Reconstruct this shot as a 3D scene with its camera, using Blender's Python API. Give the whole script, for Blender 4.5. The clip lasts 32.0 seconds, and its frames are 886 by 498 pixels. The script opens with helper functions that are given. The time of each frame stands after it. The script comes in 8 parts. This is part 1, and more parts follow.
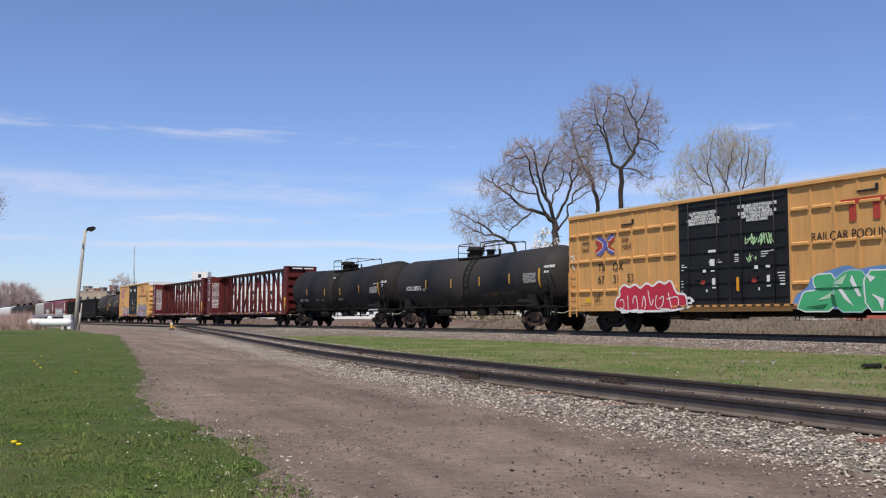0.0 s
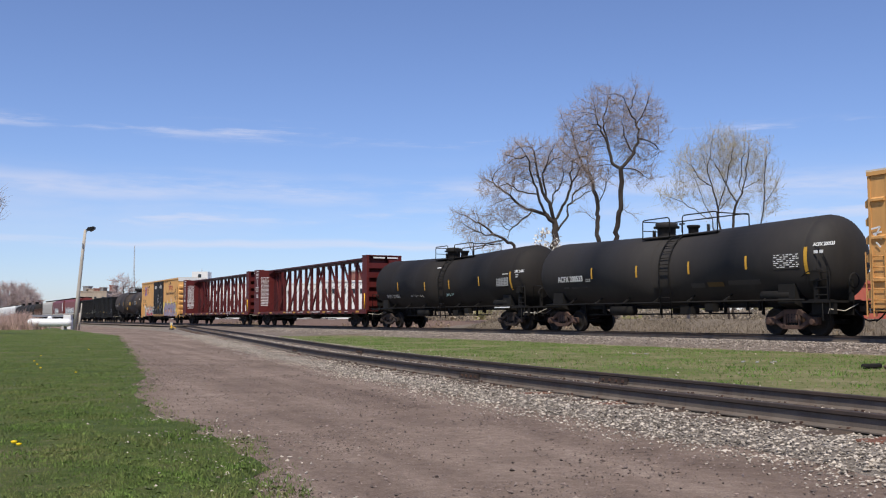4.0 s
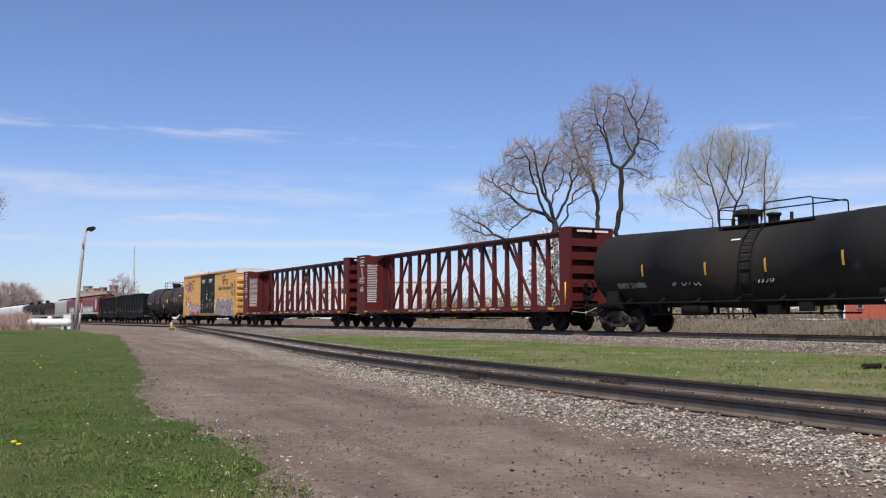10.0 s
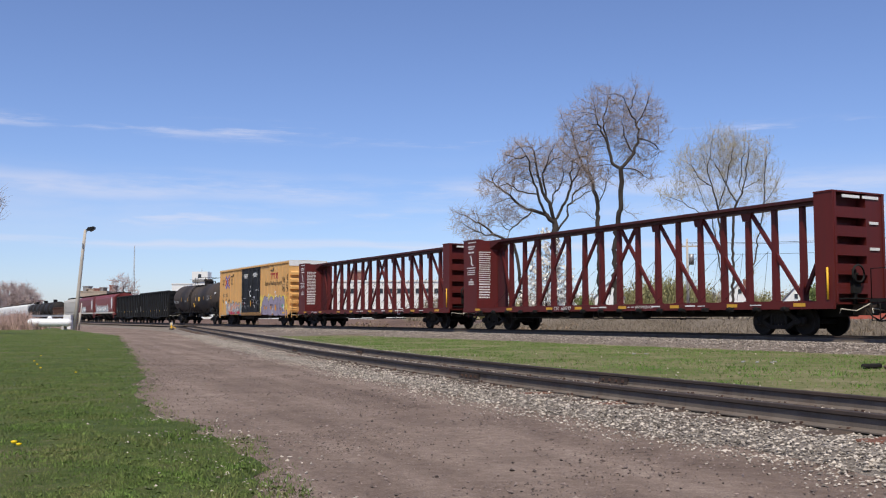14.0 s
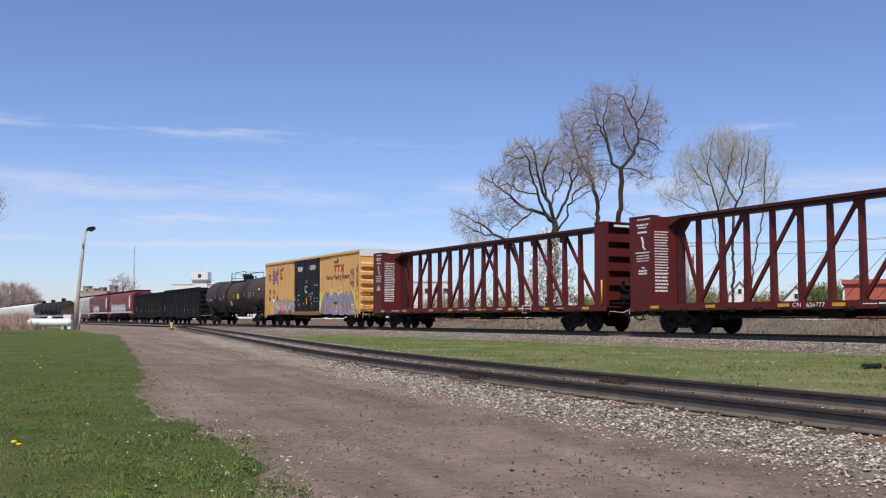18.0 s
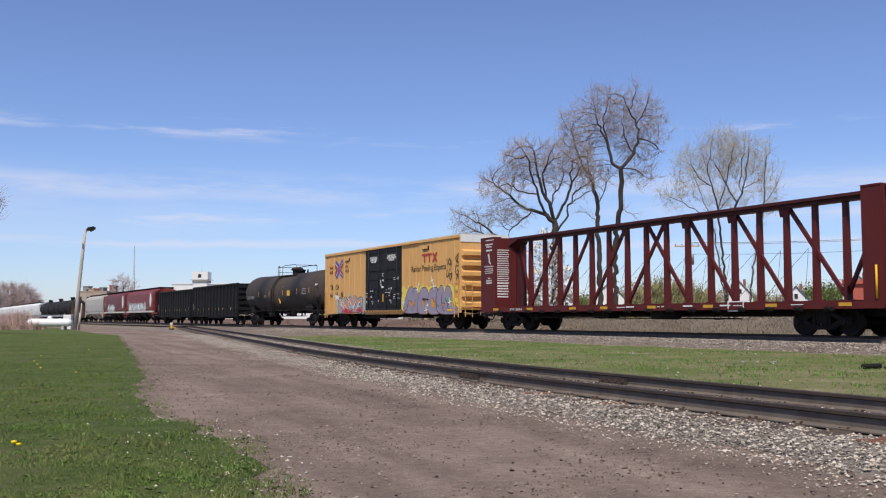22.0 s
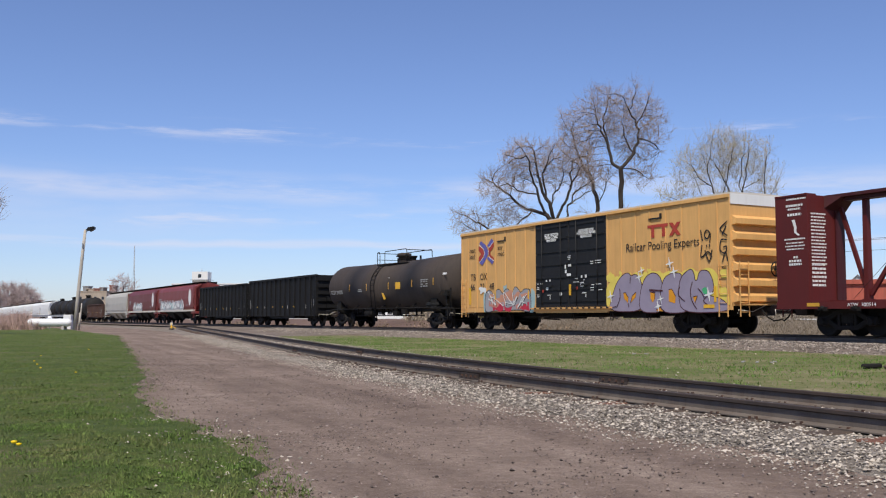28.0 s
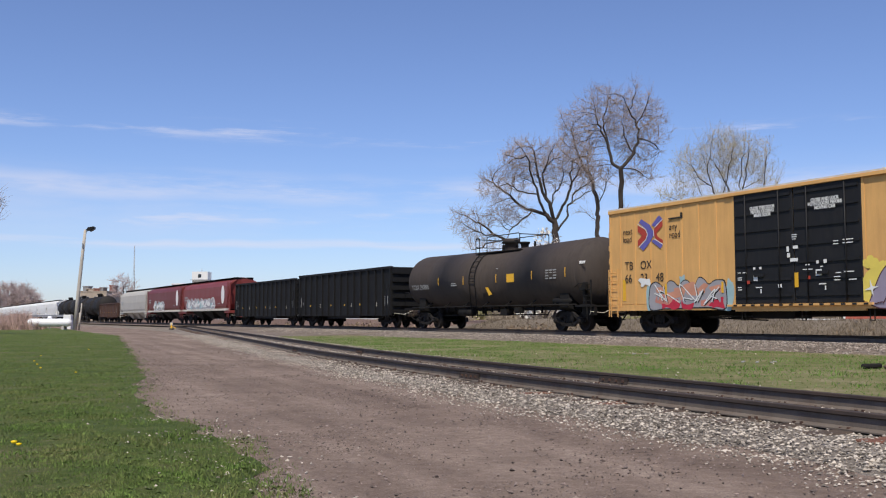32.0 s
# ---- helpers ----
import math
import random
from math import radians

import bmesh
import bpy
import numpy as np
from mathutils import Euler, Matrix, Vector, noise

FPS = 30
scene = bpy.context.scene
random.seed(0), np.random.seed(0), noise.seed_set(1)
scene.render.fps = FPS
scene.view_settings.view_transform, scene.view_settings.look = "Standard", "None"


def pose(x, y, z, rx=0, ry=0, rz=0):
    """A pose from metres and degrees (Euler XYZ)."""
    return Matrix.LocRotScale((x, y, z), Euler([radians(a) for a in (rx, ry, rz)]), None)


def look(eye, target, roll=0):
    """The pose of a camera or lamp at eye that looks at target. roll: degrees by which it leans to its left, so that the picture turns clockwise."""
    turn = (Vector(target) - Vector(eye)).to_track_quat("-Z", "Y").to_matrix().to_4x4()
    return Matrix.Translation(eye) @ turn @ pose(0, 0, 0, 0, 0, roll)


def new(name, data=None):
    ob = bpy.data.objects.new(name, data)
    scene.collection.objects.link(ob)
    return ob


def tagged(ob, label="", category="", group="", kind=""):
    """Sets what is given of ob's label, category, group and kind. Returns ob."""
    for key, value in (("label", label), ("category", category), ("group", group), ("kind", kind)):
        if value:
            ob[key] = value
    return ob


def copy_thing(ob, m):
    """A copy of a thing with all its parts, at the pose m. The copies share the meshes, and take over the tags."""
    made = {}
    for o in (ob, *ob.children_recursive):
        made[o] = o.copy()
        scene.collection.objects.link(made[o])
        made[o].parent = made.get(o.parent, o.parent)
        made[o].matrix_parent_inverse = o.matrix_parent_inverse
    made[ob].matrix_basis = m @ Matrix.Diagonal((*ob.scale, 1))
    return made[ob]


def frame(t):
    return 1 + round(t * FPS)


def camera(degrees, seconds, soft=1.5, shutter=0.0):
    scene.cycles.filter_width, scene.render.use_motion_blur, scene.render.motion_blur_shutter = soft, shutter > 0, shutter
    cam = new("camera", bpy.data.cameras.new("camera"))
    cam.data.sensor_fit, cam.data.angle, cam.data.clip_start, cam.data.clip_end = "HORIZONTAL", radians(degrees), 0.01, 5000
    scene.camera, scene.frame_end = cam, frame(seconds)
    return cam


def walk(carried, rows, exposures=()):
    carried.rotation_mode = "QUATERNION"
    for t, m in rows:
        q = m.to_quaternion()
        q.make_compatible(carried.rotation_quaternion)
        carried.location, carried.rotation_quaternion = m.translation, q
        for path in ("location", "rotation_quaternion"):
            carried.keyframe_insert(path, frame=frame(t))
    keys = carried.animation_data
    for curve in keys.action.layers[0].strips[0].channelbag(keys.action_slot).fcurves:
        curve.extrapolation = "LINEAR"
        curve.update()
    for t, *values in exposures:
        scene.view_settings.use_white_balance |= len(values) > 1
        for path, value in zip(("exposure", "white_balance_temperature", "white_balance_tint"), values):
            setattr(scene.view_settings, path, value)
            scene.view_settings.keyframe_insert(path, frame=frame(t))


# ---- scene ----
# A level-crossing view of a slow freight train. x right, y ahead, z up; the gravel road by the camera is z = 0.
cam = camera(49.45, 32.0, soft=1.15)
EYE = Vector((0, 0, 1.05))
CAM_POSE = pose(0, 0, 1.05, 90 + 4.076, 0, 0) @ pose(0, 0, 0, 0, 0, -0.066)

# ---- light ----
SUN_TO = Vector((-0.10, -0.58, 0.86)).normalized()
world = bpy.data.worlds.new("sky")
scene.world = world
world.use_nodes = True
wn, wl = world.node_tree.nodes, world.node_tree.links
wn.clear()
w_out = wn.new("ShaderNodeOutputWorld")
w_bg = wn.new("ShaderNodeBackground")
w_sky = wn.new("ShaderNodeTexSky")
w_sky.sky_type = 'NISHITA'
w_sky.sun_disc = False
w_sky.sun_elevation = math.asin(SUN_TO.z)
w_sky.sun_rotation = math.atan2(SUN_TO.x, SUN_TO.y)
w_sky.air_density, w_sky.dust_density, w_sky.ozone_density = 1.0, 0.3, 4.0
w_bg.inputs["Strength"].default_value = 0.108
# thin wind-drawn streaks of high cloud low over the horizon
w_geo = wn.new("ShaderNodeTexCoord")
w_sep = wn.new("ShaderNodeSeparateXYZ")
wl.new(w_geo.outputs["Generated"], w_sep.inputs[0])


def sky_math(op, a, b, c=None):
    n = wn.new("ShaderNodeMath")
    n.operation = op
    for i, q in enumerate((a, b, c)):
        if q is None:
            continue
        if isinstance(q, (int, float)):
            n.inputs[i].default_value = q
        else:
            wl.new(q, n.inputs[i])
    return n.outputs[0]


def sky_noise(scale, at, detail=8.0):
    m = wn.new("ShaderNodeMapping")
    m.inputs["Scale"].default_value, m.inputs["Location"].default_value = scale, at
    n = wn.new("ShaderNodeTexNoise")
    n.inputs["Scale"].default_value, n.inputs["Detail"].default_value, n.inputs["Roughness"].default_value = 1.0, detail, 0.62
    wl.new(w_geo.outputs["Generated"], m.inputs["Vector"])
    wl.new(m.outputs[0], n.inputs["Vector"])
    return n.outputs[0]


def sky_step(v, a, b, top=1.0):
    n = wn.new("ShaderNodeMapRange")
    n.interpolation_type = 'SMOOTHSTEP'
    n.inputs[1].default_value, n.inputs[2].default_value, n.inputs[4].default_value = a, b, top
    wl.new(v, n.inputs[0])
    return n.outputs[0]


def cloud_layer(height, thick, amount, scale, at, low, high):
    """Wisps strung out along one height over the horizon."""
    z = sky_math('MULTIPLY_ADD', sky_noise((4, 4, 9), (at[1], at[0], 2), 3.0), 0.030, sky_math('SUBTRACT', w_sep.outputs[2], 0.015))
    away_ = sky_math('ABSOLUTE', sky_math('SUBTRACT', z, height), 0.0)
    return sky_math('MULTIPLY', sky_step(away_, thick, 0.0, amount), sky_step(sky_noise(scale, at), low, high))


w_cloud = cloud_layer(0.131, 0.022, 0.85, (6, 6, 45), (2.9, 1.7, 0.9), 0.30, 0.62)
for layer in ((0.102, 0.017, 0.85, (5, 5, 45), (7.1, 4.2, 3.3), 0.44, 0.64), (0.0735, 0.007, 0.8, (3, 3, 60), (1.3, 0.6, 8.2), 0.32, 0.58), (0.185, 0.014, 0.85, (5, 5, 45), (5.5, 2.2, 1.4), 0.52, 0.70), (0.110, 0.06, 0.40, (3, 3, 16), (0.4, 6.6, 5.0), 0.35, 0.70)):
    w_cloud = sky_math('MAXIMUM', w_cloud, cloud_layer(*layer))
w_mul2 = wn.new("ShaderNodeMath")
w_mul2.operation = 'MULTIPLY'
w_mul2.inputs[1].default_value = 0.62
w_mix = wn.new("ShaderNodeMix")
w_mix.data_type = 'RGBA'
w_mix.inputs[7].default_value = (7.0, 7.0, 8.1, 1)
w_tint = wn.new("ShaderNodeMix")
w_tint.data_type, w_tint.blend_type = 'RGBA', 'MULTIPLY'
w_tint.inputs[0].default_value = 1.0
w_tint.inputs[7].default_value = (1.0, 0.97, 1.24, 1)
wl.new(w_cloud, w_mul2.inputs[0])
wl.new(w_mul2.outputs[0], w_mix.inputs[0])
w_high = wn.new("ShaderNodeMapRange")
w_high.inputs[1].default_value, w_high.inputs[2].default_value = 0.0, 0.30
w_cool = wn.new("ShaderNodeMix")
w_cool.data_type = 'RGBA'
w_cool.inputs[6].default_value, w_cool.inputs[7].default_value = (0.90, 0.97, 1.27, 1), (1.0, 0.975, 1.19, 1)
wl.new(w_sep.outputs[2], w_high.inputs[0])
wl.new(w_high.outputs[0], w_cool.inputs[0])
wl.new(w_cool.outputs[2], w_tint.inputs[7])
wl.new(w_sky.outputs[0], w_tint.inputs[6])
wl.new(w_tint.outputs[2], w_mix.inputs[6])
wl.new(w_mix.outputs[2], w_bg.inputs[0])
wl.new(w_bg.outputs[0], w_out.inputs[0])
sun = new("sun", bpy.data.lights.new("sun", 'SUN'))
sun.data.energy, sun.data.angle, sun.data.color = 4.5, radians(0.53), (1.0, 0.92, 0.78)
sun.matrix_world = look(SUN_TO * 50, (0, 0, 0))
scene.view_settings.exposure = 0.0

walk(cam, [(0, CAM_POSE), (32.0, CAM_POSE)])


# ---- mesh tools ----
class Mesh:
    """Vertices and faces of one part."""

    def __init__(self):
        self.v, self.f, self.s = [], [], []

    def add(self, v, f, smooth=False):
        o = len(self.v)
        self.v += [tuple(p) for p in v]
        self.f += [tuple(i + o for i in q) for q in f]
        self.s += [smooth] * len(f)
        return self

    def box(self, x0, x1, y0, y1, z0, z1):
        return self.add([(x, y, z) for z in (z0, z1) for y in (y0, y1) for x in (x0, x1)],
                        [(0, 2, 3, 1), (4, 5, 7, 6), (0, 1, 5, 4), (2, 6, 7, 3), (0, 4, 6, 2), (1, 3, 7, 5)])

    def beam(self, a, b, w, h, up=(0, 0, 1)):
        """A square bar from a to b: w across, h along up."""
        a, b = Vector(a), Vector(b)
        d = (b - a).normalized()
        u = Vector(up)
        side = d.cross(u)
        if side.length < 1e-4:
            side = d.cross(Vector((0, 1, 0)))
        side.normalize()
        u = side.cross(d)
        p = []
        for e in (a, b):
            for k, l in ((-1, -1), (1, -1), (1, 1), (-1, 1)):
                p.append(e + side * (k * w / 2) + u * (l * h / 2))
        return self.add(p, [(0, 1, 2, 3), (7, 6, 5, 4), (0, 4, 5, 1), (1, 5, 6, 2), (2, 6, 7, 3), (3, 7, 4, 0)])

    def tube(self, path, r, n=6, caps=True):
        """A round bar along points; r is one radius or one for each point."""
        path = [Vector(p) for p in path]
        rs = r if isinstance(r, (list, tuple)) else [r] * len(path)
        ref = Vector((0.31, 0.52, 0.79))
        v, f = [], []
        for i, p in enumerate(path):
            d = (path[min(i + 1, len(path) - 1)] - path[max(i - 1, 0)]).normalized()
            a = d.cross(ref)
            if a.length < 0.05:
                a = d.cross(Vector((1, 0, 0)))
            a.normalize()
            b = d.cross(a)
            for k in range(n):
                t = 2 * math.pi * k / n
                v.append(p + a * (math.cos(t) * rs[i]) + b * (math.sin(t) * rs[i]))
        for i in range(len(path) - 1):
            for k in range(n):
                k2 = (k + 1) % n
                f.append((i * n + k, i * n + k2, (i + 1) * n + k2, (i + 1) * n + k))
        self.add(v, f, True)
        if caps:
            o = len(self.v) - len(v)
            self.f += [tuple(o + k for k in reversed(range(n))), tuple(o + (len(path) - 1) * n + k for k in range(n))]
            self.s += [False, False]
        return self

    def lathe(self, prof, n, axis='x', at=(0, 0, 0)):
        """prof: (along, radius) points turned round an axis; zero radii close the ends."""
        v, f = [], []
        for a, r in prof:
            for k in range(n):
                t = 2 * math.pi * k / n
                c, s = math.cos(t) * r, math.sin(t) * r
                p = {'x': (a, c, s), 'y': (s, a, c), 'z': (c, s, a)}[axis]
                v.append((p[0] + at[0], p[1] + at[1], p[2] + at[2]))
        for i in range(len(prof) - 1):
            for k in range(n):
                k2 = (k + 1) % n
                f.append((i * n + k, i * n + k2, (i + 1) * n + k2, (i + 1) * n + k))
        return self.add(v, f, True)

    def prism(self, poly, axis, a0, a1, smooth=False):
        """A closed outline pushed along an axis. For x the outline is (y, z), for y (x, z), for z (x, y)."""
        n = len(poly)
        v = []
        for a in (a0, a1):
            for p, q in poly:
                v.append({'x': (a, p, q), 'y': (p, a, q), 'z': (p, q, a)}[axis])
        f = [(k, (k + 1) % n, n + (k + 1) % n, n + k) for k in range(n)]
        self.add(v, f, smooth)
        o = len(self.v) - len(v)
        self.f += [tuple(o + k for k in reversed(range(n))), tuple(o + n + k for k in range(n))]
        self.s += [False, False]
        return self

    def data(self, name, material, bevel=0.0):
        me = bpy.data.meshes.new(name)
        me.from_pydata(self.v, [], self.f)
        bm = bmesh.new()
        bm.from_mesh(me)
        bmesh.ops.recalc_face_normals(bm, faces=bm.faces)
        if bevel:
            for e in bm.edges:
                e.smooth = True
            es = [e for e in bm.edges if len(e.link_faces) == 2 and e.calc_face_angle(0) > 0.9]
            bmesh.ops.bevel(bm, geom=es, offset=bevel, segments=1, affect='EDGES', clamp_overlap=True)
            bm.to_mesh(me)
        else:
            bm.to_mesh(me)
            me.polygons.foreach_set("use_smooth", self.s)
        bm.free()
        me.materials.append(material)
        return me


def part(name, m, material, parent, label="", bevel=0.0, place=None):
    """Links one mesh as a part under a thing or a part."""
    data = m if isinstance(m, bpy.types.Mesh) else m.data(name, material, bevel)
    ob = new(name, data)
    ob.parent = parent
    if place is not None:
        ob.matrix_basis = place
    if label:
        ob["label"] = label
    return ob


def thing(name, label, category, m=None, material=None, group="", kind="", place=None, bevel=0.0):
    """A top-level thing: one mesh, or an Empty at its base."""
    ob = new(name, m.data(name, material, bevel) if m else None)
    if place is not None:
        ob.matrix_basis = place
    return tagged(ob, label, category, group, kind)


def lettering(words, material, parent, x, z, size, y, width=1.0, align='LEFT', turn=None, name="lettering", bold=0.0):
    """Painted words on a side that faces -y."""
    cu = bpy.data.curves.new("words", 'FONT')
    cu.body, cu.size, cu.align_x, cu.extrude, cu.offset = words, size, align, 0.0015, bold
    cu.space_line = 0.85
    tmp = new("words", cu)
    dg = bpy.context.evaluated_depsgraph_get()
    me = bpy.data.meshes.new_from_object(tmp.evaluated_get(dg))
    bpy.data.objects.remove(tmp)
    bpy.data.curves.remove(cu)
    me.materials.clear()
    me.materials.append(material)
    m = turn if turn is not None else pose(0, 0, 0, 90, 0, 0)
    me.transform(Matrix.Translation((x, y, z)) @ m @ Matrix.Diagonal((width, 1, 1, 1)))
    return part(name, me, material, parent)


# ---- materials ----
def paint(name, colour, rough=0.5, metal=0.0, vary=0.25, scale=3.0, streak=0.0, dirt=(0.06, 0.045, 0.035), bump=0.0, grain=60.0, spread=0.15, stretch=(1, 1, 0.12), coord="Object", island=0.0):
    """A surface with blotches, fine grain, run-down streaks of dirt and a fine relief."""
    m = bpy.data.materials.new(name)
    m.use_nodes = True
    n, l = m.node_tree.nodes, m.node_tree.links
    b = n["Principled BSDF"]
    b.inputs["Metallic"].default_value = metal
    b.inputs["Specular IOR Level"].default_value = 0.3
    tc = n.new("ShaderNodeTexCoord")
    inf = n.new("ShaderNodeObjectInfo")
    off = n.new("ShaderNodeVectorMath")
    off.operation = 'MULTIPLY_ADD'
    l.new(inf.outputs["Random"], off.inputs[0])
    off.inputs[1].default_value = (37, 19, 53)
    l.new(tc.outputs[coord], off.inputs[2])
    big = n.new("ShaderNodeTexNoise")
    big.inputs["Scale"].default_value, big.inputs["Detail"].default_value = scale, 5
    l.new(off.outputs[0], big.inputs["Vector"])
    fine = n.new("ShaderNodeTexNoise")
    fine.inputs["Scale"].default_value, fine.inputs["Detail"].default_value = grain, 3
    l.new(off.outputs[0], fine.inputs["Vector"])
    mixv = n.new("ShaderNodeMath")
    mixv.operation = 'MULTIPLY_ADD'
    l.new(big.outputs[0], mixv.inputs[0])
    mixv.inputs[1].default_value = vary * 2
    mixv.inputs[2].default_value = 1 - vary
    mixf = n.new("ShaderNodeMath")
    mixf.operation = 'MULTIPLY_ADD'
    l.new(fine.outputs[0], mixf.inputs[0])
    mixf.inputs[1].default_value = vary
    l.new(mixv.outputs[0], mixf.inputs[2])
    sub = n.new("ShaderNodeMath")
    sub.operation = 'SUBTRACT'
    l.new(mixf.outputs[0], sub.inputs[0])
    sub.inputs[1].default_value = vary * 0.5
    src = sub.outputs[0]
    if island:
        geo = n.new("ShaderNodeNewGeometry")
        isl = n.new("ShaderNodeMath")
        isl.operation = 'MULTIPLY_ADD'
        l.new(geo.outputs["Random Per Island"], isl.inputs[0])
        isl.inputs[1].default_value, isl.inputs[2].default_value = island * 2, 1 - island
        mm = n.new("ShaderNodeMath")
        mm.operation = 'MULTIPLY'
        l.new(isl.outputs[0], mm.inputs[0])
        l.new(src, mm.inputs[1])
        src = mm.outputs[0]
    scl = n.new("ShaderNodeVectorMath")
    scl.operation = 'SCALE'
    scl.inputs[0].default_value = colour
    l.new(src, scl.inputs["Scale"])
    col = scl.outputs[0]
    if streak:
        mp = n.new("ShaderNodeMapping")
        mp.inputs["Scale"].default_value = stretch
        l.new(off.outputs[0], mp.inputs["Vector"])
        st = n.new("ShaderNodeTexNoise")
        st.inputs["Scale"].default_value, st.inputs["Detail"].default_value, st.inputs["Roughness"].default_value = 5.0, 6, 0.65
        l.new(mp.outputs[0], st.inputs["Vector"])
        mr = n.new("ShaderNodeMapRange")
        mr.inputs[1].default_value, mr.inputs[2].default_value = 0.5 - spread * 0.3, 0.5 + spread
        mr.inputs[4].default_value = streak
        l.new(st.outputs[0], mr.inputs[0])
        mx = n.new("ShaderNodeMix")
        mx.data_type = 'RGBA'
        l.new(mr.outputs[0], mx.inputs[0])
        l.new(col, mx.inputs[6])
        mx.inputs[7].default_value = (*dirt, 1)
        col = mx.outputs[2]
    l.new(col, b.inputs["Base Color"])
    rr = n.new("ShaderNodeMapRange")
    rr.inputs[3].default_value, rr.inputs[4].default_value = max(0.05, rough - 0.12), min(1, rough + 0.12)
    l.new(big.outputs[0], rr.inputs[0])
    l.new(rr.outputs[0], b.inputs["Roughness"])
    if bump:
        bp = n.new("ShaderNodeBump")
        bp.inputs["Strength"].default_value, bp.inputs["Distance"].default_value = 1.0, bump
        l.new(fine.outputs[0], bp.inputs["Height"])
        l.new(bp.outputs[0], b.inputs["Normal"])
    return m


BOX_YELLOW = paint("box_yellow", (0.70, 0.395, 0.140), 0.65, vary=0.16, scale=0.9, streak=0.5, dirt=(0.47, 0.255, 0.095), spread=0.3)
BOX_YELLOW_OLD = paint("box_yellow_old", (0.64, 0.34, 0.120), 0.7, vary=0.16, scale=0.7, streak=0.5, dirt=(0.36, 0.18, 0.065), spread=0.3)
DOOR_BLACK = paint("door_black", (0.012, 0.012, 0.0135), 0.6, vary=0.3, streak=0.3, dirt=(0.03, 0.027, 0.024))
UNDER_BLACK = paint("under_black", (0.008, 0.0074, 0.007), 0.85, vary=0.35, streak=0.4, dirt=(0.018, 0.014, 0.012))
TRUCK_RUST = paint("truck_rust", (0.05, 0.036, 0.029), 0.85, vary=0.4, scale=4, streak=0.5, dirt=(0.02, 0.017, 0.016), bump=0.004)
TRUCK_GREY = paint("truck_grey", (0.015, 0.013, 0.012), 0.85, vary=0.4, scale=4, streak=0.4, dirt=(0.009, 0.008, 0.0075), bump=0.004)
TRUCK_BROWN = paint("truck_brown", (0.095, 0.056, 0.042), 0.85, vary=0.4, scale=4, streak=0.55, dirt=(0.03, 0.022, 0.019), bump=0.004)
WHEEL_STEEL = paint("wheel_steel", (0.014, 0.012, 0.011), 0.75, metal=0.1, vary=0.35, scale=5, streak=0.4, dirt=(0.025, 0.017, 0.013))
TANK_BLACK = paint("tank_black", (0.0165, 0.0143, 0.013), 0.78, vary=0.25, scale=0.6, streak=0.4, dirt=(0.030, 0.022, 0.018), spread=0.3)
TANK_SOOT = paint("tank_soot", (0.027, 0.0245, 0.024), 0.75, vary=0.3, scale=0.5, streak=0.45, dirt=(0.042, 0.035, 0.031), spread=0.3)
TANK_DUSTY = paint("tank_dusty", (0.056, 0.044, 0.038), 0.8, vary=0.25, scale=0.6, streak=0.55, dirt=(0.028, 0.022, 0.019), spread=0.3)
CENTRE_RED = paint("beam_red", (0.105, 0.0145, 0.013), 0.55, vary=0.18, scale=0.9, streak=0.4, dirt=(0.055, 0.016, 0.013), spread=0.3)
CHORD_DARK = paint("chord_dark", (0.06, 0.010, 0.011), 0.5, vary=0.2, streak=0.3)
GONDOLA_BLACK = paint("gondola_black", (0.006, 0.006, 0.0065), 0.7, vary=0.3, scale=1.2, streak=0.35, dirt=(0.014, 0.012, 0.011))
HOPPER_RED = paint("hopper_red", (0.20, 0.040, 0.036), 0.5, vary=0.15, scale=0.8, streak=0.4, dirt=(0.13, 0.034, 0.03), spread=0.3)
HOPPER_DEEP = paint("hopper_deep", (0.15, 0.030, 0.028), 0.5, vary=0.15, scale=0.8, streak=0.4, dirt=(0.10, 0.026, 0.023), spread=0.3)
HOPPER_GREY = paint("hopper_grey", (0.46, 0.44, 0.40), 0.6, vary=0.12, scale=0.8, streak=0.4, dirt=(0.30, 0.27, 0.23), spread=0.3)
HOPPER_WHITE = paint("hopper_white", (0.78, 0.78, 0.76), 0.6, vary=0.10, scale=0.8, streak=0.35, dirt=(0.50, 0.47, 0.43), spread=0.3)
GONDOLA_BROWN = paint("gondola_brown", (0.085, 0.045, 0.035), 0.8, vary=0.25, scale=1, streak=0.4)
ROOF_PALE = paint("roof_pale", (0.62, 0.58, 0.50), 0.6, vary=0.12, streak=0.3, dirt=(0.4, 0.36, 0.28))
MARK_WHITE = paint("mark_white", (0.74, 0.74, 0.72), 0.6, vary=0.12, scale=6)
MARK_DULL = paint("mark_dull", (0.30, 0.30, 0.29), 0.6, vary=0.2, scale=6)
MARK_YELLOW = paint("mark_yellow", (0.75, 0.42, 0.03), 0.5, vary=0.15, scale=6)
MARK_BLACK = paint("mark_black", (0.02, 0.02, 0.02), 0.6, vary=0.2, scale=6)
MARK_RED = paint("mark_red", (0.42, 0.055, 0.035), 0.55, vary=0.15, scale=6)
MARK_BLUE = paint("mark_blue", (0.13, 0.12, 0.38), 0.55, vary=0.15, scale=6)
SPRAY_LILAC = paint("spray_lilac", (0.30, 0.26, 0.34), 0.6, vary=0.18, scale=2)
SPRAY_LEMON = paint("spray_lemon", (0.75, 0.60, 0.12), 0.6, vary=0.15, scale=2)
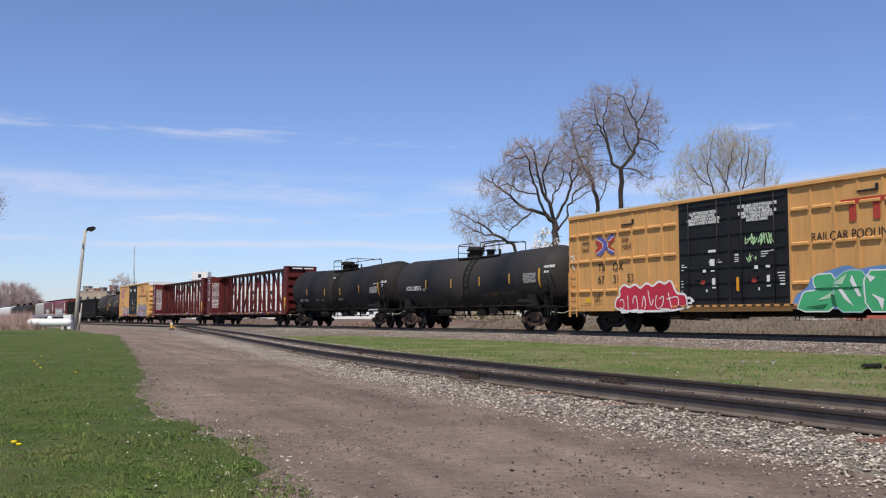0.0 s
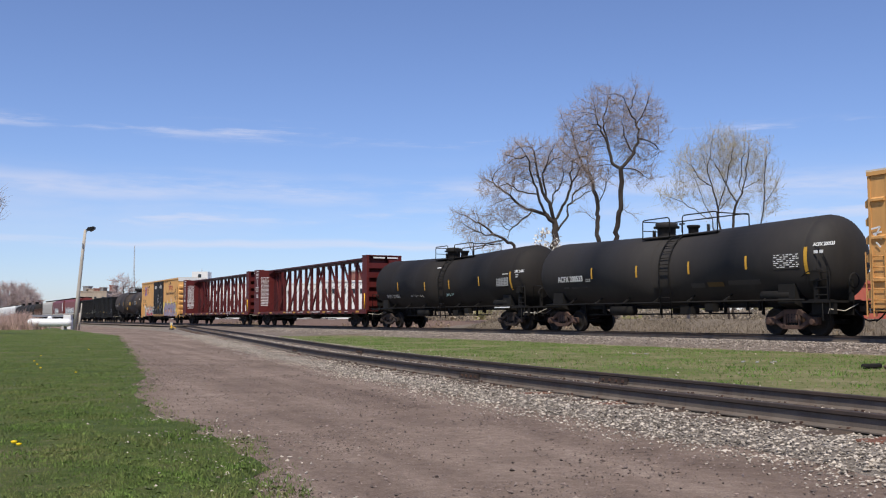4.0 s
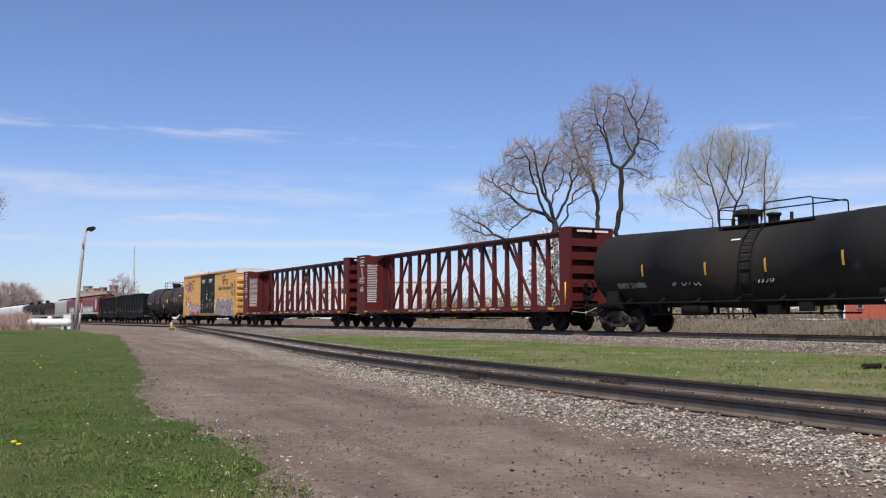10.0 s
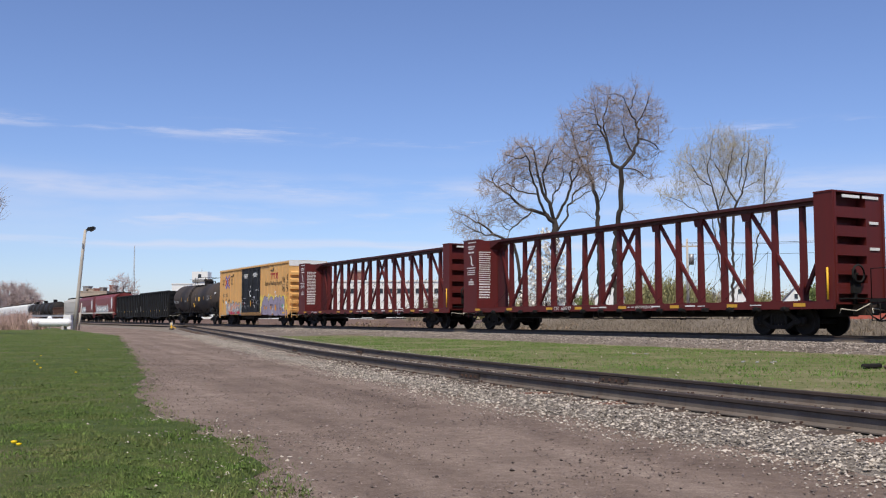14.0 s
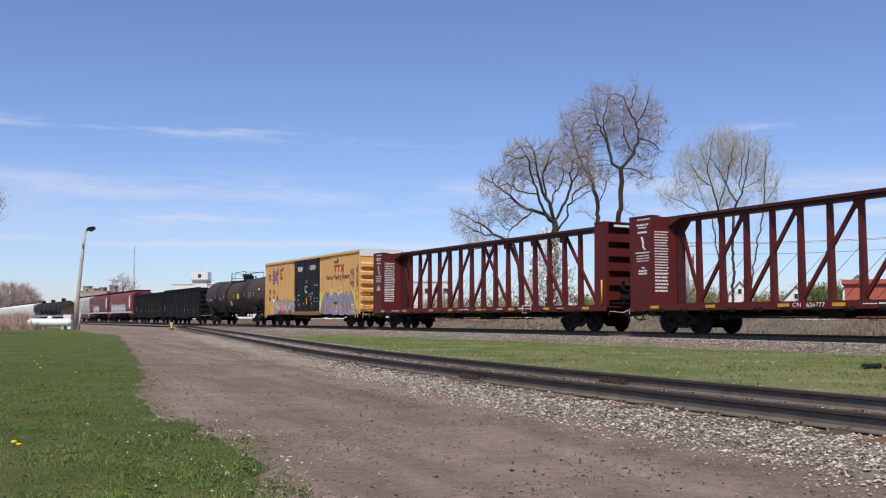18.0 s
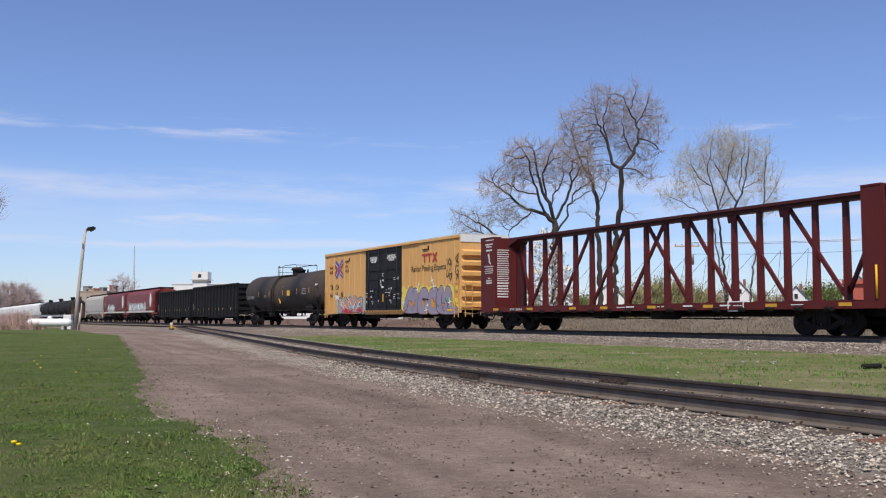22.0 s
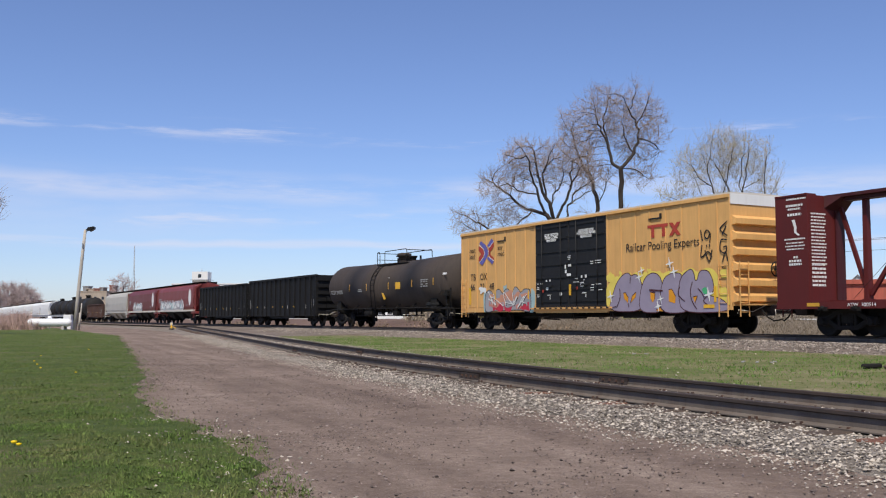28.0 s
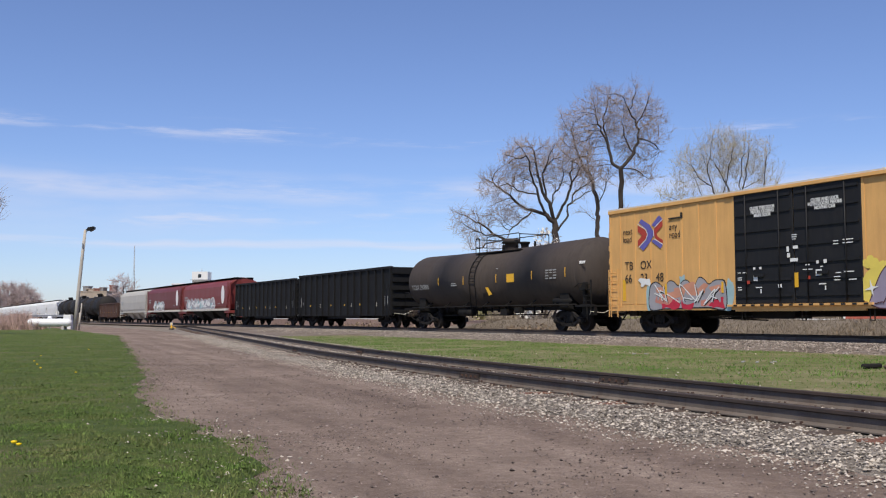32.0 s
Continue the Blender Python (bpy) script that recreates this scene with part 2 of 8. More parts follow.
SPRAY_PINK = paint("spray_pink", (0.55, 0.22, 0.17), 0.6, vary=0.3, scale=2)
SPRAY_CRIMSON = paint("spray_crimson", (0.50, 0.030, 0.06), 0.6, vary=0.3, scale=2)
SPRAY_MAROON = paint("spray_maroon", (0.07, 0.022, 0.028), 0.6, vary=0.3, scale=2)
SPRAY_ASH = paint("spray_ash", (0.33, 0.32, 0.34), 0.6, vary=0.25, scale=2)
SPRAY_CORAL = paint("spray_coral", (0.56, 0.26, 0.17), 0.6, vary=0.3, scale=2)
SPRAY_DEEP = paint("spray_deep", (0.02, 0.14, 0.06), 0.6, vary=0.25, scale=2)
SPRAY_GREEN = paint("spray_green", (0.07, 0.40, 0.17), 0.6, vary=0.25, scale=2)
SPRAY_MINT = paint("spray_mint", (0.42, 0.62, 0.42), 0.6, vary=0.25, scale=2)
SPRAY_SKY = paint("spray_sky", (0.13, 0.26, 0.50), 0.6, vary=0.25, scale=2)
SPRAY_AQUA = paint("spray_aqua", (0.33, 0.48, 0.50), 0.6, vary=0.25, scale=2)
SPRAY_OLIVE = paint("spray_olive", (0.30, 0.30, 0.20), 0.6, vary=0.25, scale=2)
SPRAY_UMBER = paint("spray_umber", (0.09, 0.055, 0.02), 0.7, vary=0.25, scale=2)
SPRAY_LIME = paint("spray_lime", (0.50, 0.75, 0.40), 0.6, vary=0.15, scale=4)
SPRAY_AMBER = paint("spray_amber", (0.70, 0.30, 0.02), 0.6, vary=0.15, scale=4)
RAIL_STEEL = paint("rail_steel", (0.135, 0.112, 0.094), 0.9, vary=0.4, scale=2, streak=0.5, dirt=(0.085, 0.056, 0.042), bump=0.002)
RAIL_HEAD = paint("rail_head", (0.050, 0.038, 0.033), 0.75, vary=0.3, scale=3, streak=0.4, dirt=(0.085, 0.055, 0.042), stretch=(0.3, 0.3, 0.3))
TIE_WOOD = paint("tie_wood", (0.088, 0.064, 0.050), 0.95, vary=0.4, scale=3, streak=0.5, dirt=(0.045, 0.031, 0.024), stretch=(0.15, 1, 1), bump=0.006)
TIE_RED = paint("tie_red", (0.17, 0.075, 0.05), 0.95, vary=0.4, scale=3, streak=0.5, dirt=(0.07, 0.045, 0.034), stretch=(0.15, 1, 1), bump=0.006)
POLE_WOOD = paint("pole_wood", (0.45, 0.41, 0.36), 0.9, vary=0.2, scale=3, streak=0.4, dirt=(0.27, 0.23, 0.19), stretch=(1, 1, 0.06), bump=0.005)
GALV = paint("galvanised", (0.32, 0.32, 0.33), 0.5, metal=0.6, vary=0.15)
BARK = paint("bark", (0.052, 0.041, 0.034), 0.95, vary=0.3, scale=3, bump=0.01)
TWIG = paint("twig", (0.36, 0.29, 0.25), 0.95, vary=0.2, scale=1)
# far trees: distance haze is put into this paler twig colour
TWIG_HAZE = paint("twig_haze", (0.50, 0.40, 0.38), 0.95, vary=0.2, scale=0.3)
TWIG_PALE = paint("twig_pale", (0.44, 0.39, 0.29), 0.95, vary=0.25, scale=1)
BUD = paint("bud", (0.38, 0.35, 0.17), 0.9, vary=0.3, scale=2, island=0.3)
SPRAY_SMOKE = paint("spray_smoke", (0.05, 0.045, 0.042), 0.7, vary=0.25, scale=4)
REFLECT_AMBER = paint("reflect_amber", (0.60, 0.33, 0.04), 0.45, vary=0.25, scale=5)
BLOSSOM = paint("blossom", (0.74, 0.72, 0.66), 0.9, vary=0.12, scale=2, island=0.15)
LEAF = paint("leaf", (0.15, 0.185, 0.06), 0.85, vary=0.3, scale=1, island=0.35)
WEED = paint("weed_leaf", (0.10, 0.135, 0.036), 0.85, vary=0.3, scale=1, island=0.4)
SCRUB = paint("scrub", (0.24, 0.18, 0.125), 0.95, vary=0.3, scale=0.7, island=0.35)
THICKET = paint("thicket", (0.30, 0.25, 0.19), 0.95, vary=0.3, scale=0.4, island=0.3)
OLIVE = paint("olive_leaf", (0.27, 0.25, 0.115), 0.9, vary=0.3, scale=0.7, island=0.35)
SCRUB_RED = paint("scrub_red", (0.42, 0.29, 0.24), 0.95, vary=0.25, scale=0.7, island=0.3)
WALL_WHITE = paint("wall_white", (0.72, 0.72, 0.70), 0.7, vary=0.08, scale=0.2, streak=0.2, dirt=(0.5, 0.48, 0.45))
WALL_BUFF = paint("wall_buff", (0.40, 0.33, 0.26), 0.8, vary=0.15, scale=0.3, streak=0.2)
WALL_BRICK = paint("wall_brick", (0.24, 0.11, 0.085), 0.85, vary=0.2, scale=0.5, streak=0.3)
SHED_RED = paint("shed_red", (0.42, 0.105, 0.07), 0.7, vary=0.12, scale=0.4, streak=0.25)
ROOF_GREY = paint("roof_grey", (0.24, 0.235, 0.23), 0.85, vary=0.15, scale=1)
GLASS_DARK = paint("glass_dark", (0.03, 0.035, 0.045), 0.15, vary=0.1)
TANK_WHITE = paint("tank_white", (0.78, 0.78, 0.78), 0.4, vary=0.06, scale=0.5, streak=0.15, dirt=(0.5, 0.48, 0.45))
CONCRETE = paint("concrete", (0.36, 0.34, 0.31), 0.9, vary=0.2, scale=1.5, bump=0.004)
STONE = paint("ballast_stone", (0.345, 0.302, 0.252), 0.9, vary=0.3, scale=2, coord="Object", island=0.72)
STONE_MAIN = paint("ballast_stone_main", (0.28, 0.24, 0.205), 0.9, vary=0.2, scale=1, coord="Object", island=0.65)
GRASS = paint("grass_blade", (0.102, 0.160, 0.034), 0.85, vary=0.55, scale=0.8, island=0.5, streak=0.6, dirt=(0.24, 0.20, 0.09), stretch=(0.5, 0.5, 0.5), spread=0.2)
VERGE = paint("verge_blade", (0.105, 0.195, 0.036), 0.85, vary=0.4, scale=0.5, island=0.5, streak=0.7, dirt=(0.24, 0.215, 0.10), stretch=(0.3, 0.3, 0.3), spread=0.25)
PEBBLE = paint("road_pebble", (0.19, 0.148, 0.128), 0.9, vary=0.2, scale=2, island=0.7)
DANDELION = paint("dandelion", (0.80, 0.55, 0.01), 0.7, vary=0.1)


def earth(name, stops, rough=0.95, bump=0.02, scales=(0.25, 2.2, 22.0), weights=(0.45, 0.30, 0.45), tracks=0.0):
    """Loose ground: noise at several scales, and drawn-out wheel tracks, drive a ramp of colours."""
    m = bpy.data.materials.new(name)
    m.use_nodes = True
    n, l = m.node_tree.nodes, m.node_tree.links
    b = n["Principled BSDF"]
    b.inputs["Roughness"].default_value = rough
    b.inputs["Specular IOR Level"].default_value = 0.2
    tc = n.new("ShaderNodeTexCoord")
    total = None
    for s, w in zip(scales, weights):
        t = n.new("ShaderNodeTexNoise")
        t.inputs["Scale"].default_value, t.inputs["Detail"].default_value, t.inputs["Roughness"].default_value = s, 6, 0.6
        l.new(tc.outputs["Object"], t.inputs["Vector"])
        k = n.new("ShaderNodeMath")
        k.operation = 'MULTIPLY_ADD'
        l.new(t.outputs[0], k.inputs[0])
        k.inputs[1].default_value = w
        k.inputs[2].default_value = 0.0
        if total:
            l.new(total, k.inputs[2])
        else:
            k.inputs[2].default_value = -0.1
        total = k.outputs[0]
    if tracks:
        turn = n.new("ShaderNodeMapping")
        turn.vector_type = 'TEXTURE'
        turn.inputs["Rotation"].default_value = (0, 0, radians(-68))
        turn.inputs["Scale"].default_value = (9.0, 0.55, 1.0)
        l.new(tc.outputs["Object"], turn.inputs["Vector"])
        w = n.new("ShaderNodeTexNoise")
        w.inputs["Scale"].default_value, w.inputs["Detail"].default_value = 1.0, 3
        l.new(turn.outputs[0], w.inputs["Vector"])
        k = n.new("ShaderNodeMath")
        k.operation = 'MULTIPLY_ADD'
        l.new(w.outputs[0], k.inputs[0])
        k.inputs[1].default_value = tracks
        off = n.new("ShaderNodeMath")
        off.operation = 'SUBTRACT'
        l.new(total, off.inputs[0])
        off.inputs[1].default_value = tracks * 0.5
        l.new(off.outputs[0], k.inputs[2])
        total = k.outputs[0]
    r = n.new("ShaderNodeValToRGB")
    e = r.color_ramp.elements
    e[0].position, e[1].position = stops[0][0], stops[-1][0]
    e[0].color, e[1].color = (*stops[0][1], 1), (*stops[-1][1], 1)
    for p, c in stops[1:-1]:
        q = e.new(p)
        q.color = (*c, 1)
    l.new(total, r.inputs[0])
    l.new(r.outputs[0], b.inputs["Base Color"])
    bp = n.new("ShaderNodeBump")
    bp.inputs["Strength"].default_value, bp.inputs["Distance"].default_value = 1.0, bump
    l.new(t.outputs[0], bp.inputs["Height"])
    l.new(bp.outputs[0], b.inputs["Normal"])
    return m


ROAD = earth("road_gravel", [(0.34, (0.095, 0.068, 0.053)), (0.45, (0.165, 0.120, 0.095)), (0.55, (0.235, 0.176, 0.140)), (0.67, (0.36, 0.285, 0.23))], bump=0.018, scales=(0.22, 1.7, 11.0, 60.0), weights=(0.30, 0.26, 0.26, 0.40), tracks=0.30)
BANK = earth("bank_soil", [(0.30, (0.09, 0.058, 0.046)), (0.5, (0.15, 0.10, 0.08)), (0.7, (0.20, 0.14, 0.11)), (0.8, (0.22, 0.17, 0.12))], bump=0.03, scales=(0.1, 1.2, 14.0))
LAWN = earth("lawn_ground", [(0.34, (0.040, 0.062, 0.013)), (0.46, (0.072, 0.108, 0.022)), (0.54, (0.110, 0.135, 0.036)), (0.61, (0.17, 0.150, 0.080)), (0.70, (0.27, 0.23, 0.165))], bump=0.04, scales=(0.5, 1.9, 14.0, 70.0), weights=(0.36, 0.30, 0.22, 0.34))
VERGE_SOIL = earth("verge_ground", [(0.34, (0.065, 0.09, 0.024)), (0.46, (0.12, 0.135, 0.045)), (0.56, (0.20, 0.175, 0.09)), (0.68, (0.33, 0.28, 0.21))], bump=0.02, scales=(0.4, 3.0, 26.0))
DRY = earth("dry_grass_bank", [(0.30, (0.09, 0.07, 0.05)), (0.48, (0.165, 0.135, 0.105)), (0.62, (0.225, 0.19, 0.15)), (0.78, (0.30, 0.265, 0.22))], bump=0.04, scales=(0.3, 3.0, 20.0))
HAY = paint("dry_blade", (0.205, 0.168, 0.125), 0.9, vary=0.3, scale=0.5, island=0.45)
FIELD = earth("field_ground", [(0.30, (0.10, 0.075, 0.05)), (0.5, (0.16, 0.12, 0.08)), (0.65, (0.19, 0.15, 0.095)), (0.8, (0.15, 0.15, 0.06))], bump=0.03, scales=(0.06, 0.8, 9.0))
BALLAST = earth("ballast_bed", [(0.28, (0.075, 0.060, 0.049)), (0.46, (0.18, 0.150, 0.123)), (0.60, (0.30, 0.262, 0.222)), (0.76, (0.50, 0.45, 0.40))], bump=0.05, scales=(0.4, 6.0, 26.0))
BALLAST_MAIN = earth("ballast_main", [(0.28, (0.08, 0.064, 0.052)), (0.48, (0.165, 0.132, 0.11)), (0.62, (0.24, 0.20, 0.17)), (0.80, (0.36, 0.32, 0.28))], bump=0.04, scales=(0.3, 5.0, 22.0))

# ---- the line of the track ----
TH = radians(61.31)
DIR = Vector((math.cos(TH), -math.sin(TH), 0))   # the way the train goes
SIDE = Vector((math.sin(TH), math.cos(TH), 0))   # away from the camera
OFF = 26.30                                       # from the camera to the main line
RAIL_TOP = 0.446
SIDING_TOP = 0.21


def on_line(s, lat, z=0.0):
    return DIR * s + SIDE * (OFF + lat) + Vector((0, 0, z))


def line_matrix(s, z=RAIL_TOP):
    return Matrix.Translation(on_line(s, 0, z)) @ pose(0, 0, 0, 0, 0, -61.31)


EARLY = [-1.62, -1.43, -1.24, -1.05, -0.87, -0.70, -0.58, -0.48, -0.39, -0.32, -0.25, -0.17, -0.09, 0.0]   # the train runs a little faster at first


def travel(t):
    """Metres gone since the sixteenth second: the train slows a little."""
    i = min(int(t), 12)
    more = EARLY[i] + (EARLY[i + 1] - EARLY[i]) * (t - i) if t < 13 else 0.0
    more -= 0.11 * min(1.0, max(0.0, (t - 31) / 0.5))   # a slight check at the very end
    return 3.31433 * (t - 16) - 0.5 * 0.01721 * (t - 16) ** 2 + more


def ramp_int(a, a0, a1, s0, s1):
    """Integral from a0 to a of a slope that goes evenly from s0 to s1 between a0 and a1."""
    a = min(max(a, a0), a1)
    k = (s1 - s0) / (a1 - a0)
    return s0 * (a - a0) + 0.5 * k * (a - a0) ** 2


def siding_lat(s):
    """How far the siding's middle lies from the main line's middle (towards the camera is negative)."""
    v = ramp_int(s, -132, -88, 0.0, -0.19)
    if s > -88:
        v += -0.19 * (min(s, -28) + 88)
    if s > -28:
        v += ramp_int(s, -28, -7, -0.19, -0.05)
    if s > -7:
        v += -0.05 * (min(s, 6) + 7) 
    return v


# ---- ground ----
def rnd(a, b):
    return random.uniform(a, b)


def wob(s, k, amp):
    return amp * (noise.noise(Vector((s * 0.35, k, 0))) + 0.6 * noise.noise(Vector((s * 1.3, k, 5))) + 0.35 * noise.noise(Vector((s * 4.1, k, 9))))


def strip(name, label, material, s_vals, lat_a, lat_b, z_of, cols=6, kind="structure", category="ground"):
    """A sheet along the track between two edges, with its own height."""
    m = Mesh()
    v, f = [], []
    for s in s_vals:
        a, b = lat_a(s), lat_b(s)
        for c in range(cols + 1):
            k = c / cols
            lat = a + (b - a) * k
            p = on_line(s, lat)
            v.append((p.x, p.y, z_of(s, lat, k)))
    w = cols + 1
    for i in range(len(s_vals) - 1):
        for c in range(cols):
            f.append((i * w + c, i * w + c + 1, (i + 1) * w + c + 1, (i + 1) * w + c))
    m.add(v, f, True)
    return thing(name, label, category, m, material, kind=kind)


def steps(a, b, n, power=1.0):
    return [a + (b - a) * (i / n) ** power for i in range(n + 1)]


g = Mesh()
g.add([(-3000, -900, -0.03), (3000, -900, -0.03), (3000, 4000, -0.03), (-3000, 4000, -0.03)], [(0, 1, 2, 3)])
thing("ground", "flat brown early spring ground reaching the horizon", "ground", g, FIELD, kind="structure")


def bump_z(x, y, k=0.02):
    return k * noise.noise(Vector((x * 0.5, y * 0.5, 3))) + k * 0.5 * noise.noise(Vector((x * 1.7, y * 1.7, 8)))


# the edge between lawn and road, along the track's direction
LAWN_EDGE = [(-400, -16.2), (-140, -13.2), (-110, -13.6), (-90, -14.3), (-58.3, -15.9), (-40, -18.9), (-24, -21.6), (-18, -22.6), (-13.6, -23.6), (-11.2, -23.95), (-8.8, -23.85), (-6.7, -24.22), (-5, -24.50), (-1, -25.4), (30, -34)]
ROAD_EDGE = [(-400, -9.0), (-150, -6.2), (-110, -7.6), (-86, -9.0), (-70, -10.6), (-51, -13.6), (-35, -16.6), (-21.7, -18.75), (-15.9, -19.7), (-10.3, -20.5), (-8.2, -20.7), (-5.9, -20.9), (-4, -21.2), (30, -23)]


def along(table, s):
    for (a, u), (b, w) in zip(table, table[1:]):
        if s <= b:
            return u + (w - u) * (s - a) / (b - a)
    return table[-1][1]


def lawn_edge(s):
    return along(LAWN_EDGE, s) + wob(s, 1, 0.30)


def road_edge(s):
    return along(ROAD_EDGE, s) + wob(s, 2, 0.22)


S_ALL = steps(-2, -60, 220) + steps(-61, -400, 110)
S_ALL = [20, 12, 6, 2] + S_ALL
strip("lawn", "mown green lawn with dry patches and dandelions beside the road", LAWN, S_ALL, lambda s: along(LAWN_EDGE, s) - 60, lambda s: lawn_edge(s) - 0.03 + wob(s * 2.3, 31, 0.16), lambda s, l, k: 0.014 + 0.010 * noise.noise(Vector((s, l, 1))), 30)
strip("road", "brown grey gravel road, packed and dusty, beside the siding", ROAD, S_ALL, lambda s: lawn_edge(s) - 0.5, lambda s: road_edge(s) + 0.5, lambda s, l, k: 0.004 + 0.010 * noise.noise(Vector((s * 0.6, l * 0.6, 4))), 10, category="road")


def siding_bed(s, l, k):
    c = siding_lat(s)
    d = abs(l - c)
    z = 0.030 * min(1.0, max(0.0, k) * 5) - 0.012
    if d < 1.5:
        z = 0.030 if d < 0.64 else 0.020
    return z + 0.010 * noise.noise(Vector((s * 2, l * 2, 2)))


strip("ballast_bed", "pale crushed stone ballast bed under the siding", BALLAST, S_ALL, road_edge, lambda s: siding_lat(s) + 2.0 + wob(s, 3, 0.25), siding_bed, 12)


def main_bed(s, l, k):
    d = abs(l)
    top = RAIL_TOP - 0.20
    if d < 1.7:
        z = top
    else:
        z = max(0.0, top - (d - 1.7) * 0.145)
    return z + 0.012 * noise.noise(Vector((s * 2, l * 2, 6)))


VERGE_END = -52.0
strip("main_ballast", "grey brown crushed stone embankment of the main track", BALLAST_MAIN, S_ALL, lambda s: max(-3.9 + wob(s, 4, 0.35), siding_lat(s) + 1.2) if s > VERGE_END else siding_lat(s) + 1.0 if s > -104 else -2.2, lambda s: 3.6, main_bed, 16)
strip("grass_verge", "short green grass between the two tracks", VERGE_SOIL, [s for s in S_ALL if s > VERGE_END], lambda s: siding_lat(s) + 1.6 + 0.9 * max(0, (-36 - s) / 14) + wob(s, 21, 0.3), lambda s: max(-3.4 - 0.6 * max(0, (-36 - s) / 14) + wob(s, 22, 0.4), siding_lat(s) + 1.7), lambda s, l, k: 0.022 + 0.015 * noise.noise(Vector((s, l, 7))), 12)


# ---- rails and sleepers ----
RAIL_FOOT = [(-0.07, 0), (0.07, 0), (0.07, 0.012), (0.012, 0.035), (0.009, 0.128), (-0.009, 0.128), (-0.012, 0.035), (-0.07, 0.012)]
RAIL_CROWN = [(-0.009, 0.122), (0.009, 0.122), (0.036, 0.136), (0.036, 0.165), (0.028, 0.172), (-0.028, 0.172), (-0.036, 0.165), (-0.036, 0.136)]


def sweep(section, s_vals, lat_of, top):
    m = Mesh()
    n = len(section)
    v, f = [], []
    for s in s_vals:
        p, q = on_line(s, lat_of(s)), on_line(s + 0.05, lat_of(s + 0.05))
        d = (q - p).normalized()
        side = Vector((-d.y, d.x, 0))
        for a, z in section:
            r = p + side * a
            v.append((r.x, r.y, top - 0.172 + z))
    for i in range(len(s_vals) - 1):
        for k in range(n):
            k2 = (k + 1) % n
            f.append((i * n + k, i * n + k2, (i + 1) * n + k2, (i + 1) * n + k))
    return m.add(v, f)


def rail(track, s_vals, lat_of, top, name="rail"):
    """One rail: paler web and foot, with the dark head as a part."""
    r = part(name, sweep(RAIL_FOOT, s_vals, lat_of, top), RAIL_STEEL, track)
    part("rail_head", sweep(RAIL_CROWN, s_vals, lat_of, top), RAIL_HEAD, r, "dark worn rail head")
    return r


S_RAIL = steps(8, -60, 68) + steps(-62, -420, 60)
main_track = thing("main_track", "main line track with worn dark steel rails on wooden sleepers", "railway track", kind="structure")
for side in (-0.755, 0.755):
    rail(main_track, S_RAIL, lambda s, side=side: side, RAIL_TOP)
siding_track = thing("siding_track", "rusty siding track with low rails curving off the main line", "railway track", kind="structure")
S_SIDE = [s for s in S_RAIL if s > -118]
for side in (-0.755, 0.755):
    rail(siding_track, S_SIDE, lambda s, side=side: siding_lat(s) + side, SIDING_TOP)

for s0, side in ((-13.9, -0.755), (-11.9, 0.755), (-27.0, -0.755), (-25.0, 0.755)):
    jb = sweep([(-0.05, 0.02), (0.05, 0.02), (0.034, 0.06), (0.030, 0.125), (-0.030, 0.125), (-0.034, 0.06)], steps(s0, s0 + 0.75, 3), lambda s, side=side: siding_lat(s) + side, SIDING_TOP)
    jo = part("joint_bar", jb, TRUCK_RUST, siding_track, "rusty bolted joint bar")
    for i in range(4):
        c = on_line(s0 + 0.12 + i * 0.17, siding_lat(s0 + 0.12 + i * 0.17) + side, SIDING_TOP - 0.10)
        part("bolt", Mesh().beam(c - SIDE * 0.06, c + SIDE * 0.06, 0.035, 0.035), TRUCK_BROWN, jo)

tie_mesh = Mesh().box(-0.11, 0.11, -1.3, 1.3, -0.16, 0).data("sleeper", TIE_WOOD, 0.012)
tie_mesh_red = tie_mesh.copy()
tie_mesh_red.materials.clear()
tie_mesh_red.materials.append(TIE_RED)
plate_mesh = Mesh().box(-0.08, 0.08, -0.16, 0.16, 0, 0.014).box(0.035, 0.055, -0.105, -0.078, 0.014, 0.048).box(-0.055, -0.035, -0.105, -0.078, 0.014, 0.042).box(-0.05, -0.03, 0.078, 0.10, 0.014, 0.045).data("tie_plate", TRUCK_BROWN)
s, k = 3.0, 0
while s > -90:
    lat = siding_lat(s)
    ang = math.degrees(math.atan2(siding_lat(s + 0.5) - lat, 0.5))
    if s > -60 or k % 2 == 0:
        ty = part("sleeper", tie_mesh_red if random.random() < 0.2 else tie_mesh, None, siding_track,
                  place=Matrix.Translation(on_line(s, lat + rnd(-0.05, 0.05), SIDING_TOP - 0.168 + rnd(-0.010, 0.0))) @ pose(0, 0, 0, 0, 0, -61.31 + ang + rnd(-1.5, 1.5)))
        if s > -26:
            for e in (-0.755, 0.755):
                part("tie_plate", plate_mesh, None, ty, place=pose(0, e, -0.016))
    s -= 0.55 + rnd(-0.02, 0.02)
    k += 1
s = 0.0
while s > -120:
    part("sleeper", tie_mesh, None, main_track, place=Matrix.Translation(on_line(s, rnd(-0.04, 0.04), RAIL_TOP - 0.186 + rnd(-0.01, 0.004))) @ pose(0, 0, 0, 0, 0, -61.31 + rnd(-1, 1)))
    s -= 0.55


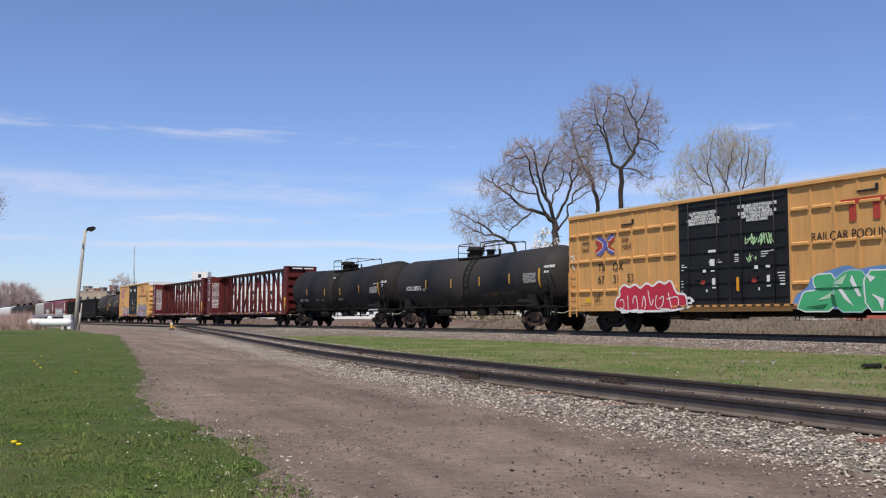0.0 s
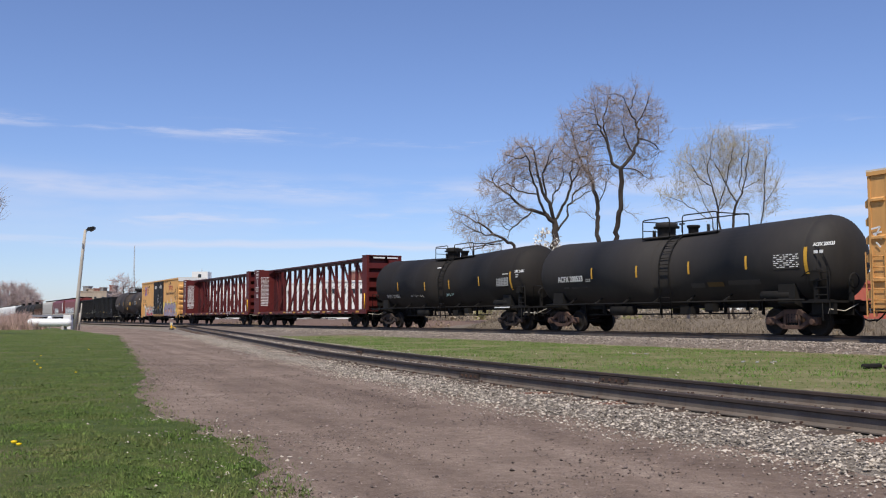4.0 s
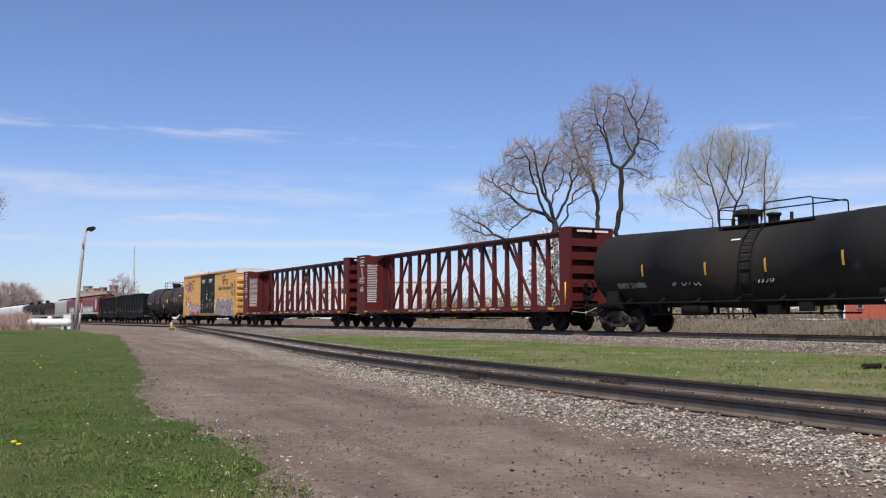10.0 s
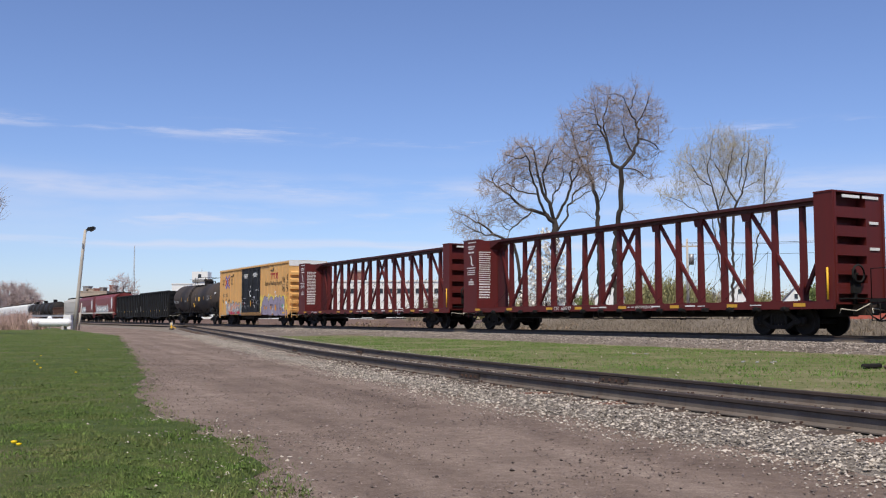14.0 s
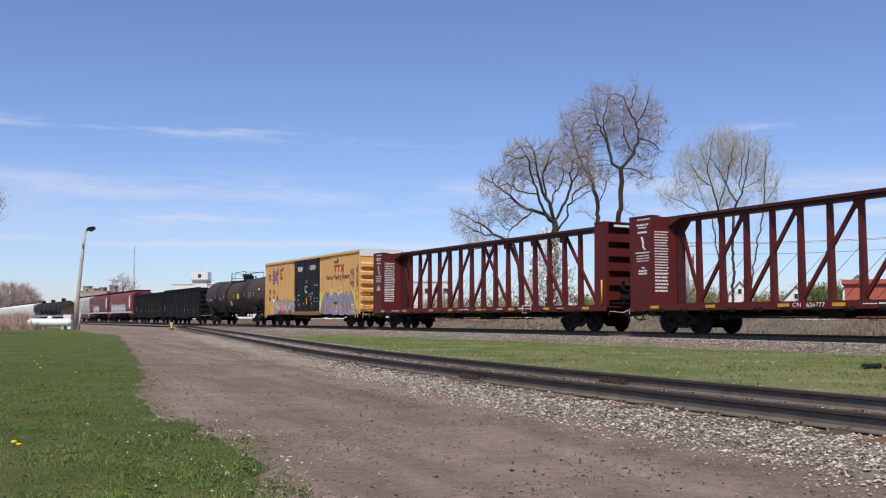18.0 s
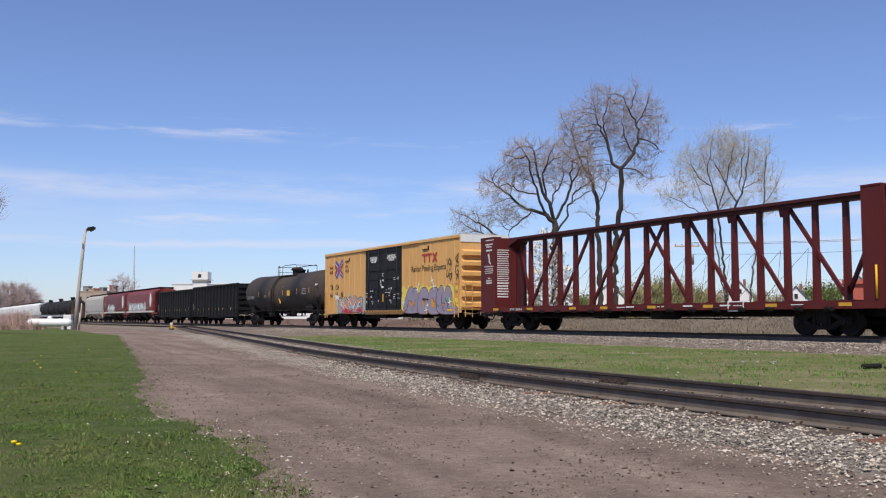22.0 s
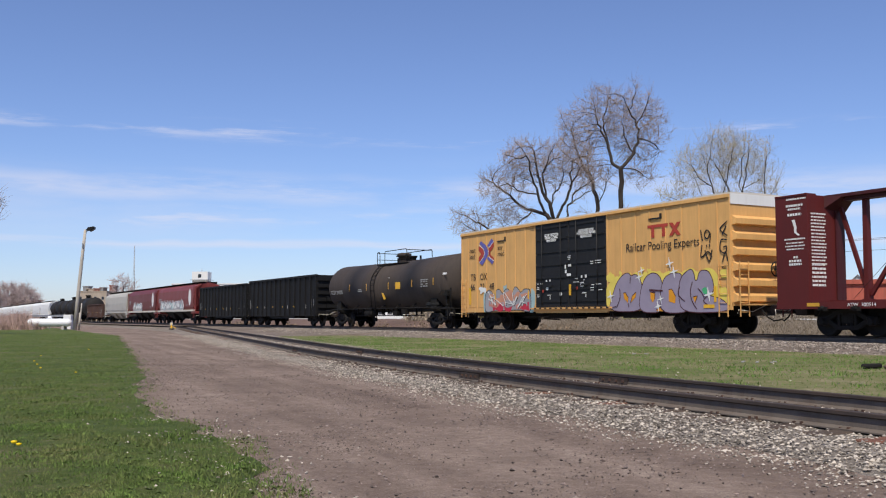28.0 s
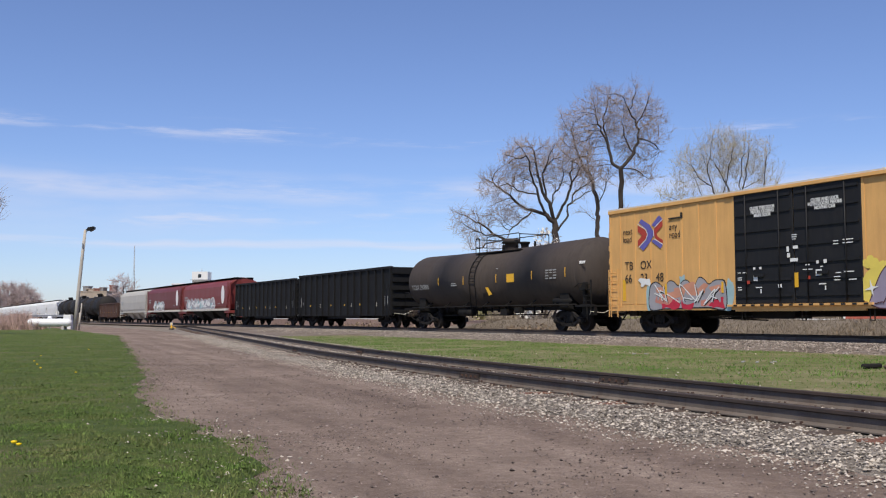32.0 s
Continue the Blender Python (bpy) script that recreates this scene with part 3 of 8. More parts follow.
# ---- running gear shared by all cars ----
def truck_parts(mat):
    """Meshes of a two-axle truck: bolster, side frame, spring nest, wheelset."""
    bol = Mesh().box(-0.22, 0.22, -1.05, 1.05, 0.42, 0.70).lathe([(0.70, 0), (0.70, 0.2), (0.78, 0.2), (0.78, 0)], 10, 'z')
    fr = Mesh()
    out = [(-1.12, 0.62), (-0.95, 0.66), (-0.62, 0.62), (-0.30, 0.86), (0.30, 0.86), (0.62, 0.62), (0.95, 0.66), (1.12, 0.62), (1.12, 0.40), (0.72, 0.42), (0.40, 0.22), (-0.40, 0.22), (-0.72, 0.42), (-1.12, 0.40)]
    # the frame is a ring of bars, so that the windows beside the springs stay open
    bars = [((-1.1, 0.50), (-0.72, 0.52), 0.20), ((-0.72, 0.54), (-0.30, 0.78), 0.15), ((-0.34, 0.78), (0.34, 0.78), 0.16), ((0.30, 0.78), (0.72, 0.54), 0.15), ((0.72, 0.52), (1.1, 0.50), 0.20),
            ((-0.74, 0.50), (-0.36, 0.28), 0.14), ((-0.40, 0.27), (0.40, 0.27), 0.13), ((0.36, 0.28), (0.74, 0.50), 0.14), ((-0.30, 0.25), (-0.30, 0.80), 0.10), ((0.30, 0.25), (0.30, 0.80), 0.10)]
    for (a, b), (c, d), w in bars:
        fr.beam((a, 0, b), (c, 0, d), 0.13, w, (0, 0, 1) if abs(a - c) > 0.05 else (1, 0, 0))
    for e in (-0.89, 0.89):
        fr.box(e - 0.17, e + 0.17, -0.10, 0.10, 0.36, 0.60)
        fr.lathe([(-0.17, 0), (-0.17, 0.10), (-0.10, 0.125), (0.02, 0.125)], 10, 'y', (e, 0, 0.457))
    sp = Mesh()
    for e in (-0.14, 0.0, 0.14):
        sp.lathe([(0.30, 0.0), (0.30, 0.06)] + [(0.32 + 0.025 * i, 0.065 if i % 2 else 0.045) for i in range(16)] + [(0.72, 0.0)], 8, 'z', (e, 0, 0))
    wh = Mesh().tube([(0, -1.02, 0), (0, 1.02, 0)], 0.075, 8)
    for e in (-1, 1):
        y = e * 0.755
        prof = [(y + e * 0.07, 0.0), (y + e * 0.07, 0.11), (y + e * 0.02, 0.15), (y + e * 0.01, 0.36), (y + e * 0.065, 0.39), (y + e * 0.065, 0.447), (y, 0.457), (y - e * 0.045, 0.462), (y - e * 0.05, 0.487), (y - e * 0.075, 0.487), (y - e * 0.075, 0.39), (y - e * 0.03, 0.36), (y - e * 0.03, 0.14), (y - e * 0.08, 0.11), (y - e * 0.08, 0.07)]
        wh.lathe(prof, 24, 'y')
        for k in range(3):
            a = 2.1 * k
            wh.box(0.22 * math.cos(a) - 0.03, 0.22 * math.cos(a) + 0.03, y + e * 0.01, y + e * 0.03, 0.22 * math.sin(a) - 0.03, 0.22 * math.sin(a) + 0.03)
    return {"truck": bol.data("truck", mat, 0.015), "side_frame": fr.data("side_frame", mat, 0.015), "springs": sp.data("springs", UNDER_BLACK), "wheelset": wh.data("wheelset", WHEEL_STEEL)}


GEAR = {"rust": truck_parts(TRUCK_RUST), "grey": truck_parts(TRUCK_GREY), "brown": truck_parts(TRUCK_BROWN)}
WHEELS = []


def add_trucks(car, half, look_of, label=""):
    """Two trucks under a car, half a truck spacing from its middle, or at the two places given."""
    kit = GEAR[look_of]
    for e in half if isinstance(half, tuple) else (-half, half):
        tr = part("truck", kit["truck"], None, car, label, place=pose(e, 0, 0))
        for y in (-1.0, 1.0):
            part("side_frame", kit["side_frame"], None, tr, place=pose(0, y, 0))
            part("springs", kit["springs"], None, tr, place=pose(0, y, 0))
        for a in (-0.89, 0.89):
            WHEELS.append(part("wheelset", kit["wheelset"], None, tr, "dark worn steel wheels on an axle", place=pose(a, 0, 0.457)))


def add_coupler(car, x, way):
    """Draft gear, coupler head, air hose and cut lever at one end."""
    m = Mesh().box(min(x, x + way * 0.55), max(x, x + way * 0.55), -0.08, 0.08, 0.78, 0.96)
    m.box(min(x + way * 0.5, x + way * 0.95), max(x + way * 0.5, x + way * 0.95), -0.17, 0.13, 0.72, 1.02)
    m.box(x - 0.25, x + 0.25, -0.32, 0.32, 0.66, 1.04)
    c = part("coupler", m, TRUCK_RUST, car, "heavy rusty knuckle coupler", bevel=0.02)
    part("air_hose", Mesh().tube([(x + way * 0.3, -0.35, 0.85), (x + way * 0.5, -0.36, 0.62), (x + way * 0.75, -0.3, 0.48), (x + way * 0.95, -0.15, 0.52)], 0.025, 6), UNDER_BLACK, c)
    part("cut_lever", Mesh().tube([(x + way * 0.12, -1.38, 0.72), (x + way * 0.16, -1.36, 0.86), (x + way * 0.2, -0.7, 0.80), (x + way * 0.3, -0.2, 1.02)], 0.016, 5), ROOF_PALE, c)


def ladder_mesh(z0, z1, w, n, r=0.012):
    """Rungs and stiles in the x-z plane, proud of y = 0."""
    m = Mesh()
    for e in (-w / 2, w / 2):
        m.box(e - 0.015, e + 0.015, -0.07, -0.04, z0, z1)
    for i in range(n):
        z = z0 + (z1 - z0) * (i + 0.5) / n
        m.tube([(-w / 2, -0.055, z), (w / 2, -0.055, z)], r, 5)
    return m


# ---- decals ----
def flat(poly, material, parent, y, name="marking", label="", depth=0.003):
    """A thin painted shape on a side facing -y; poly in (x, z)."""
    return part(name, Mesh().prism(poly, 'y', y, y - depth), material, parent, label)


def rect(x0, x1, z0, z1):
    return [(x0, z0), (x1, z0), (x1, z1), (x0, z1)]


def bars(parent, material, y, rows, name="marking"):
    """Unreadable lines of lettering as plain bars: a few as parts of their own, a dense block as one."""
    if 1 < len(rows) <= 12:
        return [bars(parent, material, y, [q], name) for q in rows][-1]
    m = Mesh()
    for x0, x1, z0, z1 in rows:
        m.box(x0, x1, y - 0.003, y, z0, z1)
    return part(name, m, material, parent)


def blob(cx, cz, rx, rz, seed, n=18, rough=0.22):
    out = []
    for i in range(n):
        a = 2 * math.pi * i / n
        k = 1 + rough * noise.noise(Vector((math.cos(a) * 1.7, math.sin(a) * 1.7, seed * 3.1)))
        c, s = math.cos(a), math.sin(a)
        out.append((cx + rx * k * math.copysign(abs(c) ** 0.7, c), cz + rz * k * math.copysign(abs(s) ** 0.7, s)))
    return out


def star(cx, cz, r):
    out = []
    for i in range(8):
        a = math.pi * i / 4 + 0.2
        k = r if i % 2 == 0 else r * 0.22
        out.append((cx + math.cos(a) * k, cz + math.sin(a) * k))
    return out


def strokes(parent, material, y, lines, w, name="graffiti"):
    m = Mesh()
    for pts in lines:
        for a, b in zip(pts, pts[1:]):
            m.beam((a[0], y, a[1]), (b[0], y, b[1]), 0.004, w, (0, 0, 1) if abs(a[0] - b[0]) > abs(a[1] - b[1]) else (1, 0, 0))
    return part(name, m, material, parent)


def box_car(name, label, old):
    """A sixty-foot high-cube box car; near side is -y. Middle of the car at rail height is its origin."""
    car = thing(name, label, "box car", group="freight cars of the train")
    yel = BOX_YELLOW_OLD if old else BOX_YELLOW
    H, W, Z0, Z1 = 9.42, 1.50, 0.92, 4.93
    body = Mesh().box(-H + 0.05, H - 0.05, -W + 0.02, W - 0.02, 1.02, Z1)
    part("body", body, yel, car, bevel=0.01)
    roof = Mesh()
    roof.prism([(-W - 0.04, Z1 - 0.02), (-W - 0.04, Z1 + 0.04), (0, Z1 + 0.08), (W + 0.04, Z1 + 0.04), (W + 0.04, Z1 - 0.02)], 'x', -H - 0.02, H + 0.02)
    for i in range(14):
        x = -H + 0.7 + i * (2 * H - 1.4) / 13
        roof.prism([(-W - 0.02, Z1 + 0.04), (-W - 0.02, Z1 + 0.06), (0, Z1 + 0.10), (W + 0.02, Z1 + 0.06), (W + 0.02, Z1 + 0.04), (0, Z1 + 0.08)], 'x', x - 0.04, x + 0.04)
    part("roof", roof, ROOF_PALE, car, "pale weathered sheet roof")
    sill = Mesh()
    for e in (-1, 1):
        y0, y1 = sorted((e * (W - 0.06), e * (W + 0.015)))
        sill.box(-H, -2.6, y0, y1, 0.86, 1.10).box(2.6, H, y0, y1, 0.86, 1.10).box(-2.6, 2.6, y0, y1, 0.80, 1.0)
        y0, y1 = sorted((e * (W - 0.04), e * (W + 0.065)))
        sill.box(-H, H, y0, y1, Z1 - 0.14, Z1 - 0.02)
    part("side_sill", sill, yel, car)
    under = Mesh().box(-H + 0.4, H - 0.4, -0.35, 0.35, 0.66, 1.02).box(-2.2, -0.4, -1.1, -0.3, 0.55, 0.95).box(3.2, 4.6, -1.2, -0.5, 0.58, 0.9).box(-4.6, -3.4, 0.3, 1.2, 0.55, 0.9)
    for x in (-5.2, -3.0, -1.0, 1.0, 3.0, 5.2):
        under.box(x - 0.06, x + 0.06, -1.4, 1.4, 0.78, 1.02)
    under.tube([(-4.5, -0.9, 0.62), (4.0, -1.0, 0.66)], 0.03, 6).tube([(-2.0, -0.6, 0.5), (-5.5, -0.4, 0.6)], 0.025, 6)
    part("underframe", under, UNDER_BLACK, car)
    for x in (-2.35, 0.2, 2.7, 5.0):
        part("stirrup", Mesh().tube([(x, -1.46, 0.86), (x, -1.46, 0.50), (x + 0.16, -1.46, 0.50), (x + 0.16, -1.46, 0.86)], 0.02, 5), UNDER_BLACK, car)
    # wall panels between upright posts
    near_half = [2.62, 3.46, 4.34, 5.21, 6.08, 6.96, 7.86, 8.76, 9.38]
    posts = [-x for x in reversed(near_half)] + near_half
    for e in (-1, 1):
        for a, b in zip(posts, posts[1:]):
            if a == -2.62:
                continue
            y0, y1 = sorted((e * (W - 0.02), e * (W + 0.004)))
            pm = Mesh().box(a + 0.05, b - 0.05, y0, y1, 1.12, Z1 - 0.16)
            if old:
                ya, yb = e * (W - 0.01), e * (W + 0.085)
                for z in (1.69, 2.94, 4.06):
                    pm.prism([(ya, z - 0.06), (yb, z - 0.035), (yb, z + 0.03), (ya, z + 0.09)], 'x', a + 0.09, b - 0.09)
            part("side_panel", pm, yel, car)
        for a in posts:
            y0, y1 = sorted((e * (W - 0.02), e * (W + (0.030 if old else 0.022))))
            part("side_post", Mesh().box(a - 0.05 if a > -9.3 else a - 0.03, a + 0.05 if a < 9.3 else a + 0.03, y0, y1, 1.0, Z1 - 0.10), yel, car)
    # doors
    for e in (-1, 1):
        for a, b in ((-2.56, -0.02), (0.02, 2.56)):
            y0, y1 = sorted((e * (W - 0.03), e * (W + 0.035)))
            d = part("door", Mesh().box(a, b, y0, y1, 1.05, 4.80), DOOR_BLACK, car, "black plug door with stencilled notices", bevel=0.012)
            ribs = Mesh()
            for i, z in enumerate((1.32, 1.85, 2.38, 2.95, 3.52, 4.1, 4.62)):
                y2, y3 = sorted((e * (W + 0.03), e * (W + 0.075)))
                ribs.box(a + 0.08, b - 0.08, y2, y3, z - 0.045, z + 0.045)
            part("rib", ribs, DOOR_BLACK, d)
            yb = sorted((e * (W + 0.075), e * (W + 0.12)))
            rod = Mesh()
            for x in (a + 0.55, b - 0.55):
                rod.tube([(x, e * (W + 0.085), 1.1), (x, e * (W + 0.085), 4.75)], 0.022, 6)
            rod.box((a + b) / 2 - 0.35, (a + b) / 2 + 0.05, *yb, 1.95, 2.05)
            part("lock_rod", rod, DOOR_BLACK, d)
        y0, y1 = sorted((e * (W + 0.0), e * (W + 0.10)))
        part("door_track", Mesh().box(-2.9, 2.9, y0, y1, 0.97, 1.04), yel, car)
        part("door_track", Mesh().box(-2.9, 4.8, y0, y1, 4.80, 4.88), yel, car)
    # ends with pressed ribs
    for e in (-1, 1):
        x0, x1 = sorted((e * (H - 0.06), e * H))
        end = Mesh().box(x0, x1, -W, W, 1.0, Z1)
        ribs_ = []
        for i in range(7):
            z = 1.22 + i * 0.54
            if z > 4.4:
                continue
            xa, xb = e * (H - 0.01), e * (H + 0.19)
            ribs_.append(Mesh().add([(xa, -W + 0.06, z - 0.10), (xb, -W + 0.10, z - 0.06), (xb, -W + 0.10, z + 0.13), (xa, -W + 0.06, z + 0.25), (xa, W - 0.06, z - 0.10), (xb, W - 0.10, z - 0.06), (xb, W - 0.10, z + 0.13), (xa, W - 0.06, z + 0.25)],
                    [(0, 1, 2, 3), (7, 6, 5, 4), (0, 4, 5, 1), (1, 5, 6, 2), (2, 6, 7, 3)]))
        ew = part("end_wall", end, yel, car, "ribbed end wall")
        for q in ribs_:
            part("end_rib", q, yel, ew)
        if not old:
            x0, x1 = sorted((e * (H + 0.0), e * (H + 0.03)))
            part("end_cap", Mesh().box(x0, x1, -W, W, 4.56, Z1), WALL_WHITE, car, "pale band at the top of the end")
        lm = ladder_mesh(0.62, 2.55, 0.42, 6)
        part("ladder", lm, yel, car, place=pose(e * 9.08, -W - 0.01, 0))
        part("ladder", lm, yel, car, place=pose(e * (H + 0.20), -1.15, 0, 0, 0, 90 * e))
        part("end_platform", Mesh().box(*sorted((e * H, e * (H + 0.38))), -1.1, 1.1, 1.02, 1.06), yel, car)
        if e > 0:
            part("brake_wheel", Mesh().lathe([(0, 0.24), (0.02, 0.28), (0.04, 0.24)], 14, 'x', (H + 0.25, 0.4, 2.3)).tube([(H + 0.1, 0.4, 2.3), (H + 0.26, 0.4, 2.3)], 0.04, 6).box(H + 0.245, H + 0.265, 0.38, 0.42, 2.05, 2.55), UNDER_BLACK, car)
        add_coupler(car, e * H, e)
    add_trucks(car, 7.05, "grey")
    y = -W - (0.034 if old else 0.026)
    # the crossed emblem: two curved ribbons drawn as plain shapes
    cx, cz, w, h = (-6.92, 3.85, 0.72, 0.66) if not old else (-6.92, 3.58, 0.62, 0.46)
    for k, (mt, poly) in enumerate((
            (MARK_BLUE, ((0.73, 0.98), (1, 0.73), (0.39, 0.34), (0.12, 0.44))), (MARK_BLUE, ((0.26, -0.38), (1, -0.75), (0.8, -0.97), (0.12, -0.5))),
            (MARK_RED, ((1, 0.68), (1, 0.34), (0.62, 0.05), (0.5, -0.05), (0.6, -0.25), (1, -0.5), (1, -0.72), (0.45, -0.38), (0.3, -0.1), (0.34, 0.24))),
            (MARK_RED, ((-1, 0.53), (-0.42, 0.24), (-0.19, -0.08), (-0.42, -0.38), (-1, -0.75), (-1, -0.38), (-0.66, -0.11), (-0.99, 0.16))),
            (MARK_BLUE, ((-0.89, 0.68), (-0.69, 0.88), (-0.01, 0.49), (0.26, 0.09), (0.26, -0.16), (-0.01, -0.55), (-0.55, -1), (-0.86, -0.78), (-0.28, -0.36), (-0.19, -0.06), (-0.28, 0.24))))):
        flat([(cx + w * p, cz + h * q) for p, q in poly], mt, car, y - 0.0006 * k, "emblem", depth=0.0006)
    for k, line in enumerate((((-0.97, 0.60), (-0.35, 0.25), (-0.19, -0.07), (-0.35, -0.38), (-0.93, -0.77)), ((0.30, 0.12), (0.30, -0.2)), ((1.0, 0.71), (0.37, 0.29)), ((1.0, -0.73), (0.36, -0.38)))):
        strokes(car, MARK_WHITE, y - 0.005 - 0.001 * k, [[(cx + w * p, cz + h * q) for p, q in line]], 0.03, "emblem_line")
    lettering("next\nload", MARK_BLACK, car, -8.55 if not old else -8.5, 3.88 if not old else 3.64, 0.36 if not old else 0.33, y, 0.9)
    lettering("any\nroad", MARK_BLACK, car, -5.85, 3.88 if not old else 3.62, 0.36 if not old else 0.33, y, 0.9)
    lz = 2.48 if not old else 2.50
    spots_ = (-8.45, -7.52, -6.62) if not old else (-7.42, -6.45, -5.56)
    for x, w1, w2 in zip(spots_, ("TB", "OX", ""), ("66", "23", "48") if not old else ("67", "31", "53")):
        if w1:
            lettering(w1, MARK_BLACK, car, x, lz, 0.46, y, 0.95)
        lettering(w2, MARK_BLACK, car, x, lz - 0.50, 0.46, y, 0.95)
    # owner's mark as plain red shapes, then the motto
    m = Mesh()
    ox, oz = (5.12, 3.66) if not old else (4.6, 3.50)
    k = 1.0 if old else 0.72
    m.box(ox, ox + 1.60 * k, y - 0.003, y, oz + 0.52 * k, oz + 0.68 * k)
    for a in (0.30, 1.14):
        m.box(ox + a * k, ox + (a + 0.24) * k, y - 0.003, y, oz, oz + 0.52 * k)
    for e in (1, -1):
        c = ox + 2.12 * k
        m.prism([(c - 0.44 * k * e, oz), (c - 0.16 * k * e, oz), (c + 0.44 * k * e, oz + 0.68 * k), (c + 0.16 * k * e, oz + 0.68 * k)], 'y', y - 0.003 - 0.001 * (e > 0), y)
    part("owner_mark", m, MARK_RED, car, "dark red owner's mark")
    if old:
        lettering("RAILCAR POOLING EXPERTS", MARK_BLACK, car, 3.45, 2.98, 0.40, y, 0.88)
    else:
        lettering("Railcar Pooling Experts", MARK_BLACK, car, 3.80, 3.20, 0.46, y, 0.96)
    yd = -W - 0.042
    if old:
        lettering("CLOSE THIS DOOR BEFORE\nCLOSING MAIN DOOR\nCIERRE ESTA PUERTA ANTES DE\nCERRAR LA PUERTA PRINCIPAL", MARK_WHITE, car, -1.25, 4.30, 0.142, yd - 0.036, 0.80, 'CENTER', bold=0.006)
        lettering("CLOSE AND LOCK BOTH DOORS\nBEFORE MOVING CAR\nCIERRE Y PONGA EL SEGURO EN\nAMBAS PUERTAS ANTES DE\nMOVER EL CARRO", MARK_WHITE, car, 1.28, 4.34, 0.142, yd - 0.036, 0.80, 'CENTER', bold=0.006)
    else:
        lettering("CLOSE THIS DOOR\nBEFORE CLOSING\nMAIN DOOR", MARK_WHITE, car, -1.25, 4.22, 0.148, yd - 0.036, 0.85, 'CENTER', bold=0.006)
        lettering("CLOSE AND LOCK\nBOTH DOORS BEFORE\nMOVING CAR", MARK_WHITE, car, 1.28, 4.24, 0.148, yd - 0.036, 0.85, 'CENTER', bold=0.006)
    if old:
        tiny = [(-1.02, -0.65, 2.90, 2.99), (-0.95, -0.72, 2.42, 2.66), (-1.0, -0.96, 2.53, 2.58), (-0.62, -0.5, 2.60, 2.63), (-0.62, -0.35, 2.52, 2.55), (0.25, 0.42, 2.72, 2.78), (0.24, 0.42, 2.64, 2.67), (0.24, 0.42, 2.57, 2.60), (0.24, 0.42, 2.50, 2.53),
                (1.42, 1.80, 2.78, 2.81), (1.42, 1.72, 2.70, 2.73), (1.42, 1.62, 2.62, 2.65), (1.84, 2.0, 2.80, 2.83), (-1.30, -1.14, 2.20, 2.30), (-0.90, -0.72, 2.22, 2.27), (1.12, 1.28, 2.22, 2.34), (1.62, 1.80, 2.25, 2.33)]
        small = [(-0.85, -0.70, 1.75, 1.98), (-0.85, -0.68, 1.62, 1.67), (1.65, 1.78, 1.78, 2.0), (1.65, 1.82, 1.62, 1.67), (-1.15, -1.09, 1.5, 1.6), (1.28, 1.34, 1.5, 1.6), (2.10, 2.42, 2.05, 2.08), (2.15, 2.42, 1.95, 1.98), (2.18, 2.42, 1.86, 1.89), (2.20, 2.42, 1.77, 1.80), (2.2, 2.42, 1.66, 1.71), (-2.4, -2.25, 2.5, 2.53), (-2.4, -2.1, 2.42, 2.45), (-2.4, -2.3, 2.3, 2.34), (-2.42, -2.33, 1.9, 1.93), (-2.42, -2.3, 1.8, 1.83), (-2.42, -2.32, 1.7, 1.73), (-2.42, -2.35, 1.55, 1.58)]
        red = [(-1.42, -1.22, 1.78, 1.95), (1.0, 1.2, 1.78, 1.95)]
        yellow = [(0.30, 0.42, 1.50, 1.98)]
    else:
        tiny = [(-0.04, 0.18, 3.24, 3.27), (-0.04, 0.16, 3.17, 3.20), (-0.02, 0.12, 3.10, 3.13), (-0.26, -0.16, 2.72, 2.89), (0.0, 0.20, 2.80, 2.90), (-0.24, -0.12, 2.53, 2.67), (-0.12, 0.19, 2.39, 2.50), (1.55, 1.75, 2.93, 2.96), (1.55, 1.75, 2.84, 2.87), (1.90, 2.28, 2.95, 2.98), (1.90, 2.28, 2.85, 2.88),
                (-2.4, -2.25, 2.10, 2.13), (-2.17, -1.98, 2.10, 2.13), (0.37, 0.76, 2.10, 2.13), (1.62, 1.80, 1.95, 1.98), (1.92, 2.28, 1.97, 2.0), (-1.55, -1.45, 2.02, 2.05), (1.05, 1.15, 2.17, 2.20)]
        small = [(-1.69, -1.51, 1.82, 2.0), (0.87, 1.10, 1.90, 2.10), (-0.64, -0.49, 1.57, 1.69), (-2.4, -2.21, 1.93, 1.96), (-2.4, -2.21, 1.86, 1.89), (-2.4, -2.22, 1.60, 1.63), (-2.4, -2.21, 1.52, 1.55), (-1.6, -1.32, 1.58, 1.61), (-1.40, -1.35, 1.4, 1.54), (0.98, 1.26, 1.62, 1.66), (1.20, 1.25, 1.45, 1.58), (1.55, 1.78, 1.83, 1.86), (1.55, 1.78, 1.73, 1.76), (2.08, 2.36, 1.73, 1.76), (-1.70, -1.60, 2.20, 2.28), (-1.43, -1.33, 2.20, 2.28), (0.90, 1.0, 2.28, 2.38), (1.18, 1.30, 2.28, 2.40), (0.48, 0.65, 2.24, 2.28)]
        red = [(-1.98, -1.86, 1.72, 1.84), (0.53, 0.66, 1.80, 1.91)]
        yellow = [(0.04, 0.19, 1.56, 2.03)]
    tagged(bars(car, MARK_WHITE, yd - 0.034, tiny + small, "stencil_block"), kind="stuff")
    for q in red:
        bars(car, MARK_RED, yd - 0.036, [q], "warning_label")
    for q in yellow:
        bars(car, MARK_YELLOW if not old else SPRAY_AMBER, yd - 0.036, [q], "door_reflector")
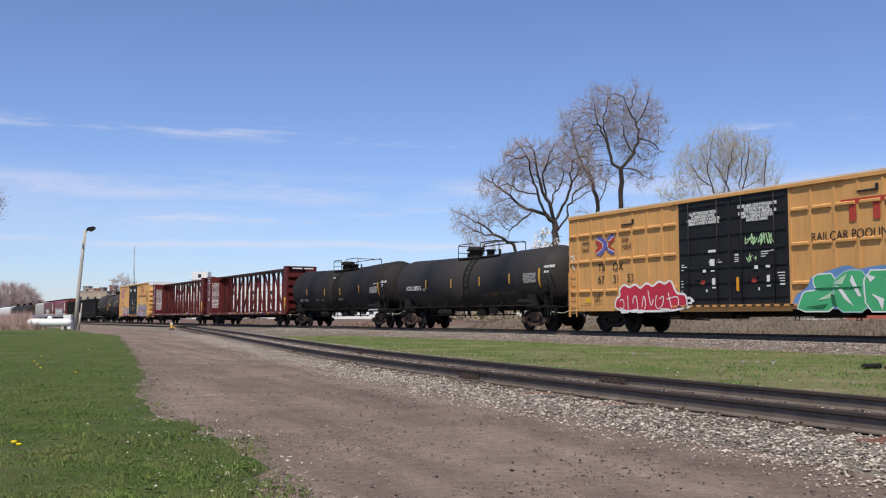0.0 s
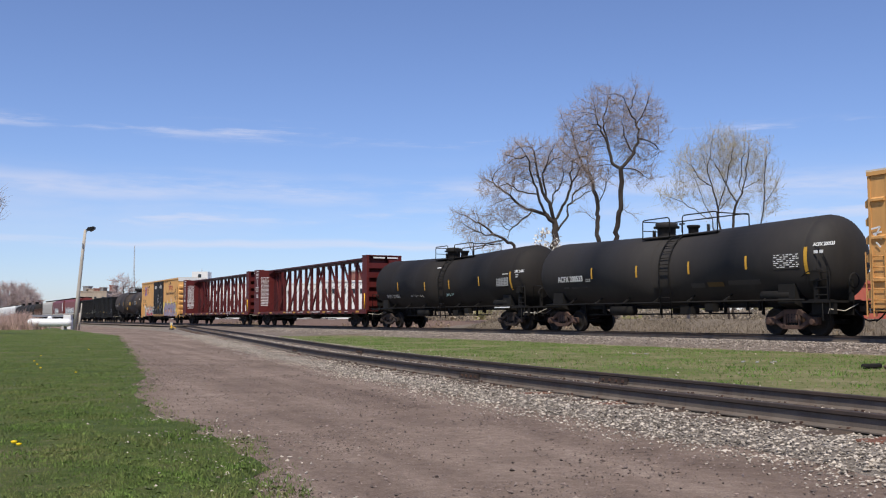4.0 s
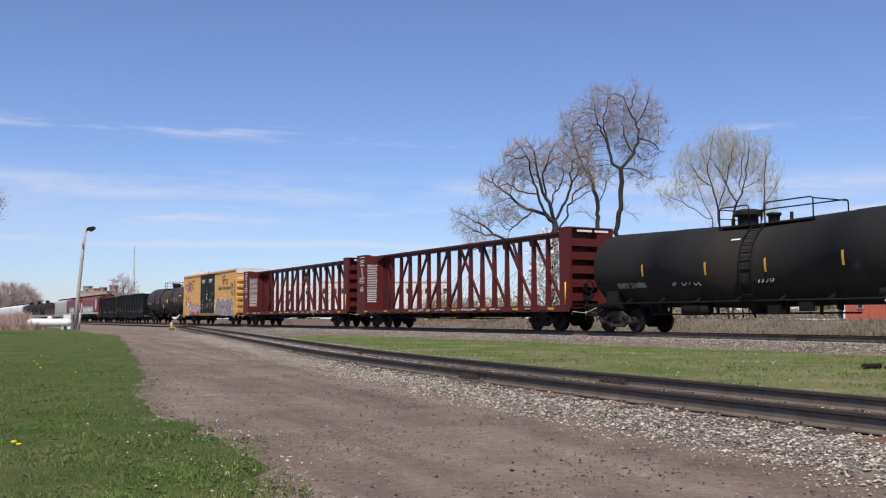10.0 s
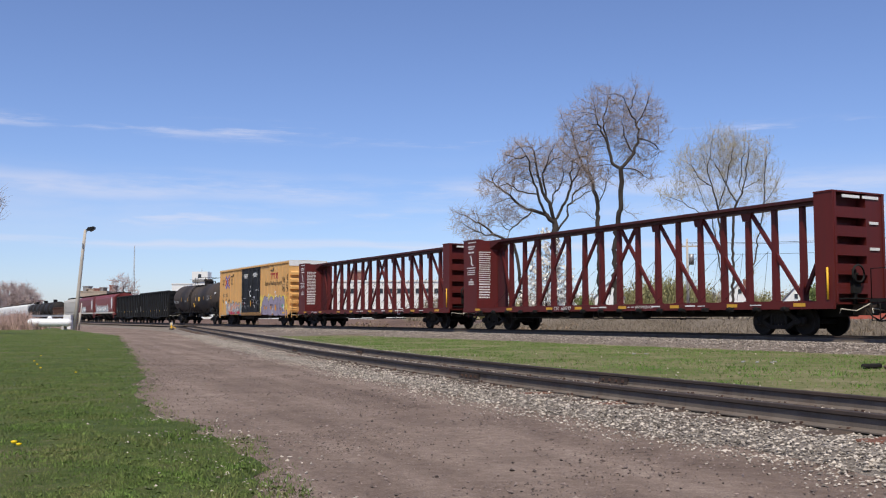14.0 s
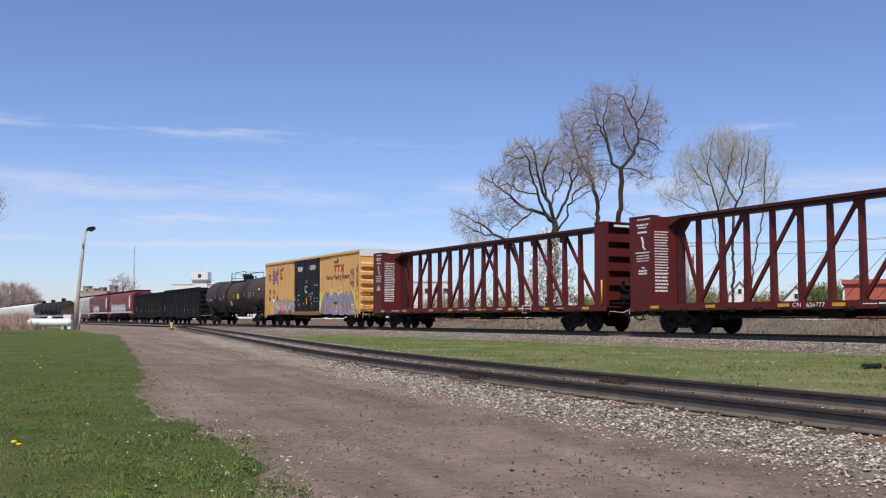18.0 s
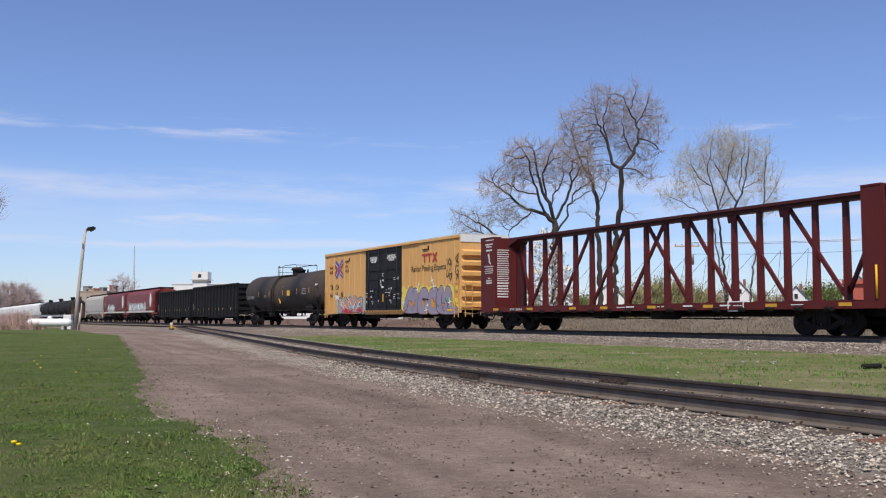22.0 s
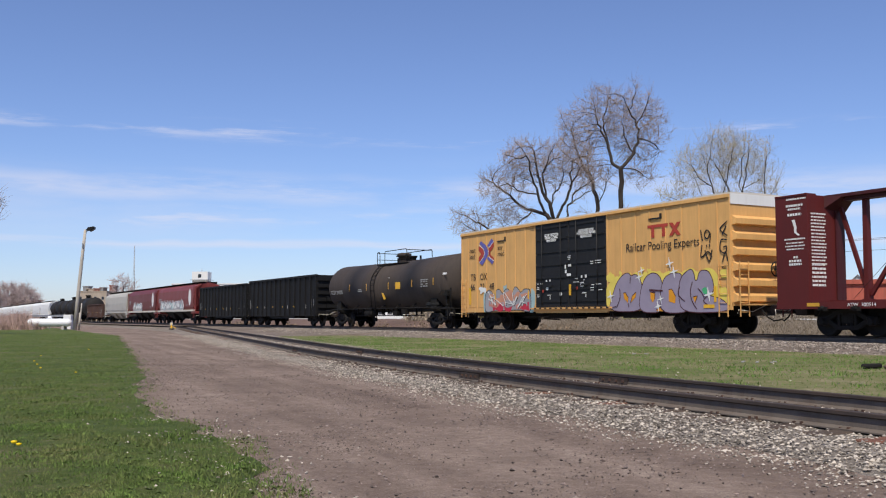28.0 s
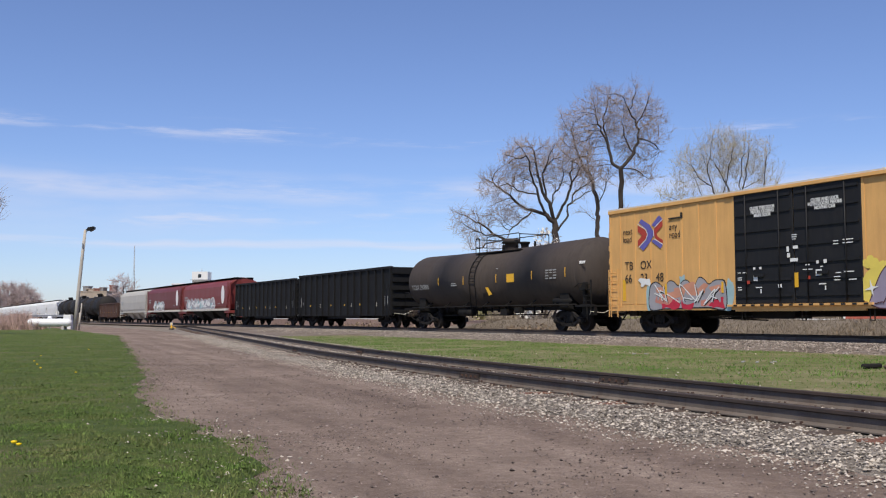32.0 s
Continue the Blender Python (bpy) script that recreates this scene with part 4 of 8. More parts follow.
    for x in steps(-2.6, 2.6, 13):
        bars(car, MARK_BLACK, -W - 0.105, [(x, x + 0.16, 0.975, 1.035)], "hazard_mark")
    bars(car, MARK_YELLOW, -W - 0.02, [(-8.6, -8.42, 1.25, 2.1)] if not old else [(-8.3, -7.9, 1.22, 1.42)], "reflector")
    for a, b in ((-5.85, 4.28), (5.2, 4.36)):
        part("card_holder", Mesh().box(a, a + 0.72, -W - 0.055, -W, b, b + 0.05).box(a + 0.64, a + 0.72, -W - 0.055, -W, b + 0.05, b + 0.2), MARK_BLACK, car)
    return car


def smooth(pts, closed=True, k=4):
    """Rounds a drawn line through its points."""
    n = len(pts)
    out = []
    for i in range(n if closed else n - 1):
        if closed:
            p0, p1, p2, p3 = pts[i - 1], pts[i], pts[(i + 1) % n], pts[(i + 2) % n]
        else:
            p0, p1, p2, p3 = pts[max(0, i - 1)], pts[i], pts[i + 1], pts[min(n - 1, i + 2)]
        for j in range(k):
            t = j / k
            out.append(tuple(0.5 * (2 * p1[c] + (p2[c] - p0[c]) * t + (2 * p0[c] - 5 * p1[c] + 4 * p2[c] - p3[c]) * t * t + (3 * p1[c] - p0[c] - 3 * p2[c] + p3[c]) * t ** 3) for c in (0, 1)))
    return out if closed else out + [pts[-1]]


def tag(parent, material, y, x0, x1, z0, z1, n, w, seed, lean=0.15):
    """A hand-drawn row of unreadable signs in thin spray lines."""
    r = random.Random(seed)
    lines = []
    dw, h = (x1 - x0) / n, z1 - z0
    for i in range(n):
        # a kinked hook that overlaps its neighbours, and a slash across it
        c = x0 + dw * (i + 0.5)
        pts = [(c + r.uniform(-0.95, 0.95) * dw, z0 + h * (r.uniform(0.0, 0.3) if (q + i) % 2 else r.uniform(0.6, 1.05))) for q in range(r.randint(3, 5))]
        lines.append(smooth([(p + lean * (q - z0), q) for p, q in pts], False, 4))
        if r.random() < 0.6:
            a, z = c + r.uniform(-0.3, 0.3) * dw, z0 + h * r.uniform(0.2, 0.7)
            lines.append([(a, z), (a + r.uniform(0.4, 1.0) * dw, z + r.uniform(-0.3, 0.4) * h)])
    return tagged(strokes(parent, material, y, lines, w, "graffiti_lines"), kind="stuff")


def outline(x0, x1, z0, z1, n, seed, g=0.0):
    """The outer edge of a row of sprayed letters: bumpy top, flat foot."""
    r = random.Random(seed)
    pts = [(x0 - g, z0 - g)]
    for i in range(n * 3 + 1):
        f = i / (n * 3)
        top = z1 - (0.22 if i % 3 == 0 else 0.0) * (z1 - z0) - r.uniform(0, 0.16) * (z1 - z0)
        pts.append((x0 + (x1 - x0) * f + (-g if i == 0 else g if i == n * 3 else 0), top + g))
    pts += [(x1 + g, z0 - g)] + [(x0 + (x1 - x0) * (1 - i / 5), z0 - g + r.uniform(-0.04, 0.04)) for i in range(1, 5)]
    return smooth(pts)


def piece(parent, y, x0, x1, z0, z1, n, base, edge, tones, white, seed, spots=16, w=0.035):
    """A wild sprayed piece: edged shape, clouds of other tones over it, and thin bright lines."""
    o = part("graffiti", Mesh().prism(outline(x0, x1, z0, z1, n, seed, 0.04), 'y', y, y - 0.001), edge, parent)
    part("fill", Mesh().prism(outline(x0, x1, z0, z1, n, seed), 'y', y - 0.0012, y - 0.002), base, o)
    r = random.Random(seed + 1)
    h = z1 - z0
    for i in range(spots):
        f = r.random()
        mt = tones[int(f * len(tones))]
        q = r.uniform(0.10, 0.22) * h
        cz = z0 + h * (0.12 + 0.55 * f) + r.uniform(-0.05, 0.05) * h
        part("spray_patch", Mesh().prism(smooth(blob(r.uniform(x0 + 0.35, x1 - 0.35), cz, q * r.uniform(1.0, 1.9), q, seed + i, 9, 0.9), True, 3), 'y', y - 0.0022 - 0.0002 * i, y - 0.0024 - 0.0002 * i), mt, o)
    tag(o, edge, y - 0.008, x0 + 0.12, x1 - 0.2, z0 + 0.04 * h, z1 - 0.22 * h, n, w, seed + 2)
    tag(o, white, y - 0.012, x0 + 0.06, x1 - 0.25, z0 + 0.06 * h, z1 - 0.16 * h, n, w, seed + 2)
    return o


def rounded(pts, times=2):
    """Cuts the corners of a closed outline, so that it never swells past its points."""
    for _ in range(times):
        out = []
        for (a, b), (c, d) in zip(pts, pts[1:] + pts[:1]):
            out += [(a + (c - a) * 0.22, b + (d - b) * 0.22), (a + (c - a) * 0.78, b + (d - b) * 0.78)]
        pts = out
    return pts


def widened(pts, g):
    """The same outline with an even border g outside it."""
    turn = sum(a * d - c * b for (a, b), (c, d) in zip(pts, pts[1:] + pts[:1]))
    k = g if turn > 0 else -g
    out = []
    for (a, b), (c, d), (e, f) in zip(pts[-1:] + pts[:-1], pts, pts[1:] + pts[:1]):
        x, z = e - a, f - b
        l = math.hypot(x, z) or 1.0
        out.append((c + k * z / l, d - k * x / l))
    return out


def bubble(parent, y, pts, fill, line, edge=0.05, round_off=True):
    """One sprayed letter shape: its fill over a wider outline."""
    pts = rounded(list(pts), 2 if round_off else 1)
    o = part("graffiti_letter", Mesh().prism(widened(pts, edge), 'y', y, y - 0.001), line, parent)
    part("fill", Mesh().prism(pts, 'y', y - 0.0012, y - 0.002), fill, o)
    return o



box_a = box_car("box_car", "weathered yellow box car with ribbed sides, black doors and graffiti", True)
yb = -1.588
CRIMSON = [(-6.24, 0.88), (-6.16, 1.33), (-5.88, 1.41), (-5.94, 1.70), (-5.66, 1.88), (-5.36, 1.72), (-5.0, 1.88), (-4.70, 1.66), (-4.34, 1.91), (-3.98, 1.72), (-3.62, 1.95), (-3.3, 1.80), (-2.98, 1.97), (-2.80, 1.60), (-2.62, 1.42), (-2.2, 1.43), (-2.14, 0.88)]
bubble(box_a, yb, CRIMSON, SPRAY_CRIMSON, MARK_WHITE, 0.085)
for k, line in enumerate(([(-5.46, 1.46), (-5.44, 0.95)], [(-5.15, 1.15), (-5.12, 1.36), (-4.95, 1.42), (-4.86, 0.92)], [(-4.62, 1.0), (-4.51, 1.42), (-4.40, 1.15), (-4.46, 0.92)], [(-4.25, 1.62), (-4.19, 1.35), (-4.07, 1.06), (-3.95, 1.3)],
                          [(-3.77, 1.44), (-3.84, 1.1), (-3.70, 0.94), (-3.45, 1.05), (-3.39, 1.39), (-3.6, 1.30)], [(-3.12, 1.52), (-2.95, 0.95)], [(-3.2, 1.28), (-2.62, 1.36), (-2.58, 1.0)], [(-5.95, 1.25), (-5.80, 1.32), (-5.68, 1.15), (-5.75, 0.95), (-5.95, 1.0)])):
    strokes(box_a, MARK_WHITE, yb - 0.004 - 0.0004 * k, [smooth(line, False, 3)], 0.038, "graffiti_line")
for k, (a, c) in enumerate(((-5.62, 0.82), (-5.1, 0.86), (-4.7, 0.84), (-3.3, 0.88))):
    flat(smooth(blob(a, c, 0.26, 0.06, k, 9, 0.6), True, 2), MARK_WHITE, box_a, yb - 0.009 - 0.0005 * k, "graffiti_edge", depth=0.0004)
for k, (a, c) in enumerate(((-1.98, 1.30), (-1.90, 1.12), (-2.02, 0.98), (-1.82, 1.22))):
    flat(smooth(blob(a, c, 0.10, 0.05, k + 3, 9, 0.7), True, 2), MARK_WHITE, box_a, -1.63 - 0.001 * k, "graffiti_spatter")
SKY_EDGE = [(2.62, 0.84), (2.85, 1.35), (3.32, 1.52), (3.45, 1.90), (4.18, 2.04), (4.8, 2.20), (5.2, 2.02), (5.78, 2.12), (6.5, 2.10), (7.2, 2.2), (7.9, 2.0), (8.3, 1.6), (8.35, 0.84)]
part("graffiti_cloud", Mesh().prism(rounded(SKY_EDGE), 'y', yb, yb - 0.001), SPRAY_SKY, box_a)
GREENS = ([(2.86, 0.80), (3.07, 1.21), (3.17, 1.40), (3.80, 1.43), (3.56, 1.60), (3.56, 1.92), (4.40, 1.93), (4.44, 0.80)], [(4.36, 0.78), (4.3, 1.70), (4.8, 2.02), (5.45, 1.96), (5.3, 1.45), (5.55, 0.78)], [(5.45, 0.78), (5.40, 1.97), (6.5, 1.95), (6.55, 1.4), (6.35, 0.78)], [(6.3, 0.78), (6.5, 1.96), (7.5, 2.0), (8.05, 1.5), (8.1, 0.78)])
for k, q in enumerate(GREENS):
    bubble(box_a, yb - 0.003 - 0.003 * k, q, SPRAY_GREEN, MARK_WHITE if k % 2 == 0 else SPRAY_AQUA, 0.045, False)
for k, (mt, q) in enumerate(((MARK_WHITE, ((4.37, 1.58), (4.60, 1.48), (5.02, 0.92), (4.70, 1.15))), (SPRAY_MINT, ((3.66, 1.12), (4.30, 1.40), (4.16, 1.18))), (SPRAY_MINT, ((4.27, 1.62), (4.82, 1.93), (4.62, 1.60))), (MARK_WHITE, ((4.98, 1.88), (5.30, 1.22), (5.18, 1.22), (4.90, 1.70))), (MARK_WHITE, ((5.62, 1.30), (6.06, 1.14), (6.0, 0.80), (5.85, 1.10))),
                             (SPRAY_DEEP, ((3.62, 1.52), (5.30, 1.52), (5.30, 1.46), (3.62, 1.46))), (SPRAY_DEEP, ((4.20, 1.32), (4.34, 1.28), (4.42, 0.90), (4.25, 1.0))), (SPRAY_MINT, ((6.1, 1.7), (6.9, 1.5), (6.3, 1.5))), (MARK_WHITE, ((6.9, 1.85), (7.15, 1.2), (6.8, 1.4))), (SPRAY_DEEP, ((3.2, 0.92), (4.1, 1.02), (3.9, 0.88))), (MARK_WHITE, ((5.46, 1.88), (5.80, 1.78), (5.62, 1.62))))):
    flat(q, mt, box_a, yb - 0.016 - 0.001 * k, "graffiti_shard", depth=0.0009)
tag(box_a, SPRAY_LIME, -1.625, 0.80, 1.95, 2.98, 3.42, 7, 0.03, 2)
tag(box_a, SPRAY_LIME, -1.625, 0.78, 1.18, 2.42, 2.74, 3, 0.022, 33)
tag(box_a, MARK_BLACK, -1.56, -7.6, -7.2, 1.2, 1.6, 2, 0.02, 8)
strokes(box_a, MARK_WHITE, -1.56, [[(-9.3, 3.2), (-9.0, 3.25), (-9.2, 2.95), (-8.95, 2.9)], [(-9.25, 3.05), (-8.95, 3.1)], [(-9.15, 2.8), (-9.0, 2.65)]], 0.05)

box_b = box_car("box_car", "bright yellow box car with black doors and lilac graffiti", False)
yb = -1.528
for i, (cx, cz, rx, rz) in enumerate(((-7.02, 1.30, 0.16, 0.42), (-6.9, 1.55, 0.22, 0.30), (-5.15, 1.90, 0.20, 0.30), (-2.95, 1.30, 0.26, 0.40), (-2.80, 1.55, 0.14, 0.30))):
    part("graffiti_cloud", Mesh().prism(smooth(blob(cx, cz, rx, rz, 50 + i, 10, 0.7)), 'y', yb - 0.0003 * i, yb - 0.001 - 0.0003 * i), SPRAY_AQUA, box_b)
part("graffiti_cloud", Mesh().prism(smooth(blob(-7.3, 1.95, 0.28, 0.17, 3, 11, 0.9)), 'y', yb - 0.002, yb - 0.003), MARK_WHITE, box_b)
piece(box_b, yb - 0.003, -6.95, -3.05, 0.93, 2.02, 5, SPRAY_ASH, MARK_BLACK, (SPRAY_CRIMSON, SPRAY_PINK, SPRAY_ASH, SPRAY_CORAL, SPRAY_CORAL), MARK_WHITE, 11, 30)
for a in (-6.1, -3.2):
    bars(box_b, MARK_YELLOW, yb - 0.02, [(a, a + 0.1, 1.45, 1.85)], "reflector")
yb = -1.527
rng = random.Random(12)
for i in range(30):
    cx = rng.uniform(2.55, 9.2)
    q = rng.uniform(0.05, 0.17)
    flat(smooth(blob(cx, rng.uniform(2.1, 2.55 if q < 0.11 else 2.3), q, q * rng.uniform(0.8, 1.1), i, 9, 0.2), True, 2), SPRAY_LEMON, box_b, yb - 0.0002 * i, "graffiti_spot", depth=0.0001)
HALO = [(2.44, 0.90), (2.46, 1.60), (2.7, 2.0), (3.1, 2.1), (3.5, 2.34), (4.1, 2.25), (4.75, 2.34), (5.0, 2.22), (5.4, 2.42), (5.9, 2.22), (6.2, 2.34), (6.7, 2.34), (7.0, 2.22), (7.5, 2.46), (7.8, 2.2), (8.3, 2.42), (8.78, 2.2), (8.95, 1.6), (9.2, 1.7), (9.34, 1.25), (9.36, 0.92)]
flat(rounded(HALO), SPRAY_LEMON, box_b, yb - 0.0065, "graffiti_cloud", depth=0.0008)
yb -= 0.008
SWOLLEN = ([(2.68, 0.86), (2.95, 1.46), (3.20, 1.95), (3.61, 2.30), (3.95, 2.36), (4.12, 2.20), (4.34, 2.30), (4.62, 2.15), (4.78, 1.75), (4.86, 0.84)],
           [(4.58, 0.80), (4.66, 1.58), (4.95, 2.15), (5.43, 2.32), (5.80, 2.15), (5.95, 1.75), (6.02, 0.80)],
           [(5.80, 0.78), (5.84, 1.68), (6.08, 2.12), (6.52, 2.25), (7.02, 2.2), (6.92, 1.74), (6.85, 1.47), (7.22, 1.22), (7.30, 0.78)],
           [(6.98, 0.78), (6.80, 1.45), (6.92, 2.07), (7.46, 2.38), (7.62, 2.2), (7.66, 1.92), (7.80, 1.92), (7.92, 2.28), (8.35, 2.26), (8.56, 1.9), (8.60, 1.55), (8.34, 1.36), (8.8, 1.28), (9.18, 1.12), (9.34, 0.80)])
for k, q in enumerate(SWOLLEN):
    bubble(box_b, yb - 0.0022 * k, q, SPRAY_LILAC, SPRAY_MAROON, 0.035)
for k, (a, c, r) in enumerate(((4.76, 2.42, 0.20), (4.60, 2.18, 0.24), (6.36, 2.62, 0.26), (6.58, 2.30, 0.26), (5.83, 1.3, 0.20), (5.68, 1.02, 0.24), (8.36, 1.42, 0.30), (2.85, 1.46, 0.26))):
    flat(star(a, c, r), MARK_WHITE, box_b, yb - 0.016 - 0.0004 * k, "graffiti_star")
for k, q in enumerate((((3.64, 1.56), (3.76, 1.60), (3.95, 1.38), (3.90, 1.18), (3.70, 1.34)), ((4.42, 1.60), (4.18, 1.44), (4.08, 1.18), (4.38, 1.40)), ((5.24, 1.58), (5.52, 1.52), (5.50, 1.30), (5.38, 1.18), (5.26, 1.32)), ((6.29, 1.64), (6.46, 1.66), (6.66, 1.38), (6.62, 1.12), (6.28, 1.20)), ((7.56, 1.34), (7.80, 1.38), (7.67, 1.12)), ((5.55, 0.86), (5.78, 1.0), (5.98, 0.82)))):
    flat(q, SPRAY_AMBER, box_b, yb - 0.014 - 0.0002 * k, "graffiti_spot", depth=0.0009)
    strokes(box_b, SPRAY_MAROON, yb - 0.017 - 0.0002 * k, [list(q[:3])], 0.025, "graffiti_line")
for k, line in enumerate(([(3.42, 1.75), (3.44, 1.40), (3.22, 1.0)], [(3.92, 1.16), (3.99, 1.0)], [(4.10, 2.2), (4.06, 1.95)], [(5.20, 1.66), (5.96, 1.60)], [(6.90, 1.74), (6.80, 1.45), (7.15, 1.18)], [(7.55, 1.90), (7.44, 1.54), (7.52, 1.2), (7.75, 0.9)], [(7.84, 1.64), (8.02, 1.48), (8.14, 1.30)], [(8.3, 1.36), (8.1, 1.2), (8.3, 1.05)], [(5.22, 1.64), (5.55, 1.56)], [(2.95, 1.0), (3.2, 1.05)])):
    strokes(box_b, SPRAY_MAROON, yb - 0.019 - 0.0003 * k, [smooth(line, False)], 0.032 if k != 3 else 0.06, "graffiti_line")
bars(box_b, MARK_YELLOW, yb - 0.022, [(8.62, 8.74, 1.14, 1.70)], "reflector")
bars(box_b, MARK_YELLOW, yb - 0.023, [(8.10, 8.64, 0.93, 1.06)], "notice_plate")
flat(smooth([(8.05, 1.62), (8.25, 1.66), (8.28, 1.44), (8.12, 1.46)]), SPRAY_GREEN, box_b, yb - 0.0215, "graffiti_spot", depth=0.0005)
for k, line in enumerate(([(8.0, 3.75), (8.08, 3.35)], [(8.45, 3.62), (8.30, 3.72), (8.18, 3.55), (8.32, 3.40), (8.48, 3.60), (8.44, 3.25)], [(8.05, 3.2), (8.0, 2.75), (8.35, 2.95), (8.55, 2.72)], [(8.2, 3.0), (8.4, 2.58), (8.55, 3.0)], [(8.28, 3.2), (8.3, 3.1)], [(8.42, 3.2), (8.44, 3.1)], [(9.30, 3.95), (8.95, 3.70), (9.30, 3.45)], [(9.25, 3.80), (9.05, 3.50)], [(9.28, 3.3), (9.0, 3.32), (8.95, 2.95), (9.2, 2.85), (9.25, 3.08), (9.1, 3.05)], [(9.05, 2.55), (9.2, 2.9), (9.3, 2.5), (9.26, 2.2)], [(9.0, 2.35), (9.3, 2.42)])):
    strokes(box_b, MARK_BLACK, -1.531 - 0.0005 * k, [smooth(line, False, 3)], 0.05, "graffiti_line")


# ---- tank cars ----
def tank_car(name, label, half, truck_half, paintwork, gear, far=False, centre_z=2.62, r=1.50, deck=(-1.6, 2.0, 0.85), manway_x=-0.35, valve_x=0.85, ladder_x=0.1, rail_up=0.62, sag=0.0):
    """A tank on a frame with dome platform, ladders, bolsters and trucks."""
    car = thing(name, label, "tank car", group="freight cars of the train")
    n = 20 if far else 48
    prof = [(-half, 0.0)]
    for i in range(1, 9):
        a = i / 8 * math.pi / 2
        prof.append((-half + 0.85 * (1 - math.cos(a)), r * math.sin(a)))
    prof += [(-half * 0.45, r + 0.0), (-half * 0.45, r + 0.012), (-0.05, r + 0.012), (-0.05, r), (half * 0.5, r), (half * 0.5, r + 0.012), (half - 0.86, r + 0.012)]
    for i in range(8, 0, -1):
        a = i / 8 * math.pi / 2
        prof.append((half - 0.85 * (1 - math.cos(a)), r * math.sin(a)))
    prof.append((half, 0.0))
    shell = Mesh().lathe([p for a, b in zip(prof, prof[1:]) for p in (a, ((a[0] + b[0]) / 2, (a[1] + b[1]) / 2))] + prof[-1:], n, 'x', (0, 0, centre_z))
    # the shell slopes down from both ends to the middle
    shell.v = [(x, y, z - sag * (1 - min(1.0, abs(x) / half))) for x, y, z in shell.v]
    part("tank", shell, paintwork, car, "riveted black tank shell")
    trucks = truck_half if isinstance(truck_half, tuple) else (-truck_half, truck_half)
    for e in (-1, 1):
        sill = Mesh()
        x0, x1 = sorted((e * (half - 3.1), e * (half + 0.15)))
        sill.box(x0, x1, -0.36, 0.36, 0.68, 1.04)
        x0, x1 = sorted((e * (half - 1.0), e * (half + 0.12)))
        sill.box(x0, x1, -1.38, 1.38, 1.06, 1.13)
        tx = trucks[(e + 1) // 2]
        x0, x1 = tx - 0.35, tx + 0.35
        sill.prism([(-1.3, 1.05), (-1.25, 1.7), (-0.9, 1.5), (0.9, 1.5), (1.25, 1.7), (1.3, 1.05), (0.5, 0.78), (-0.5, 0.78)], 'x', x0, x1)
        part("underframe", sill, UNDER_BLACK, car)
    if not far:
        for y in (-1.36, 1.36):
            part("side_rail", Mesh().tube([(-half + 0.9, y, 1.16), (half - 0.9, y, 1.16)], 0.03, 6), UNDER_BLACK, car)
        gear_m = Mesh().tube([(-half * 0.6, -0.7, 0.72), (half * 0.55, -0.8, 0.74)], 0.03, 6).lathe([(-0.8, 0), (-0.8, 0.2), (0.5, 0.2), (0.5, 0)], 12, 'x', (-2.2, -0.9, 0.88)).box(1.2, 1.8, -1.1, -0.7, 0.72, 1.0).box(2.6, 3.0, -1.2, -0.9, 0.8, 1.1)
        gear_m.lathe([(0.7, 0), (0.7, 0.22), (1.2, 0.26)], 12, 'z', (-0.1, 0, 0))
        part("brake_gear", gear_m, UNDER_BLACK, car)
        for x in steps(-half + 2.6, half - 2.6, 6):
            part("rail_bracket", Mesh().beam((x, -1.36, 1.16), (x + 0.1, -0.95, 1.45), 0.06, 0.06), UNDER_BLACK, car)
        # one dark box stands in for the pipe fringe and the centre sill's shadow
        part("belly_pipe", Mesh().box(-half + 2.4, half - 2.4, -0.55, 0.55, centre_z - r - 0.12, centre_z - r + 0.06), UNDER_BLACK, car, "dark box for piping and centre sill shadow under the belly")
        rg = random.Random(int(half * 100))
        for i in range(16):
            x = rg.uniform(-half + 2.6, half - 2.6)
            part("hanger", Mesh().box(x - 0.03, x + 0.03, -0.75, -0.65, 0.92 - rg.uniform(0.05, 0.25), 1.15), UNDER_BLACK, car)
        part("air_reservoir", Mesh().lathe([(half - 2.9, 0), (half - 2.8, 0.16), (half - 1.6, 0.16), (half - 1.5, 0)], 12, 'x', (0, -1.15, 1.32)), UNDER_BLACK, car)
        part("cabinet", Mesh().box(half - 0.75, half + 0.1, -1.2, -1.05, 0.7, 1.06), UNDER_BLACK, car)
    top = centre_z + r - sag * 0.85
    centre_z -= sag * 0.85
    # dome, its platform and the guard rails
    part("manway", Mesh().lathe([(top - 0.15, 0.36), (top + 0.32, 0.36), (top + 0.34, 0.44), (top + 0.50, 0.44), (top + 0.54, 0.30), (top + 0.56, 0.0)], 16, 'z', (manway_x, 0, 0)), paintwork, car)
    for prof_, x_, y_, k_ in (([(top - 0.1, 0.2), (top + 0.18, 0.2), (top + 0.22, 0.26), (top + 0.3, 0.26), (top + 0.31, 0)], valve_x, 0, 12), ([(top - 0.1, 0.06), (top + 0.3, 0.06), (top + 0.3, 0)], valve_x + 0.6, 0.2, 8), ([(top - 0.1, 0.07), (top + 0.26, 0.07), (top + 0.26, 0)], manway_x - 0.62, -0.1, 8)):
        part("valve", Mesh().lathe(prof_, k_, 'z', (x_, y_, 0)), UNDER_BLACK, car)
